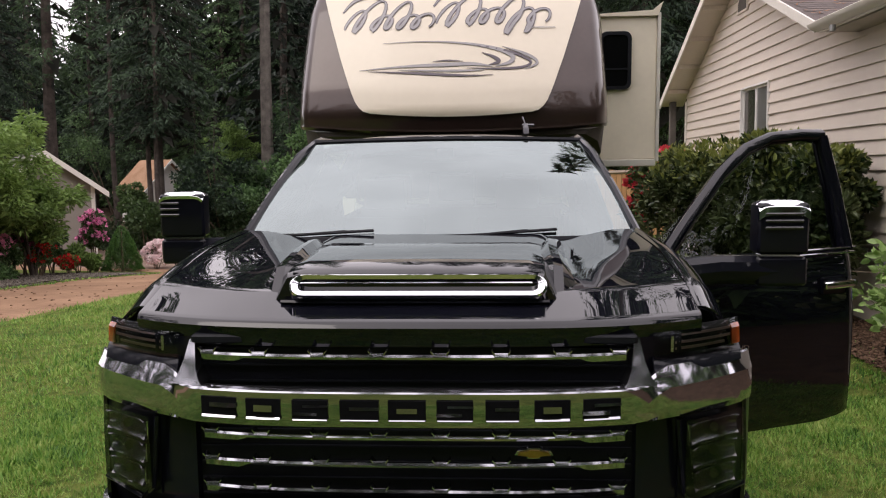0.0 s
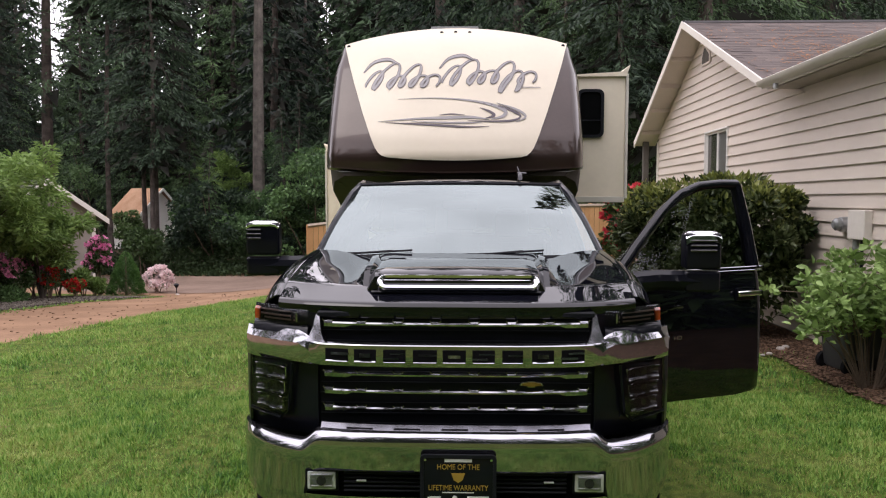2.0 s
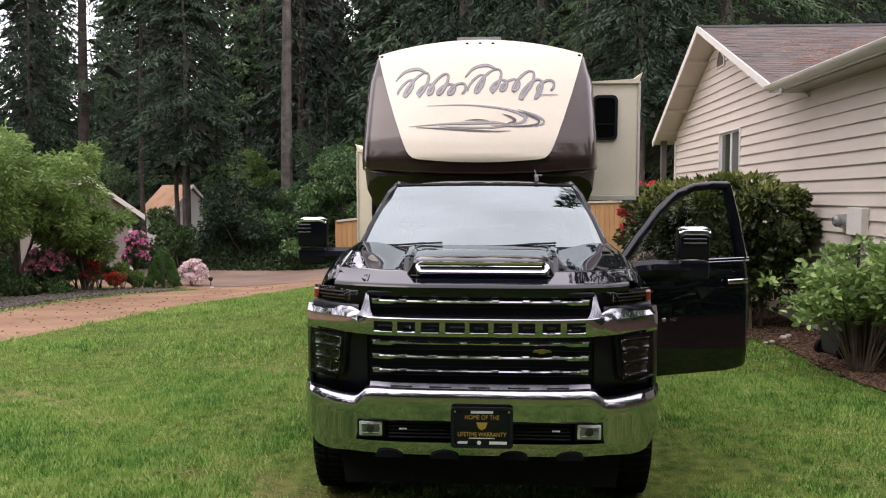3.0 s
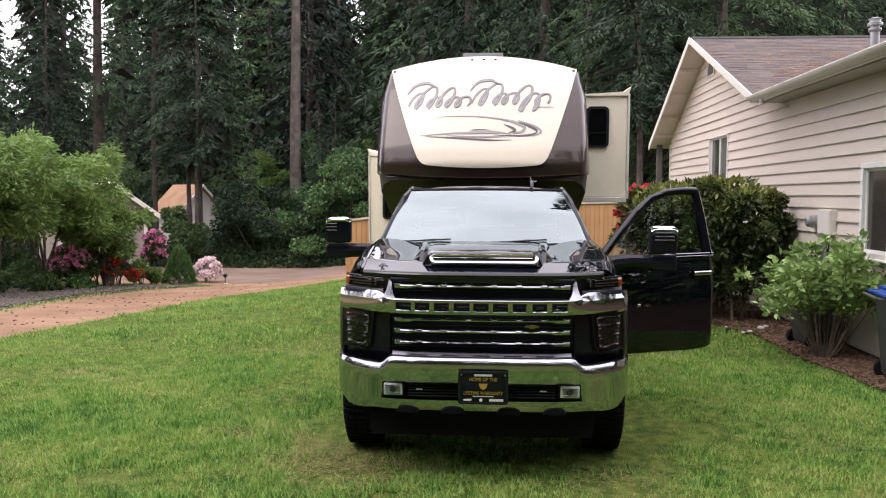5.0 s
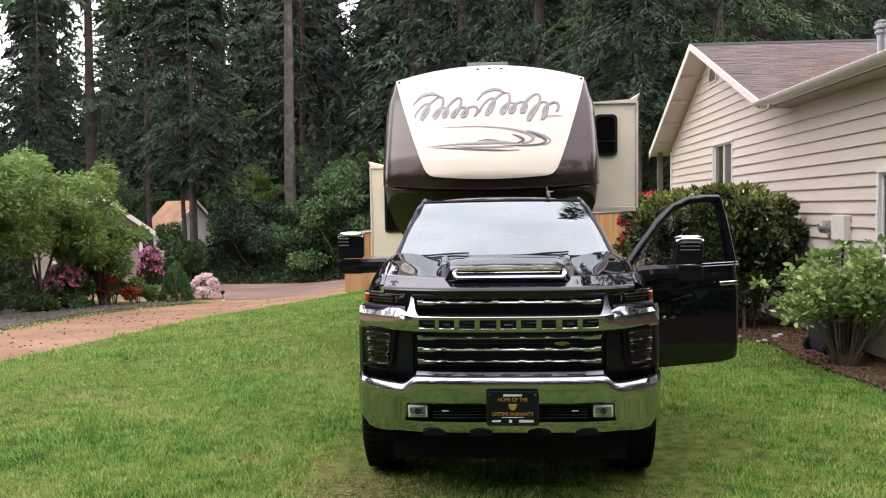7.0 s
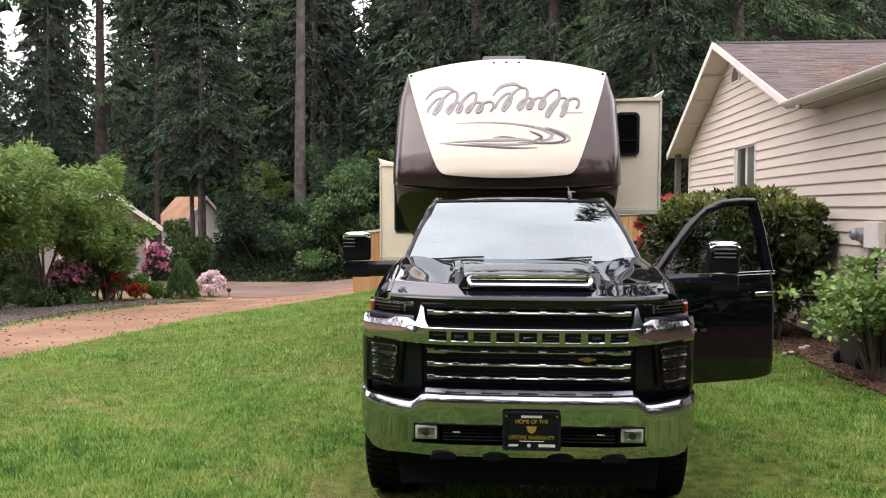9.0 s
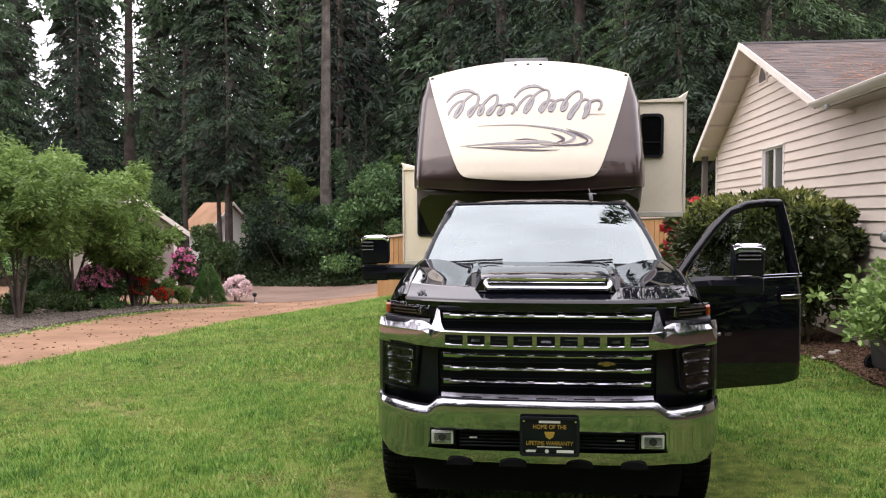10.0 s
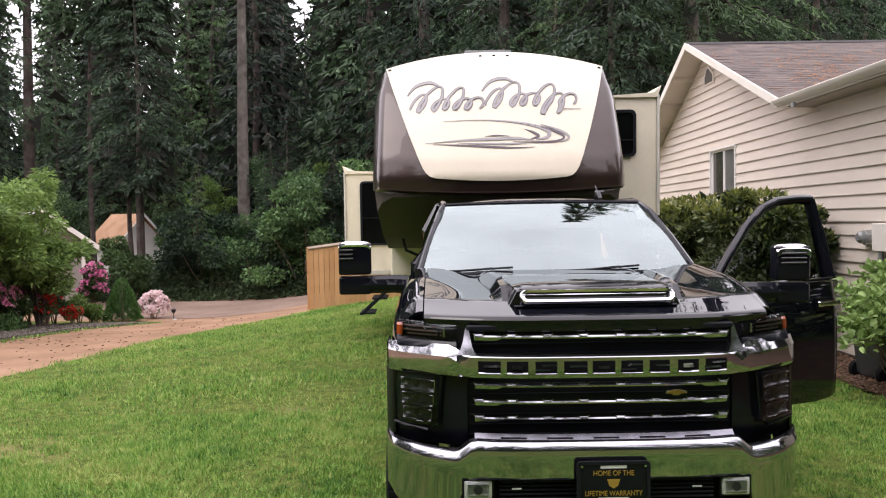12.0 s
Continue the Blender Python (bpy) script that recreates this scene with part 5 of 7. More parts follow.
def house_window(name, w, mull, edge):
    y0, y1, z0, z1 = w
    win = part(name, bmesh.new(), window_white, house, "white-framed sliding window")
    bm = bmesh.new()
    for a, b, c, d in ((y0 - edge, y1 + edge, z1, z1 + edge), (y0 - edge, y1 + edge, z0 - .07, z0), (y0 - edge, y0, z0, z1), (y1, y1 + edge, z0, z1)):
        add_box(bm, WX - .034, WX + .06, a, b, c, d, .004)
    bm.to_mesh(win.data)
    bm.free()
    part("sill", box(WX - .06, WX + .02, y0 - .09, y1 + .09, z0 - .095, z0 - .065, .006), trim_white, win)
    bm = bmesh.new()
    for a, b in ((y0, mull), (mull, y1)):
        for p, q, r, s in ((a, b, z1 - .035, z1), (a, b, z0, z0 + .035), (a, a + .035, z0 + .035, z1 - .035), (b - .035, b, z0 + .035, z1 - .035)):
            add_box(bm, WX + .012, WX + .05, p, q, r, s, .003)
    part("sash", bm, window_white, win)
    for a, b in ((y0, mull), (mull, y1)):
        # opaque panes, one mid-grey and one dark, in place of clear glass
        part("pane", box(WX + .032, WX + .036, a + .035, b - .035, z0 + .035, z1 - .035), grey_pane if a == y0 else dark_pane, win, "opaque grey pane over a pale blind" if a == y0 else "dim glass")
    part("blind", sheet(span(y0 + .02, mull - .05, 16), (z0, z1), lambda y, q: (WX + .085 + .015 * math.sin(y * 40), y, q), .003), curtain, win)
    part("blind", sheet(span(mull + .12, y1 - .02, 16), (z0, z1), lambda y, q: (WX + .085 + .015 * math.sin(y * 40), y, q), .003), curtain, win)


house_window("window", HWIN, 12.1, .035)
house_window("window", BWIN, 4.58, .07)
part("inner_partition", box(7.0, 7.05, WALL_N + .3, WALL_F - .3, 0, 3.0), room_dark, house)
part("inner_ceiling", box(WX + .2, 13.8, WALL_N + .2, WALL_F - .2, 3.0, 3.05), room_dark, house)

# roofs: gable with ridge across, lower roof with eave along the wall
RX0 = 4.28


def slab(name, pts, thick, material, label=""):
    bm = bmesh.new()
    a = [bm.verts.new(p) for p in pts]
    b = [bm.verts.new((p[0], p[1], p[2] - thick)) for p in pts]
    n = len(pts)
    bm.faces.new(a)
    bm.faces.new(b[::-1])
    for i in range(n):
        bm.faces.new((a[i], b[i], b[(i + 1) % n], a[(i + 1) % n]))
    return part(name, bm, material, house, label, smooth=False)


roof_n = slab("roof", [(RX0, EAVE_NEAR, EAVE_Z), (RX0, RIDGE_Y, RIDGE_Z), (14.4, RIDGE_Y, RIDGE_Z), (14.4, EAVE_NEAR, EAVE_Z)], .05, shingle_mat, "brown weathered shingle roof littered with fir needles")
slab("roof", [(RX0, RIDGE_Y, RIDGE_Z), (RX0, EAVE_FAR, RIDGE_Z - (EAVE_FAR - RIDGE_Y) * PITCH_FAR), (14.4, EAVE_FAR, RIDGE_Z - (EAVE_FAR - RIDGE_Y) * PITCH_FAR), (14.4, RIDGE_Y, RIDGE_Z)], .05, shingle_mat)
LOW = .30
roof_l = slab("roof", [(RX0, WALL_N - .4, EAVE_Z), (RX0, EAVE_NEAR + .05, EAVE_Z), (9.5, EAVE_NEAR + 4.2, EAVE_Z + 5.22 * LOW), (9.5, WALL_N - .4, EAVE_Z + 5.22 * LOW)], .05, shingle_mat)
slab("roof", [(9.5, WALL_N - .4, EAVE_Z + 5.22 * LOW), (9.5, EAVE_NEAR + 2, EAVE_Z + 5.22 * LOW), (14.4, EAVE_NEAR + 2, EAVE_Z), (14.4, WALL_N - .4, EAVE_Z)], .05, shingle_mat)
part("ridge_cap", prism([(RIDGE_Y - .16, RIDGE_Z - .045), (RIDGE_Y, RIDGE_Z + .03), (RIDGE_Y + .16, RIDGE_Z - .045), (RIDGE_Y, RIDGE_Z + .005)], RX0 - .02, 14.4, "x"), ridge_mat, house)


def board_along(name, a, b, wide, thick, material, label=""):
    a, b = Vector(a), Vector(b)
    bm = bmesh.new()
    q = []
    for p in (a, b):
        q.append([bm.verts.new((p.x - thick, p.y, p.z + .02)), bm.verts.new((p.x, p.y, p.z + .02)), bm.verts.new((p.x, p.y, p.z - wide)), bm.verts.new((p.x - thick, p.y, p.z - wide))])
    for i in range(4):
        bm.faces.new((q[0][i], q[0][(i + 1) % 4], q[1][(i + 1) % 4], q[1][i]))
    bm.faces.new(q[0][::-1])
    bm.faces.new(q[1])
    return part(name, bm, material, house, label, smooth=False)


board_along("rake_board", (RX0, EAVE_NEAR, EAVE_Z), (RX0, RIDGE_Y, RIDGE_Z), .112, .03, trim_white, "white rake board")
board_along("rake_board", (RX0, RIDGE_Y, RIDGE_Z), (RX0, EAVE_FAR, RIDGE_Z - (EAVE_FAR - RIDGE_Y) * PITCH_FAR), .135, .03, trim_white, "white rake board")
slab("soffit", [(RX0 + .02, EAVE_NEAR, EAVE_Z - .07), (RX0 + .02, RIDGE_Y, RIDGE_Z - .07), (WX + .04, RIDGE_Y, RIDGE_Z - .07), (WX + .04, EAVE_NEAR, EAVE_Z - .07)], .02, soffit_mat)
slab("soffit", [(RX0 + .02, RIDGE_Y, RIDGE_Z - .07), (RX0 + .02, EAVE_FAR, RIDGE_Z - (EAVE_FAR - RIDGE_Y) * PITCH_FAR - .07), (WX + .04, EAVE_FAR, RIDGE_Z - (EAVE_FAR - RIDGE_Y) * PITCH_FAR - .07), (WX + .04, RIDGE_Y, RIDGE_Z - .07)], .02, soffit_mat)
for k in range(1, 5):
    y = RIDGE_Y + k * .95
    zz = RIDGE_Z - (y - RIDGE_Y) * PITCH_FAR
    part("lookout", box(RX0 + .02, WX + .02, y - .02, y + .02, zz - .17, zz - .09), soffit_mat, house)
slab("soffit", [(RX0 + .1, WALL_N - .4, EAVE_Z - .10), (RX0 + .1, EAVE_NEAR - .05, EAVE_Z - .10), (WX + .04, EAVE_NEAR - .05, EAVE_Z - .10), (WX + .04, WALL_N - .4, EAVE_Z - .10)], .02, shaded_soffit)
part("fascia", box(RX0 + .02, RX0 + .05, WALL_N - .4, EAVE_NEAR - .02, EAVE_Z - .12, EAVE_Z - .01), trim_white, house)
part("gutter", prism([(RX0 - .10, EAVE_Z - .005), (RX0 - .115, EAVE_Z - .015), (RX0 - .105, EAVE_Z - .045), (RX0 - .06, EAVE_Z - .085), (RX0 + .01, EAVE_Z - .10), (RX0 + .01, EAVE_Z - .02), (RX0 - .0, EAVE_Z - .02), (RX0 - .0, EAVE_Z - .085), (RX0 - .055, EAVE_Z - .085), (RX0 - .095, EAVE_Z - .045)], WALL_N - .4, EAVE_NEAR + .02, "y"), trim_white, house, "white eave gutter")
part("gutter_outlet", tube([(RX0 - .05, 7.75, EAVE_Z - .12), (RX0 - .05, 7.75, EAVE_Z - .19)], .035, 10), metal_grey, house)
vent = part("gable_vent", prism([(12.55, 4.62), (13.15, 4.62), (13.15, 4.80), (12.98, 5.0), (12.85, 5.0), (12.55, 4.80)], WX - .03, WX + .01, "x"), siding, house, "small gable vent")
part("vent_opening", prism([(12.62, 4.66), (13.08, 4.66), (13.08, 4.79), (12.95, 4.95), (12.87, 4.95), (12.62, 4.79)], WX - .034, WX - .02, "x"), room_dark, vent)
flue = part("roof_flue", tube([(6.1, 8.17, 4.05), (6.1, 8.17, 4.72)], .07, 16), metal_grey, house, "galvanised flue pipe with cap")
part("flue_cap", tube([(6.1, 8.17, z) for z in (4.64, 4.67, 4.70, 4.705, 4.74, 4.745, 4.785, 4.80, 4.83, 4.85, 4.87)], [.075, .098, .098, .07, .07, .115, .115, .085, .085, .105, .05], 18), metal_grey, flue)
part("flue_flashing", tube([(6.1, 8.17, 4.14), (6.1, 8.17, 4.30)], [.2, .08], 16), metal_grey, flue)
part("corner_board", box(WX - .03, WX + .02, WALL_F - .09, WALL_F + .02, .05, 3.4), trim_white, house)

part("porch_post", box(4.44, 4.58, 17.13, 17.27, -.4, 3.42, .01), room_dark, house, "dark porch post under the far eave")

# electric meter
meter = thing("electric_meter", "grey electric meter box with glass dial on the siding", "electric meter", pose(WX - .012, 6.3, 1.66))
part("meter_box", box(-.10, .0, -.30, .12, -.17, .18, .008), trim_white, meter)
part("meter_plate", box(-.05, .0, .12, .44, -.10, .08, .006), trim_white, meter)
part("socket", tube([(-.02, .28, 0), (-.12, .28, 0)], [.095, .09], 20), metal_grey, meter)
part("dial", tube([(-.12, .28, 0), (-.17, .28, 0), (-.20, .28, 0)], [.08, .078, .05], 20), mat("meter_glass", (.20, .21, .21), .1, 0, vary=.2, coat=.6), meter)
part("conduit", tube([(-.05, .0, -.17), (-.05, .0, -1.55)], .035, 10), metal_grey, meter)
part("conduit", tube([(-.05, -.16, -.17), (-.05, -.16, -.6)], .02, 8), black_plastic, meter)


# shingle courses on the slopes that show
def courses(roof, x0, x1, fn, ys):
    bm = bmesh.new()
    for i in range(len(ys) - 1):
        x = x0 + rng.uniform(0, .3)
        while x < x1:
            w = rng.uniform(.22, .40)
            a, b = Vector(fn(x, ys[i])), Vector(fn(min(x + w - .006, x1), ys[i]))
            c, d = Vector(fn(min(x + w - .006, x1), ys[i + 1])), Vector(fn(x, ys[i + 1]))
            up = Vector((0, 0, rng.uniform(.006, .011)))
            lo, hi = Vector((0, 0, .003)), Vector((0, 0, .004))
            v = [bm.verts.new(p) for p in (a + up, b + up, c + hi, d + hi, a + lo, b + lo)]
            bm.faces.new(v[:4])
            bm.faces.new((v[4], v[5], v[1], v[0]))
            x += w
    ob = part("shingle_layer", bm, shingle_mat, roof, smooth=False)
    return tagged(ob, kind="stuff")


courses(roof_n, RX0, 12, lambda x, y: (x, y, EAVE_Z + (y - EAVE_NEAR) * PITCH), span(EAVE_NEAR, RIDGE_Y, 34))


bm = bmesh.new()
for i in range(24):
    xa, xb = RX0 + i * .145, RX0 + (i + 1) * .145
    y = 2.6
    while y < EAVE_NEAR + i * .145 * LOW / PITCH * 0.9:
        w = rng.uniform(.22, .40)
        h0, h1 = EAVE_Z + (xa - RX0) * LOW, EAVE_Z + (xb - RX0) * LOW
        u = rng.uniform(.006, .011)
        v = [bm.verts.new(p) for p in ((xa, y, h0 + u), (xa, y + w - .006, h0 + u), (xb, y + w - .006, h1 + .004), (xb, y, h1 + .004), (xa, y, h0 + .003), (xa, y + w - .006, h0 + .003))]
        bm.faces.new(v[:4])
        bm.faces.new((v[4], v[5], v[1], v[0]))
        y += w
tagged(part("shingle_layer", bm, shingle_mat, roof_l, smooth=False), kind="stuff")


# rusty needle litter lying on the near slope
r_ = np.random.default_rng(77)
n_ = 2600
x_ = np.concatenate([r_.normal(6.6, .9, n_ // 2), r_.uniform(RX0 + .1, 10, n_ - n_ // 2)])
y_ = np.concatenate([EAVE_NEAR + np.abs(r_.normal(1.6, .9, n_ // 2)), EAVE_NEAR + 4.3 * r_.uniform(0, 1, n_ - n_ // 2) ** 1.4])
ok_ = (y_ < RIDGE_Y - .3) & (x_ > RX0 + .05) & ((patchy(x_, y_, .45, 9) > .45) | (r_.uniform(size=n_) < .15))
x_, y_ = x_[ok_], y_[ok_]
P_ = np.stack([x_, y_, EAVE_Z + (y_ - EAVE_NEAR) * PITCH + .024], 1)
a_, L_ = r_.uniform(0, 2 * np.pi, len(x_)), r_.uniform(.03, .11, len(x_))
d_ = np.stack([np.cos(a_) * L_, np.sin(a_) * L_, np.sin(a_) * L_ * PITCH], 1)
w_ = np.stack([-np.sin(a_), np.cos(a_), np.cos(a_) * PITCH], 1) * .012
v_ = np.stack([P_ - d_ * .5 - w_, P_ - d_ * .5 + w_, P_ + d_ * .5 + np.array([0, 0, .012])], 1).reshape(-1, 3)
tagged(tri_mesh("needle_litter", v_, np.arange(len(v_)).reshape(-1, 3), needle_mat), "rusty fir needles and twigs lying on the shingles", "needle litter", kind="stuff")

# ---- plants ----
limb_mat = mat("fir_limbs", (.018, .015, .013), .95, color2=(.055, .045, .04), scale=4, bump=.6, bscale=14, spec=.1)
bark_pale = mat("pale_fir_bark", (.07, .062, .055), .95, color2=(.25, .222, .195), scale=3, bump=.8, bscale=14, spec=.1)
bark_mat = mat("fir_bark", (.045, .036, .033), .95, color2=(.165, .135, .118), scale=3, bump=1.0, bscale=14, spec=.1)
twig_mat = mat("grey_brown_twig", (.10, .075, .055), .9, color2=(.22, .17, .13), scale=6, bump=.5, bscale=40, spec=.1)
fir_leaf = leaf_mat("fir_needles", (.006, .015, .011), (.14, .225, .11), .6, .15, .35, 1.8)
cedar_leaf = leaf_mat("cedar_sprays", (.008, .021, .012), (.17, .28, .11), .6, .2, .4, 1.8)
wood_leaf = leaf_mat("woodland_leaves", (.019, .050, .020), (.28, .47, .17), .5, .3, .5, 1.6)
garden_leaf = leaf_mat("light_garden_leaves", (.048, .090, .021), (.255, .385, .108), .5, .4, 1.0)
hedge_leaf = leaf_mat("glossy_hedge_leaves", (.011, .025, .008), (.235, .285, .125), .25, .15, 1.6)
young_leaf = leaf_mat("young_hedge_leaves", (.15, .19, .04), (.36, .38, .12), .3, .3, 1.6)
bush_leaf = leaf_mat("soft_bush_leaves", (.042, .105, .022), (.37, .52, .18), .45, .3, 3.0)
rhodo_leaf = leaf_mat("rhododendron_leaves", (.016, .040, .012), (.095, .15, .05), .4, .2, 2.0)
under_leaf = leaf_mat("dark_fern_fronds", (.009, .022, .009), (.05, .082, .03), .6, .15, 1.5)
dwarf_leaf = leaf_mat("dwarf_spruce_needles", (.026, .085, .020), (.12, .24, .06), .6, .2, 4.0)
pink_bloom = leaf_mat("pink_blossom", (.58, .10, .31), (.88, .40, .60), .6, .35, 4.0)
pale_bloom = leaf_mat("pale_pink_blossom", (.72, .50, .52), (.90, .78, .78), .6, .35, 4.0)
red_bloom = leaf_mat("red_blossom", (.40, .015, .015), (.66, .05, .04), .6, .3, 4.0)

scarlet_bloom = leaf_mat("crimson_rhododendron_blossom", (.62, .03, .06), (.85, .12, .16), .6, .3, 4.0)

# near-black foliage for crown cores: inner shade is put into its colour
dark_core = leaf_mat("dark_crown_core", (.010, .010, .008), (.032, .032, .024), .9, .05, .5)


def unit(v):
    return v / np.maximum(np.linalg.norm(v, axis=-1, keepdims=True), 1e-6)


def leaves(name, pos, axis, length, width, material, parent=None, seed=1, fold=.18, ovate=False, spray=False):
    """Many leaves in one mesh, each a folded lozenge, an ovate blade or a plain tapering spray along its axis."""
    r = np.random.default_rng(seed)
    n = len(pos)
    axis = unit(axis)
    side = unit(np.cross(axis, r.normal(size=(n, 3))))
    up = np.cross(side, axis)
    L = np.broadcast_to(length, n)[:, None]
    W = np.broadcast_to(width, n)[:, None]
    a, tip = pos, pos + axis * L
    if spray:
        root = pos + axis * L * .12
        v = np.stack([root + side * W * .62, root - side * W * .62, tip], 1).reshape(-1, 3)
        return tri_mesh(name, v, np.arange(3 * n).reshape(-1, 3), material, parent)
    if ovate:
        tip = tip - up * W * fold * 1.2
        near, far = pos + axis * L * .28, pos + axis * L * .66
        ring = [a, near + side * W * .46 + up * W * fold, far + side * W * .40 + up * W * fold * .7, tip, far - side * W * .40 + up * W * fold * .7, near - side * W * .46 + up * W * fold]
        v = np.stack(ring, 1).reshape(-1, 3)
        i = np.arange(n)[:, None] * 6
        f = np.concatenate([i + np.array([q]) for q in ((0, 1, 2), (0, 2, 3), (0, 3, 4), (0, 4, 5))], 1).reshape(-1, 3)
        return tri_mesh(name, v, f, material, parent)
    mid = pos + axis * L * .45
    p, q = mid + side * W * .5 + up * W * fold, mid - side * W * .5 + up * W * fold
    v = np.stack([a, p, tip, q], 1).reshape(-1, 3)
    i = np.arange(n)[:, None] * 4
    f = np.concatenate([i + np.array([[0, 1, 2]]), i + np.array([[0, 2, 3]])], 1).reshape(-1, 3)
    return tri_mesh(name, v, f, material, parent)


def trunk_mesh(name, pts, radii, material, parent, n=9):
    return part(name, tube(pts, radii, n), material, parent)


def conifer(seed, tall, clear, spread, boughs, material, droop=.35, girth=.30, per=34, big=1.0, bark=None):
    """A tall fir: bare lower trunk, drooping boughs hung with sprays."""
    r = np.random.default_rng(seed)
    tree = thing("fir_tree", "tall dark fir with bare lower trunk and drooping boughs", "tree", group="woodland firs")
    bend = r.normal(size=2) * .12
    pts = [(bend[0] * math.sin(k), bend[1] * math.sin(k * 1.3), tall * k / 8 - (.6 if k == 0 else 0)) for k in range(9)]
    trunk = trunk_mesh("trunk", pts, [girth * (1.25 if k == 0 else 1 - .82 * k / 8) for k in range(9)], bark or bark_mat, tree)
    P, A, S = [], [], []
    bm = bmesh.new()
    for b in range(boughs):
        f = ((b + r.uniform(0, 1)) / boughs) ** 1.5
        z = clear + (tall - clear) * f
        a = b * 2.39996 + r.uniform(-.6, .6)
        full = spread * (1 - f ** 1.4) * r.uniform(.5, 1.15) + .5
        if f < .2:
            full *= .6 + 2.0 * f
        m = int(per * 2.0 * (.35 + .65 * full / spread))
        t = r.uniform(.10, 1, m) ** .8
        rise = r.uniform(-.12, .22)
        axis_, perp_ = np.array([math.cos(a), math.sin(a), 0]), np.array([-math.sin(a), math.cos(a), 0])
        wide = .34 * full * (1 - t) ** .6 + .10
        u = r.uniform(-1, 1, m)
        hang = np.abs(r.normal(size=m)) * .10 * (.5 + full * .2) + .25 * np.abs(u) * wide
        out = axis_ * (t * full)[:, None] + perp_ * (u * wide)[:, None]
        out[:, 2] = z + rise * t * full - droop * full * t ** 2 - hang
        P.append(out)
        d = axis_ * .55 + perp_ * (np.sign(u) * (.25 + .8 * np.abs(u)))[:, None] + r.normal(size=(m, 3)) * .32
        d[:, 2] -= .42 + .5 * droop
        A.append(d)
        S.append(r.uniform(.36, .86, m) * (.5 + .10 * full) * big)
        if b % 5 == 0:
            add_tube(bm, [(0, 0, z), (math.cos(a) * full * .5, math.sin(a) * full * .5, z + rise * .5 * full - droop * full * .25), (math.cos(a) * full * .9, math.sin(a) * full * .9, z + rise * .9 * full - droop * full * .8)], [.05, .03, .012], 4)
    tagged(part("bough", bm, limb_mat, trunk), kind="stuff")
    P, A, S = np.concatenate(P), np.concatenate(A), np.concatenate(S)
    leaves("crown", P, A, S, S * r.uniform(.17, .31, len(S)) * big ** .3, material, tree, seed, spray=True)
    # dark sprays near the trunk stand in for the crown's inner shade
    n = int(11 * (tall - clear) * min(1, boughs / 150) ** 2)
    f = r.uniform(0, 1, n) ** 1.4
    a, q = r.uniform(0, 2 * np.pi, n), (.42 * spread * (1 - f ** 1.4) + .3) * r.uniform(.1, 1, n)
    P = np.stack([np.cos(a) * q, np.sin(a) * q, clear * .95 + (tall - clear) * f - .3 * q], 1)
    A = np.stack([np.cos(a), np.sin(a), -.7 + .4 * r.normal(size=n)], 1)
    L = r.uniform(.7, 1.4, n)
    tagged(leaves("dead_wood", P, A, L, L * .42, dark_core, tree, seed + 50, spray=True), kind="stuff")
    return tree


firs = [conifer(11, 27, 5.5, 3.6, 180, fir_leaf, .35, .32, 72, .66), conifer(12, 30, 11.0, 3.2, 140, fir_leaf, .45, .34, 66, .66), conifer(13, 24, 2.5, 3.4, 180, fir_leaf, .30, .28, 72, .66),
        conifer(14, 28, 3.5, 4.2, 200, cedar_leaf, .50, .36, 72, .66), conifer(15, 20, 1.0, 3.4, 170, cedar_leaf, .40, .25, 72, .66), conifer(16, 27, 7.0, 3.8, 170, fir_leaf, .45, .17, 72, .66),
        conifer(17, 31, 14.0, 3.2, 110, fir_leaf, .45, .14, 40), conifer(18, 26, 2.5, 3.6, 110, fir_leaf, .35, .28, 14, 1.7), conifer(19, 23, .6, 3.8, 110, cedar_leaf, .40, .26, 15, 1.75),
        conifer(20, 27, 3.0, 3.7, 150, fir_leaf, .38, .28, 30, 1.05), conifer(21, 25, .8, 3.8, 150, cedar_leaf, .42, .26, 30, 1.05),
        conifer(22, 30, 3.0, 4.0, 250, cedar_leaf, .50, .24, 150, .36),
        conifer(23, 30, 8.5, 3.2, 58, fir_leaf, .40, .36, 60, .66), conifer(24, 31, 15.0, 2.6, 70, fir_leaf, .45, .33, 60, .66, bark_pale)]
used = [False] * len(firs)


def stand(k, x, y, turn, size=1.0, z=None):
    m = pose(x, y, (zg(x, y) if z is None else z), 0, 0, turn) @ Matrix.Diagonal((size, size, size, 1))
    if not used[k]:
        used[k] = True
        firs[k].matrix_basis = m
        return firs[k]
    t = copy_thing(firs[k], pose(x, y, (zg(x, y) if z is None else z), 0, 0, turn))
    t.scale = (size, size, size)
    return t


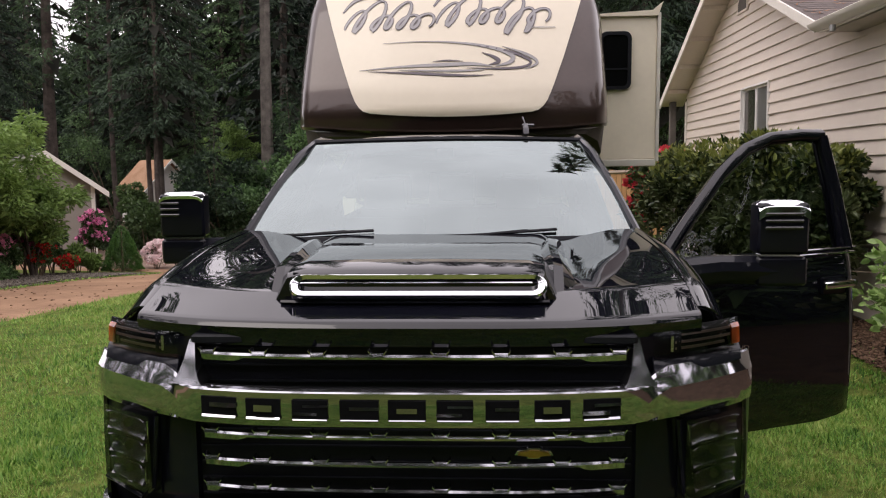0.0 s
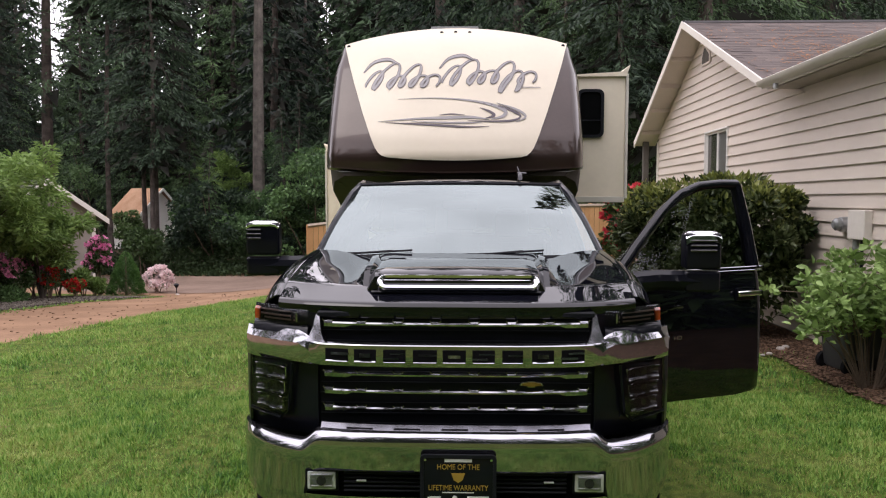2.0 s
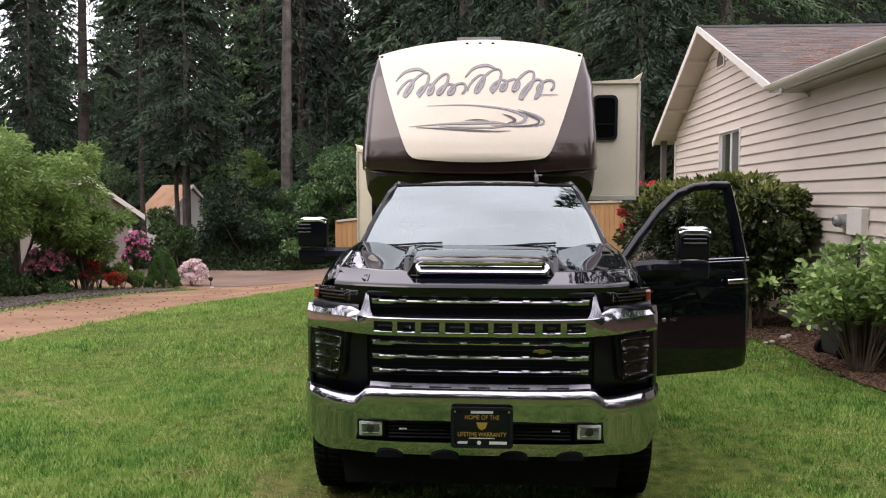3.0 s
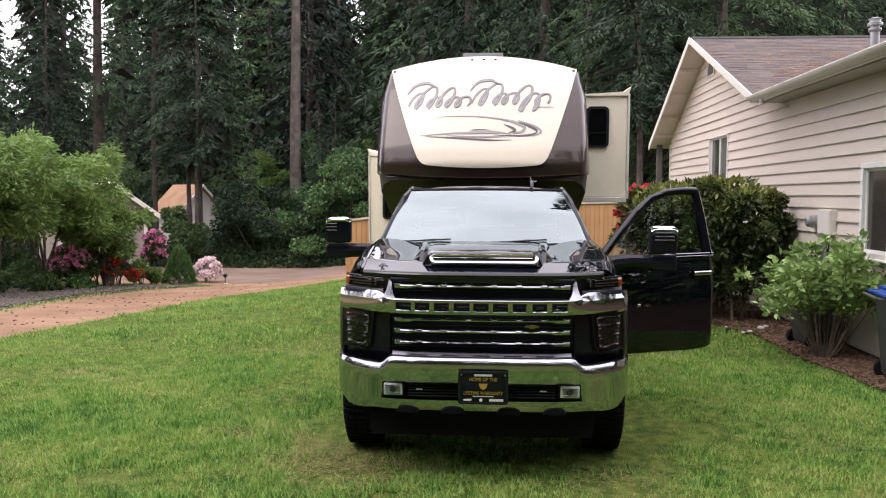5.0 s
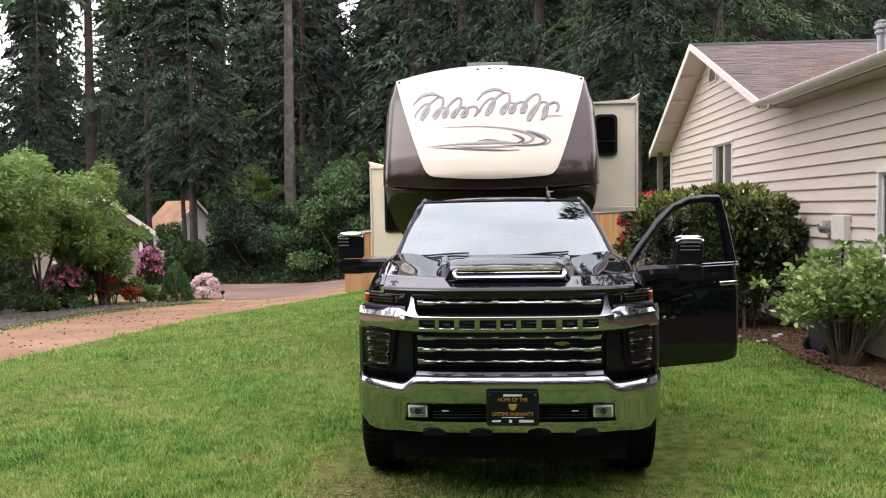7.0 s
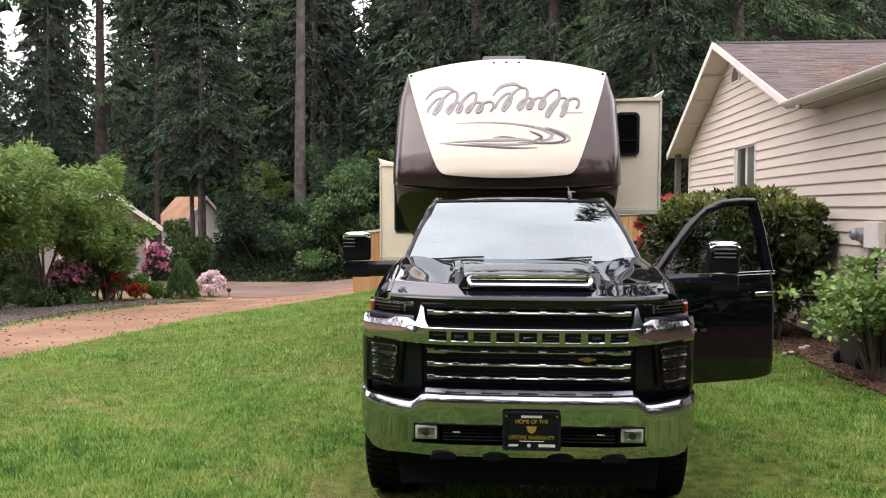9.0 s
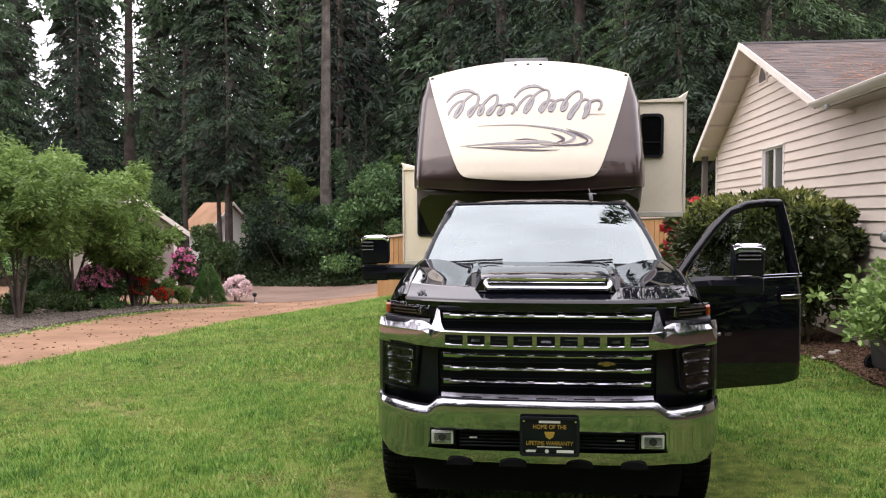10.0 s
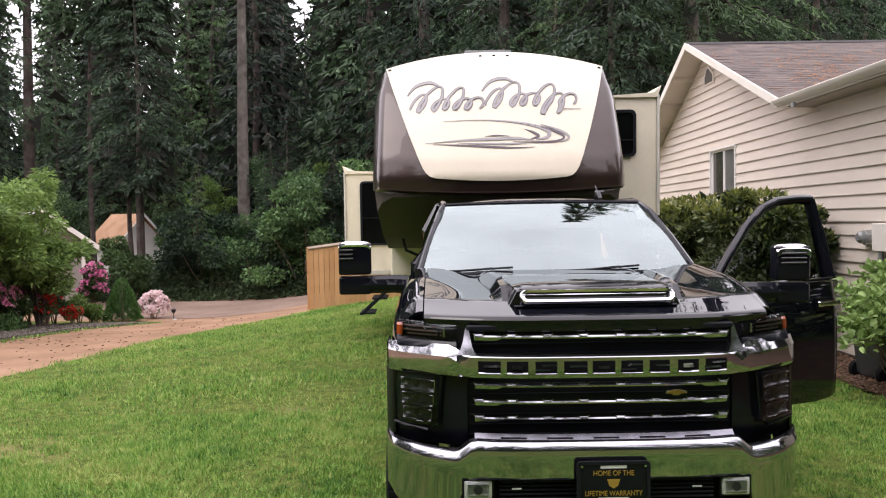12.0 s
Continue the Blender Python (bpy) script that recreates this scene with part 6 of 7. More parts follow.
# firs whose trunks stand out
for k, x, y, s in ((6, -23.3, 36.2, 1.0), (5, -22.0, 34.0, .62), (12, -21.5, 38.2, .95), (5, -14.9, 35.1, .76), (6, -18.85, 39.4, 1.0), (6, -15.86, 36.6, .9), (6, -15.42, 36.7, 1.0), (13, -11.5, 41.8, 1.12), (0, -27.2, 35.0, .9), (0, -30.5, 40, 1), (1, 5.9, 43, 1.1), (1, 9.4, 42.3, .9), (11, 7.7, 24.2, 1.22), (3, 2.2, 33, .98), (5, 4.85, 22.6, .72), (11, 3.5, 25.5, .52), (11, 9.6, 28, .8), (11, 12.5, 25, .75), (3, -1.5, 40, 1.15), (4, 12.5, 33, .9), (3, 17, 36, 1.0), (0, 21, 38, 1.0), (2, 14.5, 45, 1), (2, 9.0, 36, .8), (3, 7.2, 30, .7), (2, 11.5, 50, 1), (8, 10.2, 60, 1.3), (8, 8.2, 52, 1.1), (4, 6.2, 27.5, .5), (2, -23.6, 63, 1.1), (4, -18.5, 62, 1.3), (2, -28, 62, 1.1), (4, -25.5, 58.5, .9), (4, -21, 57, .75), (4, -11.6, 33.2, .30), (4, -8.0, 32.0, .36), (4, -5.2, 31.4, .30), (4, -7.9, 35, .42), (4, -3.0, 32.4, .40), (4, -13.6, 36.5, .34)):
    stand(k, x, y, random.uniform(0, 360), s)
# bright gaps in the wood: bearing, half width, rise of the treetops below
GAPS = ((-.503, .009, .145), (-.605, .010, .075), (-.386, .004, .19), (-.162, .003, .20))


def treetop(x, y, margin):
    """The height that leaves the gaps open."""
    return min([60] + [1.9 + rise * (y + 5.6) for at, half, rise in GAPS if abs(x / (y + 5.6) - at) < half + margin / (y + 5.6)])


# the wood behind them
for row, (dist, gap, jitter) in enumerate(((50, 5.6, 1.6), (58, 5.0, 2.0), (67, 4.6, 2.2), (76, 4.2, 2.0), (84, 3.8, 2.0), (92, 3.6, 2.0))):
    x = -.74 * (dist + 5) + row * .4
    while x < (20 if row < 3 else 14):
        k = random.choice((0, 9, 1, 9, 10, 9)) if row < 2 else random.choice((9, 10, 9))
        px, py, turn, size = x + random.uniform(-jitter, jitter), dist + random.uniform(-3, 3) - abs(x) * .12, random.uniform(0, 360), random.uniform(.8, 1.1) + .12 * max(0, row - 2)
        if row < 2 and -16 < x < 6:
            size *= 1.3
        size = min(size, (treetop(px, py, 1.6) * random.uniform(1, 1.5) + 1.3) / 26)
        if size < .7:
            k = 10
        if not (row < 2 and -29 < x < -15):
            stand(k, px, py, turn, size, -1.3)
        x += gap * random.uniform(.8, 1.25)
# the depth of the wood, seen only between the trunks
r_ = np.random.default_rng(31)
P_, A_, S_ = [], [], []
for row in range(3):
    x = -86 + row * 1.3
    while x < 62:
        y = 99 + row * 5 + r_.uniform(-2, 2) - abs(x) * .2
        tall, wide = r_.uniform(29, 37), r_.uniform(2.4, 3.6)
        if x < -.30 * (y + 5.6):
            tall = r_.uniform(11, 21)
        tall = min(tall, treetop(x, y, 1.2))
        n = int(22 * tall)
        h = r_.uniform(0, 1, n) ** .9
        a = r_.uniform(0, 2 * np.pi, n)
        q = wide * (1.05 - h) * r_.uniform(.3, 1, n)
        P_.append(np.stack([x + np.cos(a) * q, y + np.sin(a) * q, -1.5 + h * tall], 1))
        A_.append(np.stack([np.cos(a), np.sin(a), -.9 + .4 * r_.normal(size=n)], 1))
        S_.append(r_.uniform(1.2, 2.4, n))
        x += r_.uniform(2.2, 3.6)
P_, A_, S_ = np.concatenate(P_), np.concatenate(A_), np.concatenate(S_)
tagged(leaves("far_wood", P_, A_, S_, S_ * .48, fir_leaf, None, 31, spray=True), "deep dark fir wood closing the view", "woodland", kind="stuff")
# unseen firs round the camera, added to block low sky and darken reflections
for x, y, k, s in ((10.0, -1.6, 8, .66), (9.9, -4.6, 8, .6), (11.0, -8, 8, .7), (11.5, 1.2, 8, .7), (-17, -15, 7, .9), (-12.5, -17, 7, .9), (-8.5, -15.5, 7, .95), (-4.5, -17.5, 8, 1.2), (-1, -15.5, 7, 1.0), (3, -17, 7, .95), (6.5, -15, 7, .95), (10.5, -15.5, 8, 1.2), (14.5, -12, 7, .9), (-10, -22, 8, 1), (-2.5, -22, 7, 1), (5, -22, 8, 1), (22, -19, 7, .9), (-38, 18, 7, 1), (27, -8, 7, .8), (15, -3, 7, .8), (19, 1.5, 8, .9), (13, -9, 8, .8), (22, -4, 7, .9), (-23, 7.5, 7, .9), (-24.5, 3, 7, .9), (-22.5, -2, 7, .9), (-24, -7, 8, .9), (-22, -12, 7, 1.0), (-27, 5, 8, .9), (-28.5, 0, 7, 1), (-27.5, -9, 8, 1.2), (-31, -3, 7, 1)):
    stand(k, x, y, random.uniform(0, 360), s)
for row, (y, gap) in enumerate(((-27, 4.2),)):
    x = -44 + row * 2
    while x < 44:
        stand(random.choice((7, 8, 8)), x, y + random.uniform(-2, 2), random.uniform(0, 360), random.uniform(.85, 1.1))
        x += gap * random.uniform(.8, 1.2)
for k in range(9):
    stand(8 if k % 2 else 7, -36 + random.uniform(-2, 2), -20 + k * 4.6, random.uniform(0, 360), random.uniform(.85, 1.05))


def blob_points(r, n, centres, radii, shell=.55):
    """Points near the surface of several lumps."""
    k = r.integers(0, len(centres), n)
    d = unit(r.normal(size=(n, 3)))
    t = shell + (1 - shell) * r.uniform(0, 1, (n, 1)) ** .6
    return np.array(centres)[k] + d * np.array(radii)[k] * t, d


def broad_shrub(name, label, category, x, y, high, wide, count, size, material, seed, lumps=9, group="", stems=5, low=.25, flat=.75, kind="", lump=1.0):
    r = np.random.default_rng(seed)
    ob = thing(name, label, category, pose(x, y, zg(x, y)), group, kind)
    cs, rs = [], []
    for k in range(lumps):
        a, q = r.uniform(0, 2 * math.pi), math.sqrt(r.uniform(0, 1)) * wide * (.55 if lump == 1 else .8)
        h = low * high + (high * (1 - low)) * r.uniform(.25, .82) * (1 - .35 * (q / wide) ** 2)
        s = wide * r.uniform(.30, .48) * lump
        cs.append((math.cos(a) * q, math.sin(a) * q, h))
        rs.append((s, s, min(s * flat, high - h + .05) if high - h > .1 else s * .4))
    P, d = blob_points(r, count, cs, rs)
    P[:, 2] = np.maximum(P[:, 2], .06 * high)
    A = d * .7 + r.normal(size=P.shape) * .7 + np.array([0, 0, -.15])
    L = size * r.uniform(.6, 1.2, count)
    leaves("foliage", P, A, L, L * r.uniform(.4, .6, count), material, ob, seed)
    bm = bmesh.new()
    for k in range(stems):
        c = cs[k % len(cs)]
        add_tube(bm, [(r.normal() * .08 * wide, r.normal() * .08 * wide, -.1), (c[0] * .5, c[1] * .5, c[2] * .5), (c[0] * .95, c[1] * .95, c[2])], [.014 * high ** .5 + .006, .010 * high ** .5 + .004, .005], 5)
    part("stem", bm, twig_mat, ob)
    return ob, cs, rs


# leafy undergrowth beyond the driveway
for k, (x, y, h, w) in enumerate(((-11.2, 33, 5.6, 2.6), (-9.0, 32.6, 4.7, 2.6), (-6.6, 32.2, 6.6, 2.8), (-4.2, 31.6, 6.2, 2.6), (-1.8, 31.5, 6.0, 2.6), (1.0, 31, 5.2, 2.6),
                                 (-21.5, 33, 4.2, 2.6), (-26, 31, 4.6, 3), (-30, 27, 4.6, 3), (-7.8, 36, 7.5, 3), (-12.4, 37.5, 4.6, 3), (-3, 36, 7.5, 3), (-27, 41, 6, 3.2), (-24.5, 62, 10, 4), (-20.5, 63, 11, 4), (-28.5, 60, 10, 4), (-16.8, 60, 11, 4), (-9.8, 44, 9, 3.4), (-14.8, 47, 7.8, 2.0), (-7.6, 43, 8.6, 1.7), (-17.4, 55, 8.0, 2.4), (-20.6, 58.5, 8.5, 2.4))):
    broad_shrub("woodland_shrub", "tall leafy shrub at the edge of the fir wood", "shrub", x, y, h, w, 7600, .19, garden_leaf if k > 17 else wood_leaf if k % 3 else cedar_leaf, 40 + k, 26, "woodland shrubs", 5, .0, .55, "", .6)


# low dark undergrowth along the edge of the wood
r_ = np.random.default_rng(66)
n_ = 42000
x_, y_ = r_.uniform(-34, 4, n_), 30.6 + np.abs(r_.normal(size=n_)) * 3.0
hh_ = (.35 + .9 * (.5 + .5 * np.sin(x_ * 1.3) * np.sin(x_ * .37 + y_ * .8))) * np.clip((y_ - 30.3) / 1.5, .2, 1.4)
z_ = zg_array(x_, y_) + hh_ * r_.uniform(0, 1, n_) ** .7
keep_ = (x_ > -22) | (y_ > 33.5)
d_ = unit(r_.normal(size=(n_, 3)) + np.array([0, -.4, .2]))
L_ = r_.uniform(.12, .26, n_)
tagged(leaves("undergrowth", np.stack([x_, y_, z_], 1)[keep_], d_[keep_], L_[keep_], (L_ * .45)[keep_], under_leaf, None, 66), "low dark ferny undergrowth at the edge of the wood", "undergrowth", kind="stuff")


# small ornamental trees beside the driveway
def ornamental(x, y, tall, wide, seed, count):
    r = np.random.default_rng(seed)
    tree = thing("ornamental_tree", "small light-green ornamental tree with forked trunk", "tree", pose(x, y, zg(x, y)), "driveway trees")
    bm = bmesh.new()
    tips = []
    for k in range(5):
        a = 2 * math.pi * k / 5 + r.uniform(-.4, .4)
        q = wide * r.uniform(.45, .75)
        p = [(0, 0, -.15), (math.cos(a) * .15, math.sin(a) * .15, tall * .2), (math.cos(a) * q * .45, math.sin(a) * q * .45, tall * .42), (math.cos(a) * q, math.sin(a) * q, tall * r.uniform(.52, .86))]
        add_tube(bm, p, [.052, .042, .028, .007], 7)
        tips.append(p[3])
        for j in range(4):
            b = a + r.uniform(-.9, .9)
            s = Vector(p[2]).lerp(Vector(p[3]), r.uniform(0, .8))
            e = s + Vector((math.cos(b) * wide * .5, math.sin(b) * wide * .5, r.uniform(-.1, .5) * tall * .4))
            add_tube(bm, [s, s.lerp(e, .5) + Vector((0, 0, .12)), e], [.018, .012, .005], 5)
            tips.append(tuple(e))
    part("trunk", bm, bark_mat, tree)
    cs = [(t[0], t[1], t[2]) for t in tips] + [(r.normal() * wide * .38, r.normal() * wide * .38, tall * r.uniform(.44, .97)) for _ in range(42)]
    rs = [(wide * r.uniform(.16, .30),) * 2 + (tall * r.uniform(.05, .12),) for _ in cs]
    P, d = blob_points(r, count, cs, rs, .2)
    A = d * np.array([1.0, 1.0, .1]) + r.normal(size=P.shape) * .4 + np.array([0, 0, -.25])
    L = r.uniform(.12, .22, count)
    leaves("crown", P, A, L, L * r.uniform(.26, .40, count), garden_leaf, tree, seed)
    return tree


ornamental(-13.1, 17.7, 4.5, 1.95, 71, 27000)
ornamental(-12.3, 13.9, 3.9, 1.5, 72, 15000)
ornamental(-12.05, 19.3, 2.6, 1.3, 75, 9500)
ornamental(-17.6, 20.5, 5.3, 2.1, 73, 13000)
ornamental(-17.4, 17.0, 4.2, 1.7, 74, 8000)


def bloom(ob, cs, rs, n, petals, size, material, seed, top=-.1, name="blossom"):
    """Flower trusses sitting on the outside of a shrub."""
    r = np.random.default_rng(seed)
    P, d = blob_points(r, n * 4, cs, rs, .95)
    keep = d[:, 2] > top
    P, d = P[keep][:n], d[keep][:n]
    C = np.repeat(P, petals, 0)
    D = unit(np.repeat(d, petals, 0) + r.normal(size=C.shape) * .8)
    L = size * r.uniform(.6, 1.1, len(C))
    leaves(name, C + D * .02, D, L, L * .8, material, ob, seed)


for name, label, x, y, h, w, material, n, size, leafm, seed in (
        ("rhododendron", "tall rhododendron with magenta-pink blossom trusses", -11.4, 21.5, 1.95, .60, pink_bloom, 80, .13, rhodo_leaf, 81),
        ("rhododendron", "rhododendron with magenta-pink blossom under the small tree", -12.75, 18.4, 1.4, .95, pink_bloom, 120, .11, rhodo_leaf, 82),
        ("rhododendron", "rhododendron with deep pink blossom in the border", -12.6, 19.9, 1.35, .7, pink_bloom, 55, .13, rhodo_leaf, 83),
        ("azalea", "low azalea covered in scarlet flowers", -11.5, 20.1, .55, .42, red_bloom, 70, .08, garden_leaf, 84),
        ("azalea", "low azalea with scarlet flowers and dark leaves", -11.95, 19.4, .95, .5, red_bloom, 45, .08, rhodo_leaf, 85),
        ("azalea", "lumpy azalea covered in pale pink flowers", -10.05, 22.75, .98, .66, pale_bloom, 260, .10, rhodo_leaf, 86),
        ("rhododendron", "rhododendron with red flowers behind the hedge", 3.25, 12.6, 2.5, .8, scarlet_bloom, 70, .13, rhodo_leaf, 87)):
    ob, cs, rs = broad_shrub(name, label, "flowering shrub", x, y, h, w, 2600 if h > 1.2 else 1200, .12 if h > 1.2 else .06, leafm, seed, 14 if material is pale_bloom else 9, "", 5, .02 if material is pale_bloom else .2, .75, "", .55 if material is pale_bloom else 1.0)
    bloom(ob, cs, rs, n, 12, size, material, seed + 100, -.8 if material is pale_bloom else -.1)
for x, y, h, w, seed, m in ((-13.1, 17.6, .55, .8, 91, rhodo_leaf), (-14.6, 15.2, 1.3, 1.0, 92, rhodo_leaf), (-11.25, 20.75, .55, .4, 93, garden_leaf), (-11.0, 22.6, .9, .5, 94, wood_leaf), (-16.5, 15.5, 1.6, 1.4, 95, rhodo_leaf), (-12.95, 19.0, 1.15, .8, 101, rhodo_leaf), (-12.3, 20.6, 1.5, .7, 102, wood_leaf), (-15.2, 19.2, 1.2, 1.0, 103, rhodo_leaf), (-14.1, 18.6, .9, .8, 104, wood_leaf), (-13.3, 15.4, .55, .8, 106, rhodo_leaf), (-12.5, 16.6, .4, .6, 107, rhodo_leaf), (-12.2, 17.9, .4, .5, 108, wood_leaf), (-14.8, 14.2, 1.1, .9, 109, rhodo_leaf), (-11.6, 20.9, .9, .5, 105, garden_leaf), (-12.5, 20.6, 1.5, .7, 96, garden_leaf), (-13.6, 30.5, 2.3, 1.0, 97, rhodo_leaf), (-14.6, 32.5, 2.8, 1.1, 98, rhodo_leaf), (-15.55, 33.5, 3.8, .8, 110, rhodo_leaf), (-17, 27.5, 2.2, 1.4, 99, rhodo_leaf)):
    broad_shrub("garden_shrub", "dense dark-green shrub in the driveway border", "shrub", x, y, h, w, 3000, .11 if h < 2 else .16, m, seed, 9, "border shrubs", 4, .1)

# dwarf spruce: a dense cone
spruce = thing("dwarf_spruce", "dense cone-shaped dwarf spruce beside the driveway", "shrub", pose(-10.55, 21.45, zg(-10.55, 21.45)))
r_ = np.random.default_rng(60)
n_ = 12000
t_ = 1 - np.sqrt(r_.uniform(0, 1, n_))
a_ = r_.uniform(0, 2 * np.pi, n_)
w_ = .60 * (1 - t_) ** .66 * (.86 + .14 * np.sin(a_ * 7 + t_ * 19)) * r_.uniform(.86, 1.03, n_)
P_ = np.stack([np.cos(a_) * w_, np.sin(a_) * w_, .05 + 1.32 * t_], 1)
leaves("foliage", P_, np.stack([np.cos(a_), np.sin(a_), .6 + r_.normal(size=n_) * .3], 1), .055, .02, dwarf_leaf, spruce, 60)
part("stem", tube([(0, 0, -.1), (0, 0, 1.2)], [.05, .01], 6), twig_mat, spruce)

# hedge along the house wall
hedge = thing("hedge", "big rounded glossy-leaved hedge along the house wall", "hedge", pose(0, 0, 0))
r_ = np.random.default_rng(61)
cs_ = [(3.75 + .15 * math.sin(k * 1.7), 7.75 + k * .62, 1.50 + .10 * math.sin(k * 2.3)) for k in range(9)]
rs_ = [(.80 - .06 * (k % 3), .75, .86 + .06 * math.sin(k * 1.9)) for k in range(9)]
cs_ += [(3.7, 7.9, .75), (4.15, 7.85, .75), (3.5, 8.7, .75), (3.3, 9.7, .75), (3.95, 7.7, 1.6), (4.25, 7.9, 1.5), (3.55, 7.75, 1.3), (3.2, 9.8, 1.3), (3.1, 11.2, 1.3), (3.85, 7.6, 1.0), (4.2, 7.6, 1.05)]
rs_ += [(.5, .4, .55), (.42, .4, .55), (.5, .6, .6), (.5, .7, .6), (.5, .45, .62), (.42, .5, .65), (.5, .45, .65), (.5, .7, .75), (.5, .7, .75), (.46, .36, .40), (.36, .36, .40)]
for _ in range(46):
    k = r_.integers(0, 20)
    d = unit(r_.normal(size=3) + np.array([-.3, -.5, .35]))
    cs_.append(tuple(np.array(cs_[k]) + d * np.array(rs_[k]) * .92))
    rs_.append((.17, .17, .15))
P_, d_ = blob_points(r_, 30000, cs_, rs_, .72)
P_[:, 2] = np.where(P_[:, 2] > 2.2, 2.2 + (P_[:, 2] - 2.2) * .4, P_[:, 2])
keep_ = (P_[:, 0] < 4.68) & (P_[:, 2] > .18 + .35 * r_.uniform(size=len(P_)))
P_, d_ = P_[keep_], d_[keep_]
L_ = r_.uniform(.08, .145, len(P_))
A_ = d_ * .8 + r_.normal(size=P_.shape) * .6 + np.array([0, 0, .1])
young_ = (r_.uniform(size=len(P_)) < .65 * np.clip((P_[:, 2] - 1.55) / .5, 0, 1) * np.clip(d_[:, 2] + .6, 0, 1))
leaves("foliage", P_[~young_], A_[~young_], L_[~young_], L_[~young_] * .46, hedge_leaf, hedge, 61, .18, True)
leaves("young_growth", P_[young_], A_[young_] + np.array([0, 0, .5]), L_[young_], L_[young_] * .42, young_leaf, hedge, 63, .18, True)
bm = bmesh.new()
for k in range(18):
    x, y = 3.8 + .25 * math.sin(k * 2.1), 7.5 + k * .30
    add_tube(bm, [(x, y, -.1), (x + .1 * math.sin(k), y + .08, .6), (x + .3 * math.sin(k * 1.3), y + .1, 1.4)], [.03, .022, .012], 5)
part("stem", bm, twig_mat, hedge)

# leafy bush with bare stems in front of the meter
bush = thing("leafy_bush", "bright green leafy bush with bare brown stems in the bark bed", "bush", pose(4.10, 4.66, .05))
r_ = np.random.default_rng(62)
bm = bmesh.new()
tips_ = []
for k in range(38):
    a, q, h = r_.uniform(0, 2 * math.pi), .12 + .60 * r_.uniform(0, 1) ** .7, r_.uniform(.8, 1.42)
    h *= 1.05 - .28 * q
    lean = r_.uniform(.25, .5)
    p = [(math.cos(a) * .07, math.sin(a) * .07, -.03), (math.cos(a + .2) * (.10 + q * lean), math.sin(a + .2) * (.10 + q * lean) * .8, h * .5), (math.cos(a) * q, math.sin(a) * q * .8, h)]
    add_tube(bm, p, [.007, .0055, .003], 5)
    for j in range(9):
        tips_.append(tuple(Vector(p[1]).lerp(Vector(p[2]), .1 + .9 * j / 8)))
    for j in range(2):
        e = Vector(p[2]) + Vector((r_.normal() * .14, r_.normal() * .14, r_.uniform(-.25, .08)))
        add_tube(bm, [Vector(p[1]).lerp(Vector(p[2]), .6), e], [.004, .003], 4)
        tips_ += [tuple(e)] * 3
part("stem", bm, twig_mat, bush)
C_ = np.repeat(np.array(tips_), 9, 0)
d_ = unit(r_.normal(size=C_.shape) * np.array([1, 1, .5]) + np.array([0, 0, .15]))
P_ = C_ + d_ * r_.uniform(.0, .10, (len(C_), 1))
ok_ = P_[:, 2] > .50 + .32 * r_.uniform(size=len(P_))
L_ = r_.uniform(.055, .115, len(P_))
leaves("foliage", P_[ok_], d_[ok_], L_[ok_], (L_ * .60)[ok_], bush_leaf, bush, 62, .14, True)

# ---- fence, bins, outbuildings, small things ----
fence_wood = mat("new_cedar_boards", (.36, .19, .085), .75, color2=(.56, .33, .16), scale=1.2, bump=.2, bscale=30, obj=.5, spec=.2)
fence_cap = mat("weathered_fence_cap", (.26, .21, .16), .8, 0, vary=.15, scale=5)
fence = thing("fence", "new cedar board fence behind the trailer", "fence", pose(0, 0, 0))


def fence_run(x0, y0, x1, y1, tall):
    n = int(math.hypot(x1 - x0, y1 - y0) / .148)
    ang = math.atan2(y1 - y0, x1 - x0)
    me = None
    for k in range(n):
        f = (k + .5) / n
        x, y = x0 + (x1 - x0) * f, y0 + (y1 - y0) * f
        if me is None:
            b = part("board", box(-.07, .07, -.01, .01, -.15, tall, .004), fence_wood, fence, smooth=False)
            me = b.data
        else:
            b = new("board", me)
            b.parent = fence
        b.matrix_basis = pose(x, y, zg(x, y) + .03 * math.sin(k * 1.7) * .3, 0, 0, math.degrees(ang))
    m = 4
    for k in range(m + 1):
        f = k / m
        x, y = x0 + (x1 - x0) * f, y0 + (y1 - y0) * f
        p = part("post", box(-.05, .05, .015, .115, -.3, tall + .04, .008), fence_wood, fence)
        p.matrix_basis = pose(x, y, zg(x, y), 0, 0, math.degrees(ang))
    a, b = Vector((x0, y0, zg(x0, y0) + tall)), Vector((x1, y1, zg(x1, y1) + tall))
    part("cap_rail", tube([a, a.lerp(b, .5), b], .06, 4), fence_cap, fence)


fence_run(-4.55, 19.9, -.6, 20.6, 1.78)
fence_run(-.6, 20.6, 5.2, 21.4, 1.80)


bin_grey = mat("grey_bin_plastic", (.075, .08, .085), .5, 0, vary=.2, scale=4, bump=.08, bscale=120)
bin_blue = mat("blue_bin_lid", (.02, .07, .30), .4, 0, vary=.15, scale=4)


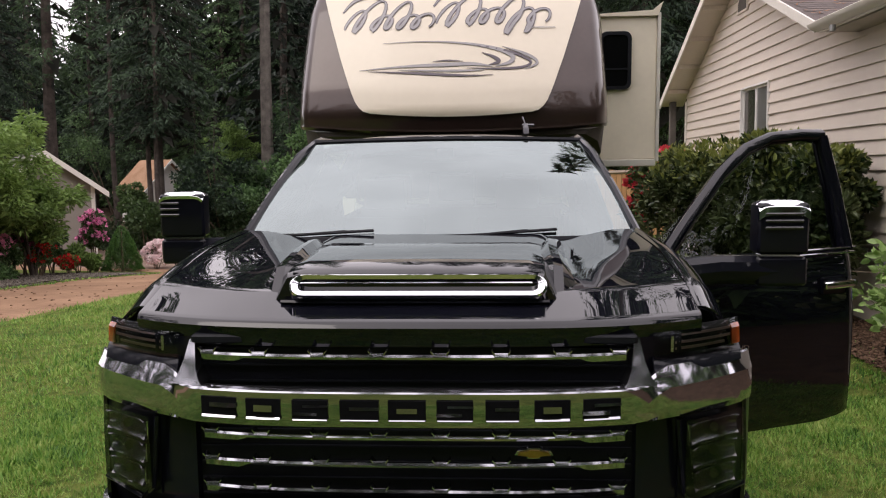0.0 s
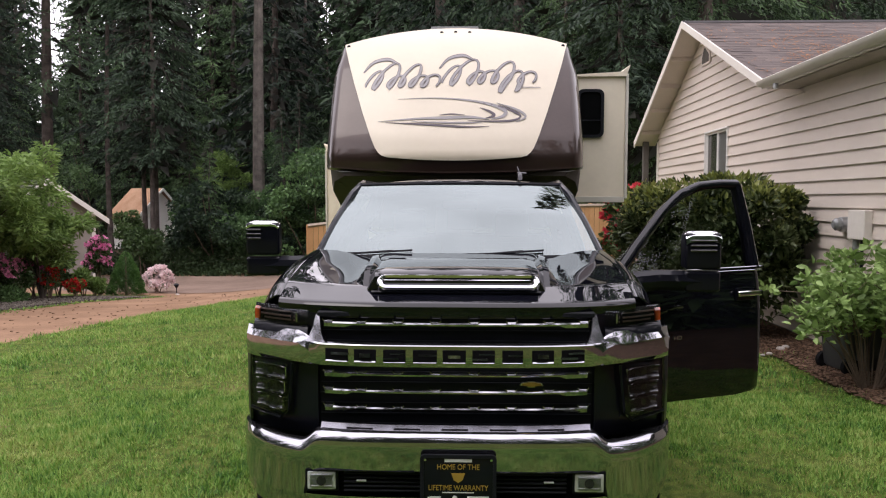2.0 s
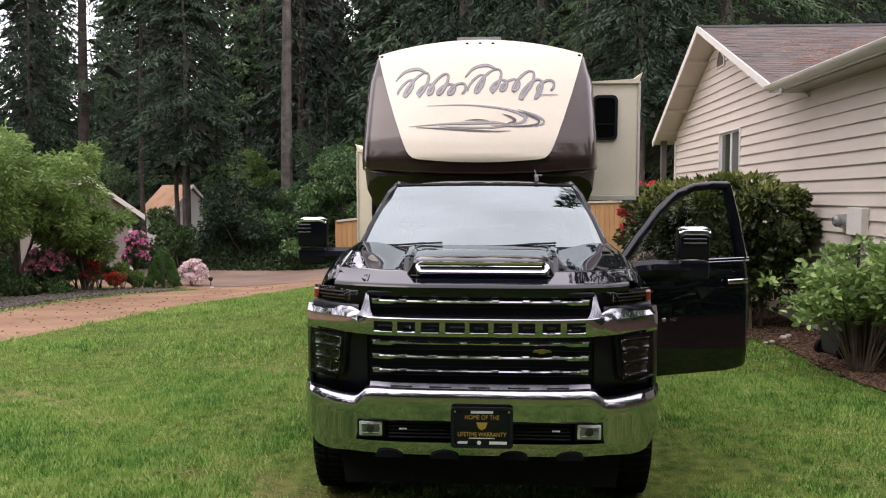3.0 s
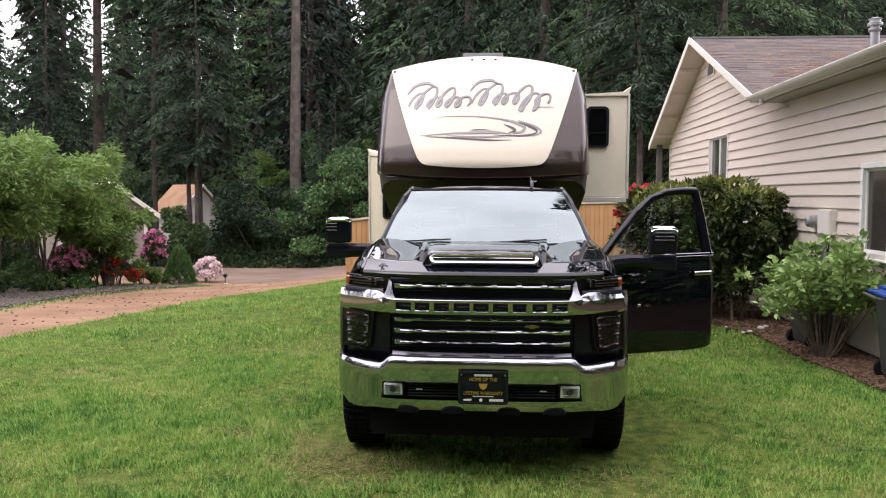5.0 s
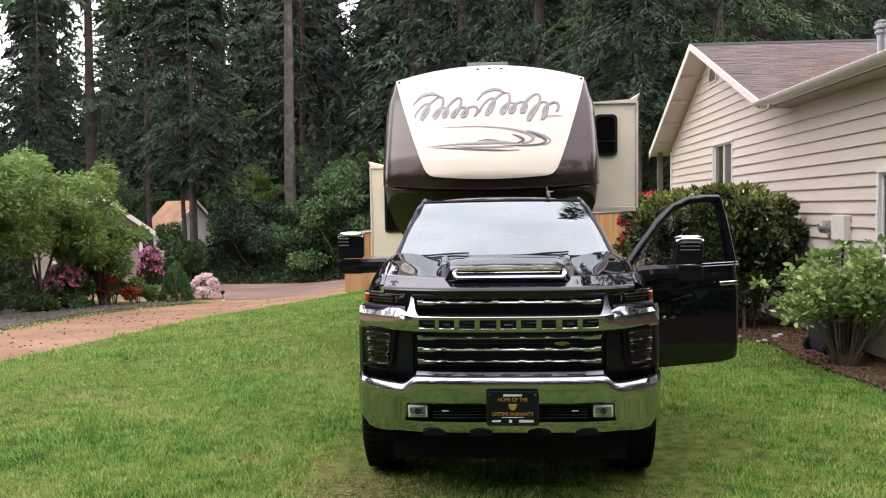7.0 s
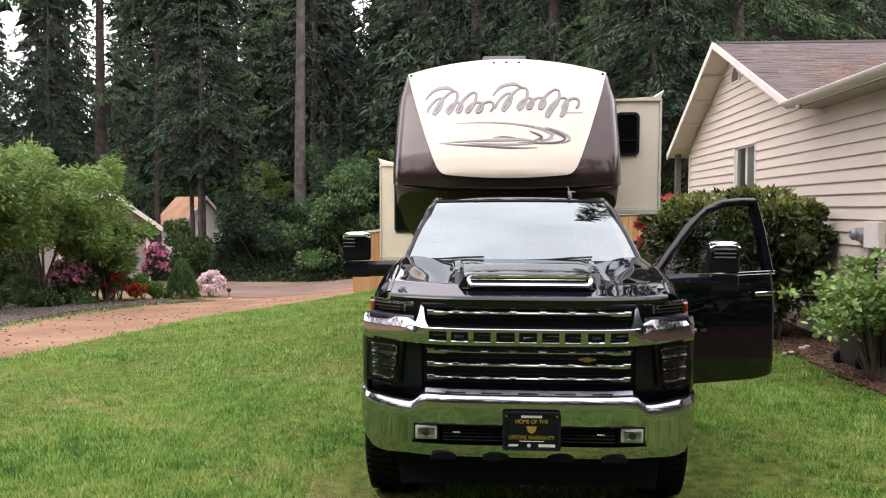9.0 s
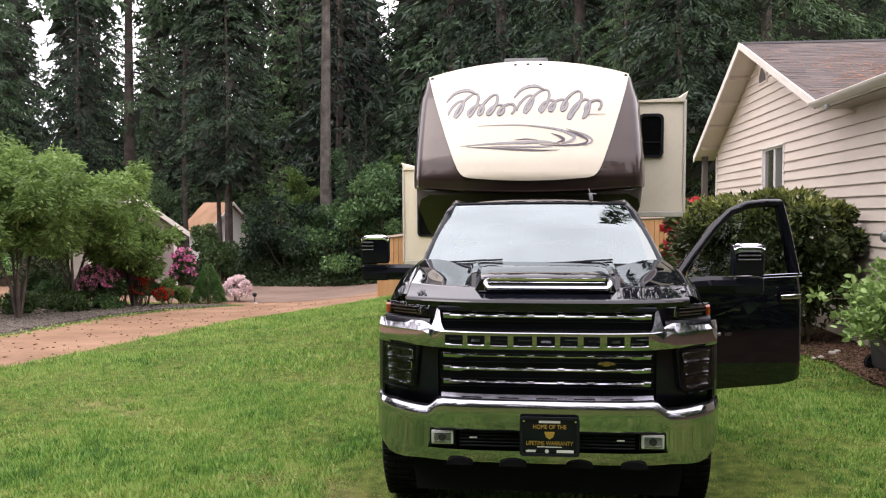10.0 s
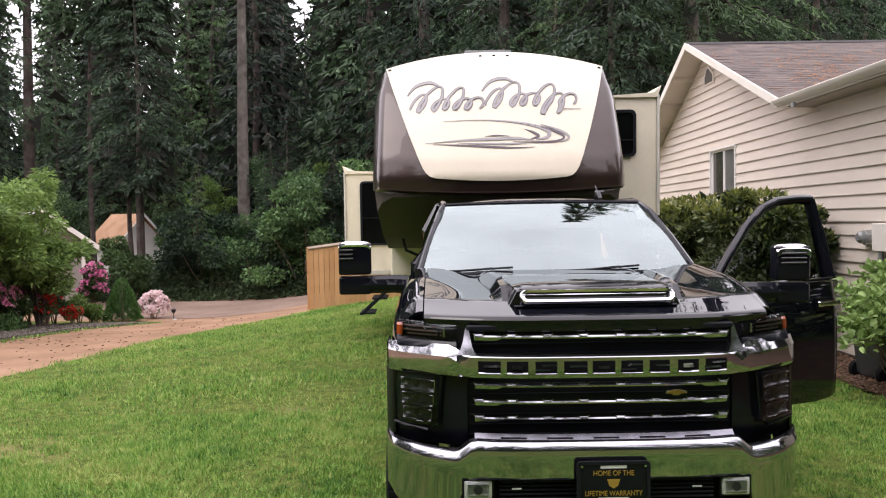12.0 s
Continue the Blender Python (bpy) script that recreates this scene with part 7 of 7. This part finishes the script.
def wheelie_bin(label, x, y, turn, lid_material):
    ob = thing("wheelie_bin", label, "bin", pose(x, y, zg(x, y), 0, 0, turn), "rubbish bins")
    rings = []
    for z, w, d in ((.05, .20, .22), (.08, .22, .24), (.86, .27, .31), (.90, .29, .33), (.94, .29, .33)):
        rings.append([(px, pz, z) for px, pz in rounded(w, d, .05, 4)])
    body = part("body", loft(rings), bin_grey, ob)
    for k in range(5):
        part("rib", box(-.18 + .09 * k - .008, -.18 + .09 * k + .008, -.29, -.27, .3, .8, .003), bin_grey, body)
    lid = part("lid", sheet(span(-.30, .30, 8), span(-.36, .36, 8), lambda u, v: (u, v, .95 + .06 * (1 - (u / .3) ** 2) * (1 - (v / .36) ** 4)), .02), lid_material, ob, "domed lid")
    part("lid_rim", tube([(-.30, -.36, .95), (.30, -.36, .95), (.30, .36, .95), (-.30, .36, .95), (-.30, -.36, .95)], .018, 6), lid_material, lid)
    for k in range(3):
        part("lid_rib", box(-.15 + .15 * k - .015, -.15 + .15 * k + .015, -.34, .3, .985, 1.02, .008), lid_material, lid)
    part("handle", tube([(-.26, .33, .90), (-.26, .42, .92), (.26, .42, .92), (.26, .33, .90)], .016, 6), bin_grey, ob)
    for s in (-1, 1):
        part("wheel", tube([(s * .20, .20, .10), (s * .26, .20, .10)], [.10, .10], 16), rubber, ob)
    return ob


wheelie_bin("grey wheeled bin with a blue lid against the house wall", 4.49, 3.36, 80, bin_blue)
wheelie_bin("grey wheeled bin with a grey lid behind the bush", 4.38, 5.6, 100, bin_grey)

stone_mat = mat("pale_stone", (.42, .38, .35), .8, 0, vary=.2, scale=6, bump=.4, bscale=20)
for k, (x, y, s) in enumerate(((4.0, 6.75, .055), (3.75, 6.42, .04), (3.62, 6.3, .03), (4.12, 6.9, .045), (3.5, 6.75, .03))):
    bm = bmesh.new()
    bmesh.ops.create_icosphere(bm, subdivisions=2, radius=s)
    for v in bm.verts:
        v.co *= 1 + .25 * noise.noise(v.co * 9 + Vector((k, 0, 0)))
        v.co.z *= .55
    ob = part("stone", bm, stone_mat, None, "", True, 60)
    ob.matrix_basis = pose(x, y, zg(x, y) + .05)
    tagged(ob, "small pale stone on the bark mulch", "stone", "bed stones")

# path light
lamp = thing("path_light", "small black path light on a stake by the driveway", "path light", pose(-9.06, 21.7, zg(-9.06, 21.7)))
part("stake", tube([(0, 0, -.1), (0, 0, .26)], .014, 6), black_plastic, lamp)
part("shade", tube([(0, 0, .24), (0, 0, .33), (0, 0, .37)], [.04, .085, .03], 12), black_plastic, lamp)
part("base", tube([(.05, -.05, .0), (.05, -.05, .06)], [.09, .05], 8), stone_mat, lamp)

# far buildings
far_white = mat("white_far_wall", (.84, .83, .79), .7, 0, vary=.06, scale=1.5)
far_roof = mat("tan_shingle_roof", (.30, .17, .10), .9, color2=(.46, .29, .19), scale=1.5, spec=.1)
grey_roof = mat("mossy_grey_roof", (.10, .10, .085), .95, color2=(.19, .185, .155), scale=1.5, spec=.1)
shed_wall = mat("taupe_board_wall", (.25, .225, .195), .8, 0, vary=.1, scale=1.5)


def gable_house(name, label, x, y, turn, wide, deep, eave, ridge, wall_m, roof_m, trim_m):
    ob = thing(name, label, "house", pose(x, y, zg(x, y), 0, 0, turn))
    h = wide / 2
    part("wall", prism([(-h, -.4), (h, -.4), (h, eave), (0, ridge - .1), (-h, eave)], 0, deep, "y"), wall_m, ob, smooth=False)
    for s in (-1, 1):
        k = (ridge - eave) / h
        bm = bmesh.new()
        a = [(0, ridge + .05), (s * (h + .4), eave - .4 * k + .05), (s * (h + .4), eave - .4 * k - .06), (0, ridge - .06)]
        add_prism(bm, a, -.4, deep + .4, "y")
        roof = part("roof", bm, roof_m, ob, smooth=False)
        bm = bmesh.new()
        add_prism(bm, [(0, ridge + .07), (s * (h + .42), eave - .42 * k + .07), (s * (h + .42), eave - .42 * k - .14), (0, ridge - .14)], -.45, -.405, "y")
        part("rake_board", bm, trim_m, roof, smooth=False)
    for px in (-h + .06, h - .06):
        part("corner_board", box(px - .07, px + .07, -.03, .0, -.2, eave), trim_m, ob)
    if wide < 4.35:
        return ob
    win = part("window", box(-.55, .55, -.04, .0, eave - 1.3, eave - .3, .01), trim_m, ob)
    part("pane", box(-.48, .48, -.05, -.04, eave - 1.23, eave - .37), privacy_glass_solid, win)
    return ob


gable_house("far_house", "white house with tan shingle roof among the firs", -20.65, 50.9, 60, 3.7, 2.4, 2.30, 4.0, far_white, far_roof, far_white)
gable_house("garage", "taupe garage with mossy grey roof behind the garden trees", -15.76, 26.8, 38, 3.4, 5, 2.72, 3.95, shed_wall, grey_roof, trim_white)


# dry thatch lying on the worn spots of the lawn
straw_mat = mat("dry_thatch_straw", (.20, .155, .08), .9, color2=(.36, .29, .15), scale=3, island=1.0, spec=.1)
r_ = np.random.default_rng(55)
P_ = []
for bx, by, br in ((-2.0, 1.0, .16), (-1.15, .30, .30), (-.85, .62, .22), (-.9, .30, .3), (-.75, .10, .25), (-1.05, .42, .26), (-1.1, .2, .3), (1.05, .25, .2), (-2.7, -.6, .22), (-.5, -.6, .18), (.95, -.05, .26), (-1.6, -.9, .2), (-3.6, -.2, .25), (2.6, 1.2, .2)):
    n = int(1500 * br)
    P_.append(np.stack([bx + r_.normal(size=n) * br * 1.2, by + r_.normal(size=n) * br * .9], 1))
P_ = np.concatenate(P_)
P_ = np.concatenate([P_, (zg_array(P_[:, 0], P_[:, 1]) + .012 + .02 * r_.uniform(size=len(P_)))[:, None]], 1)
a_ = r_.uniform(0, 2 * np.pi, len(P_))
tagged(leaves("dry_thatch", P_, np.stack([np.cos(a_), np.sin(a_), .12 * r_.normal(size=len(P_))], 1), r_.uniform(.02, .055, len(P_)), .005, straw_mat, None, 55), "dry straw-coloured thatch on worn lawn spots", "thatch", kind="stuff")
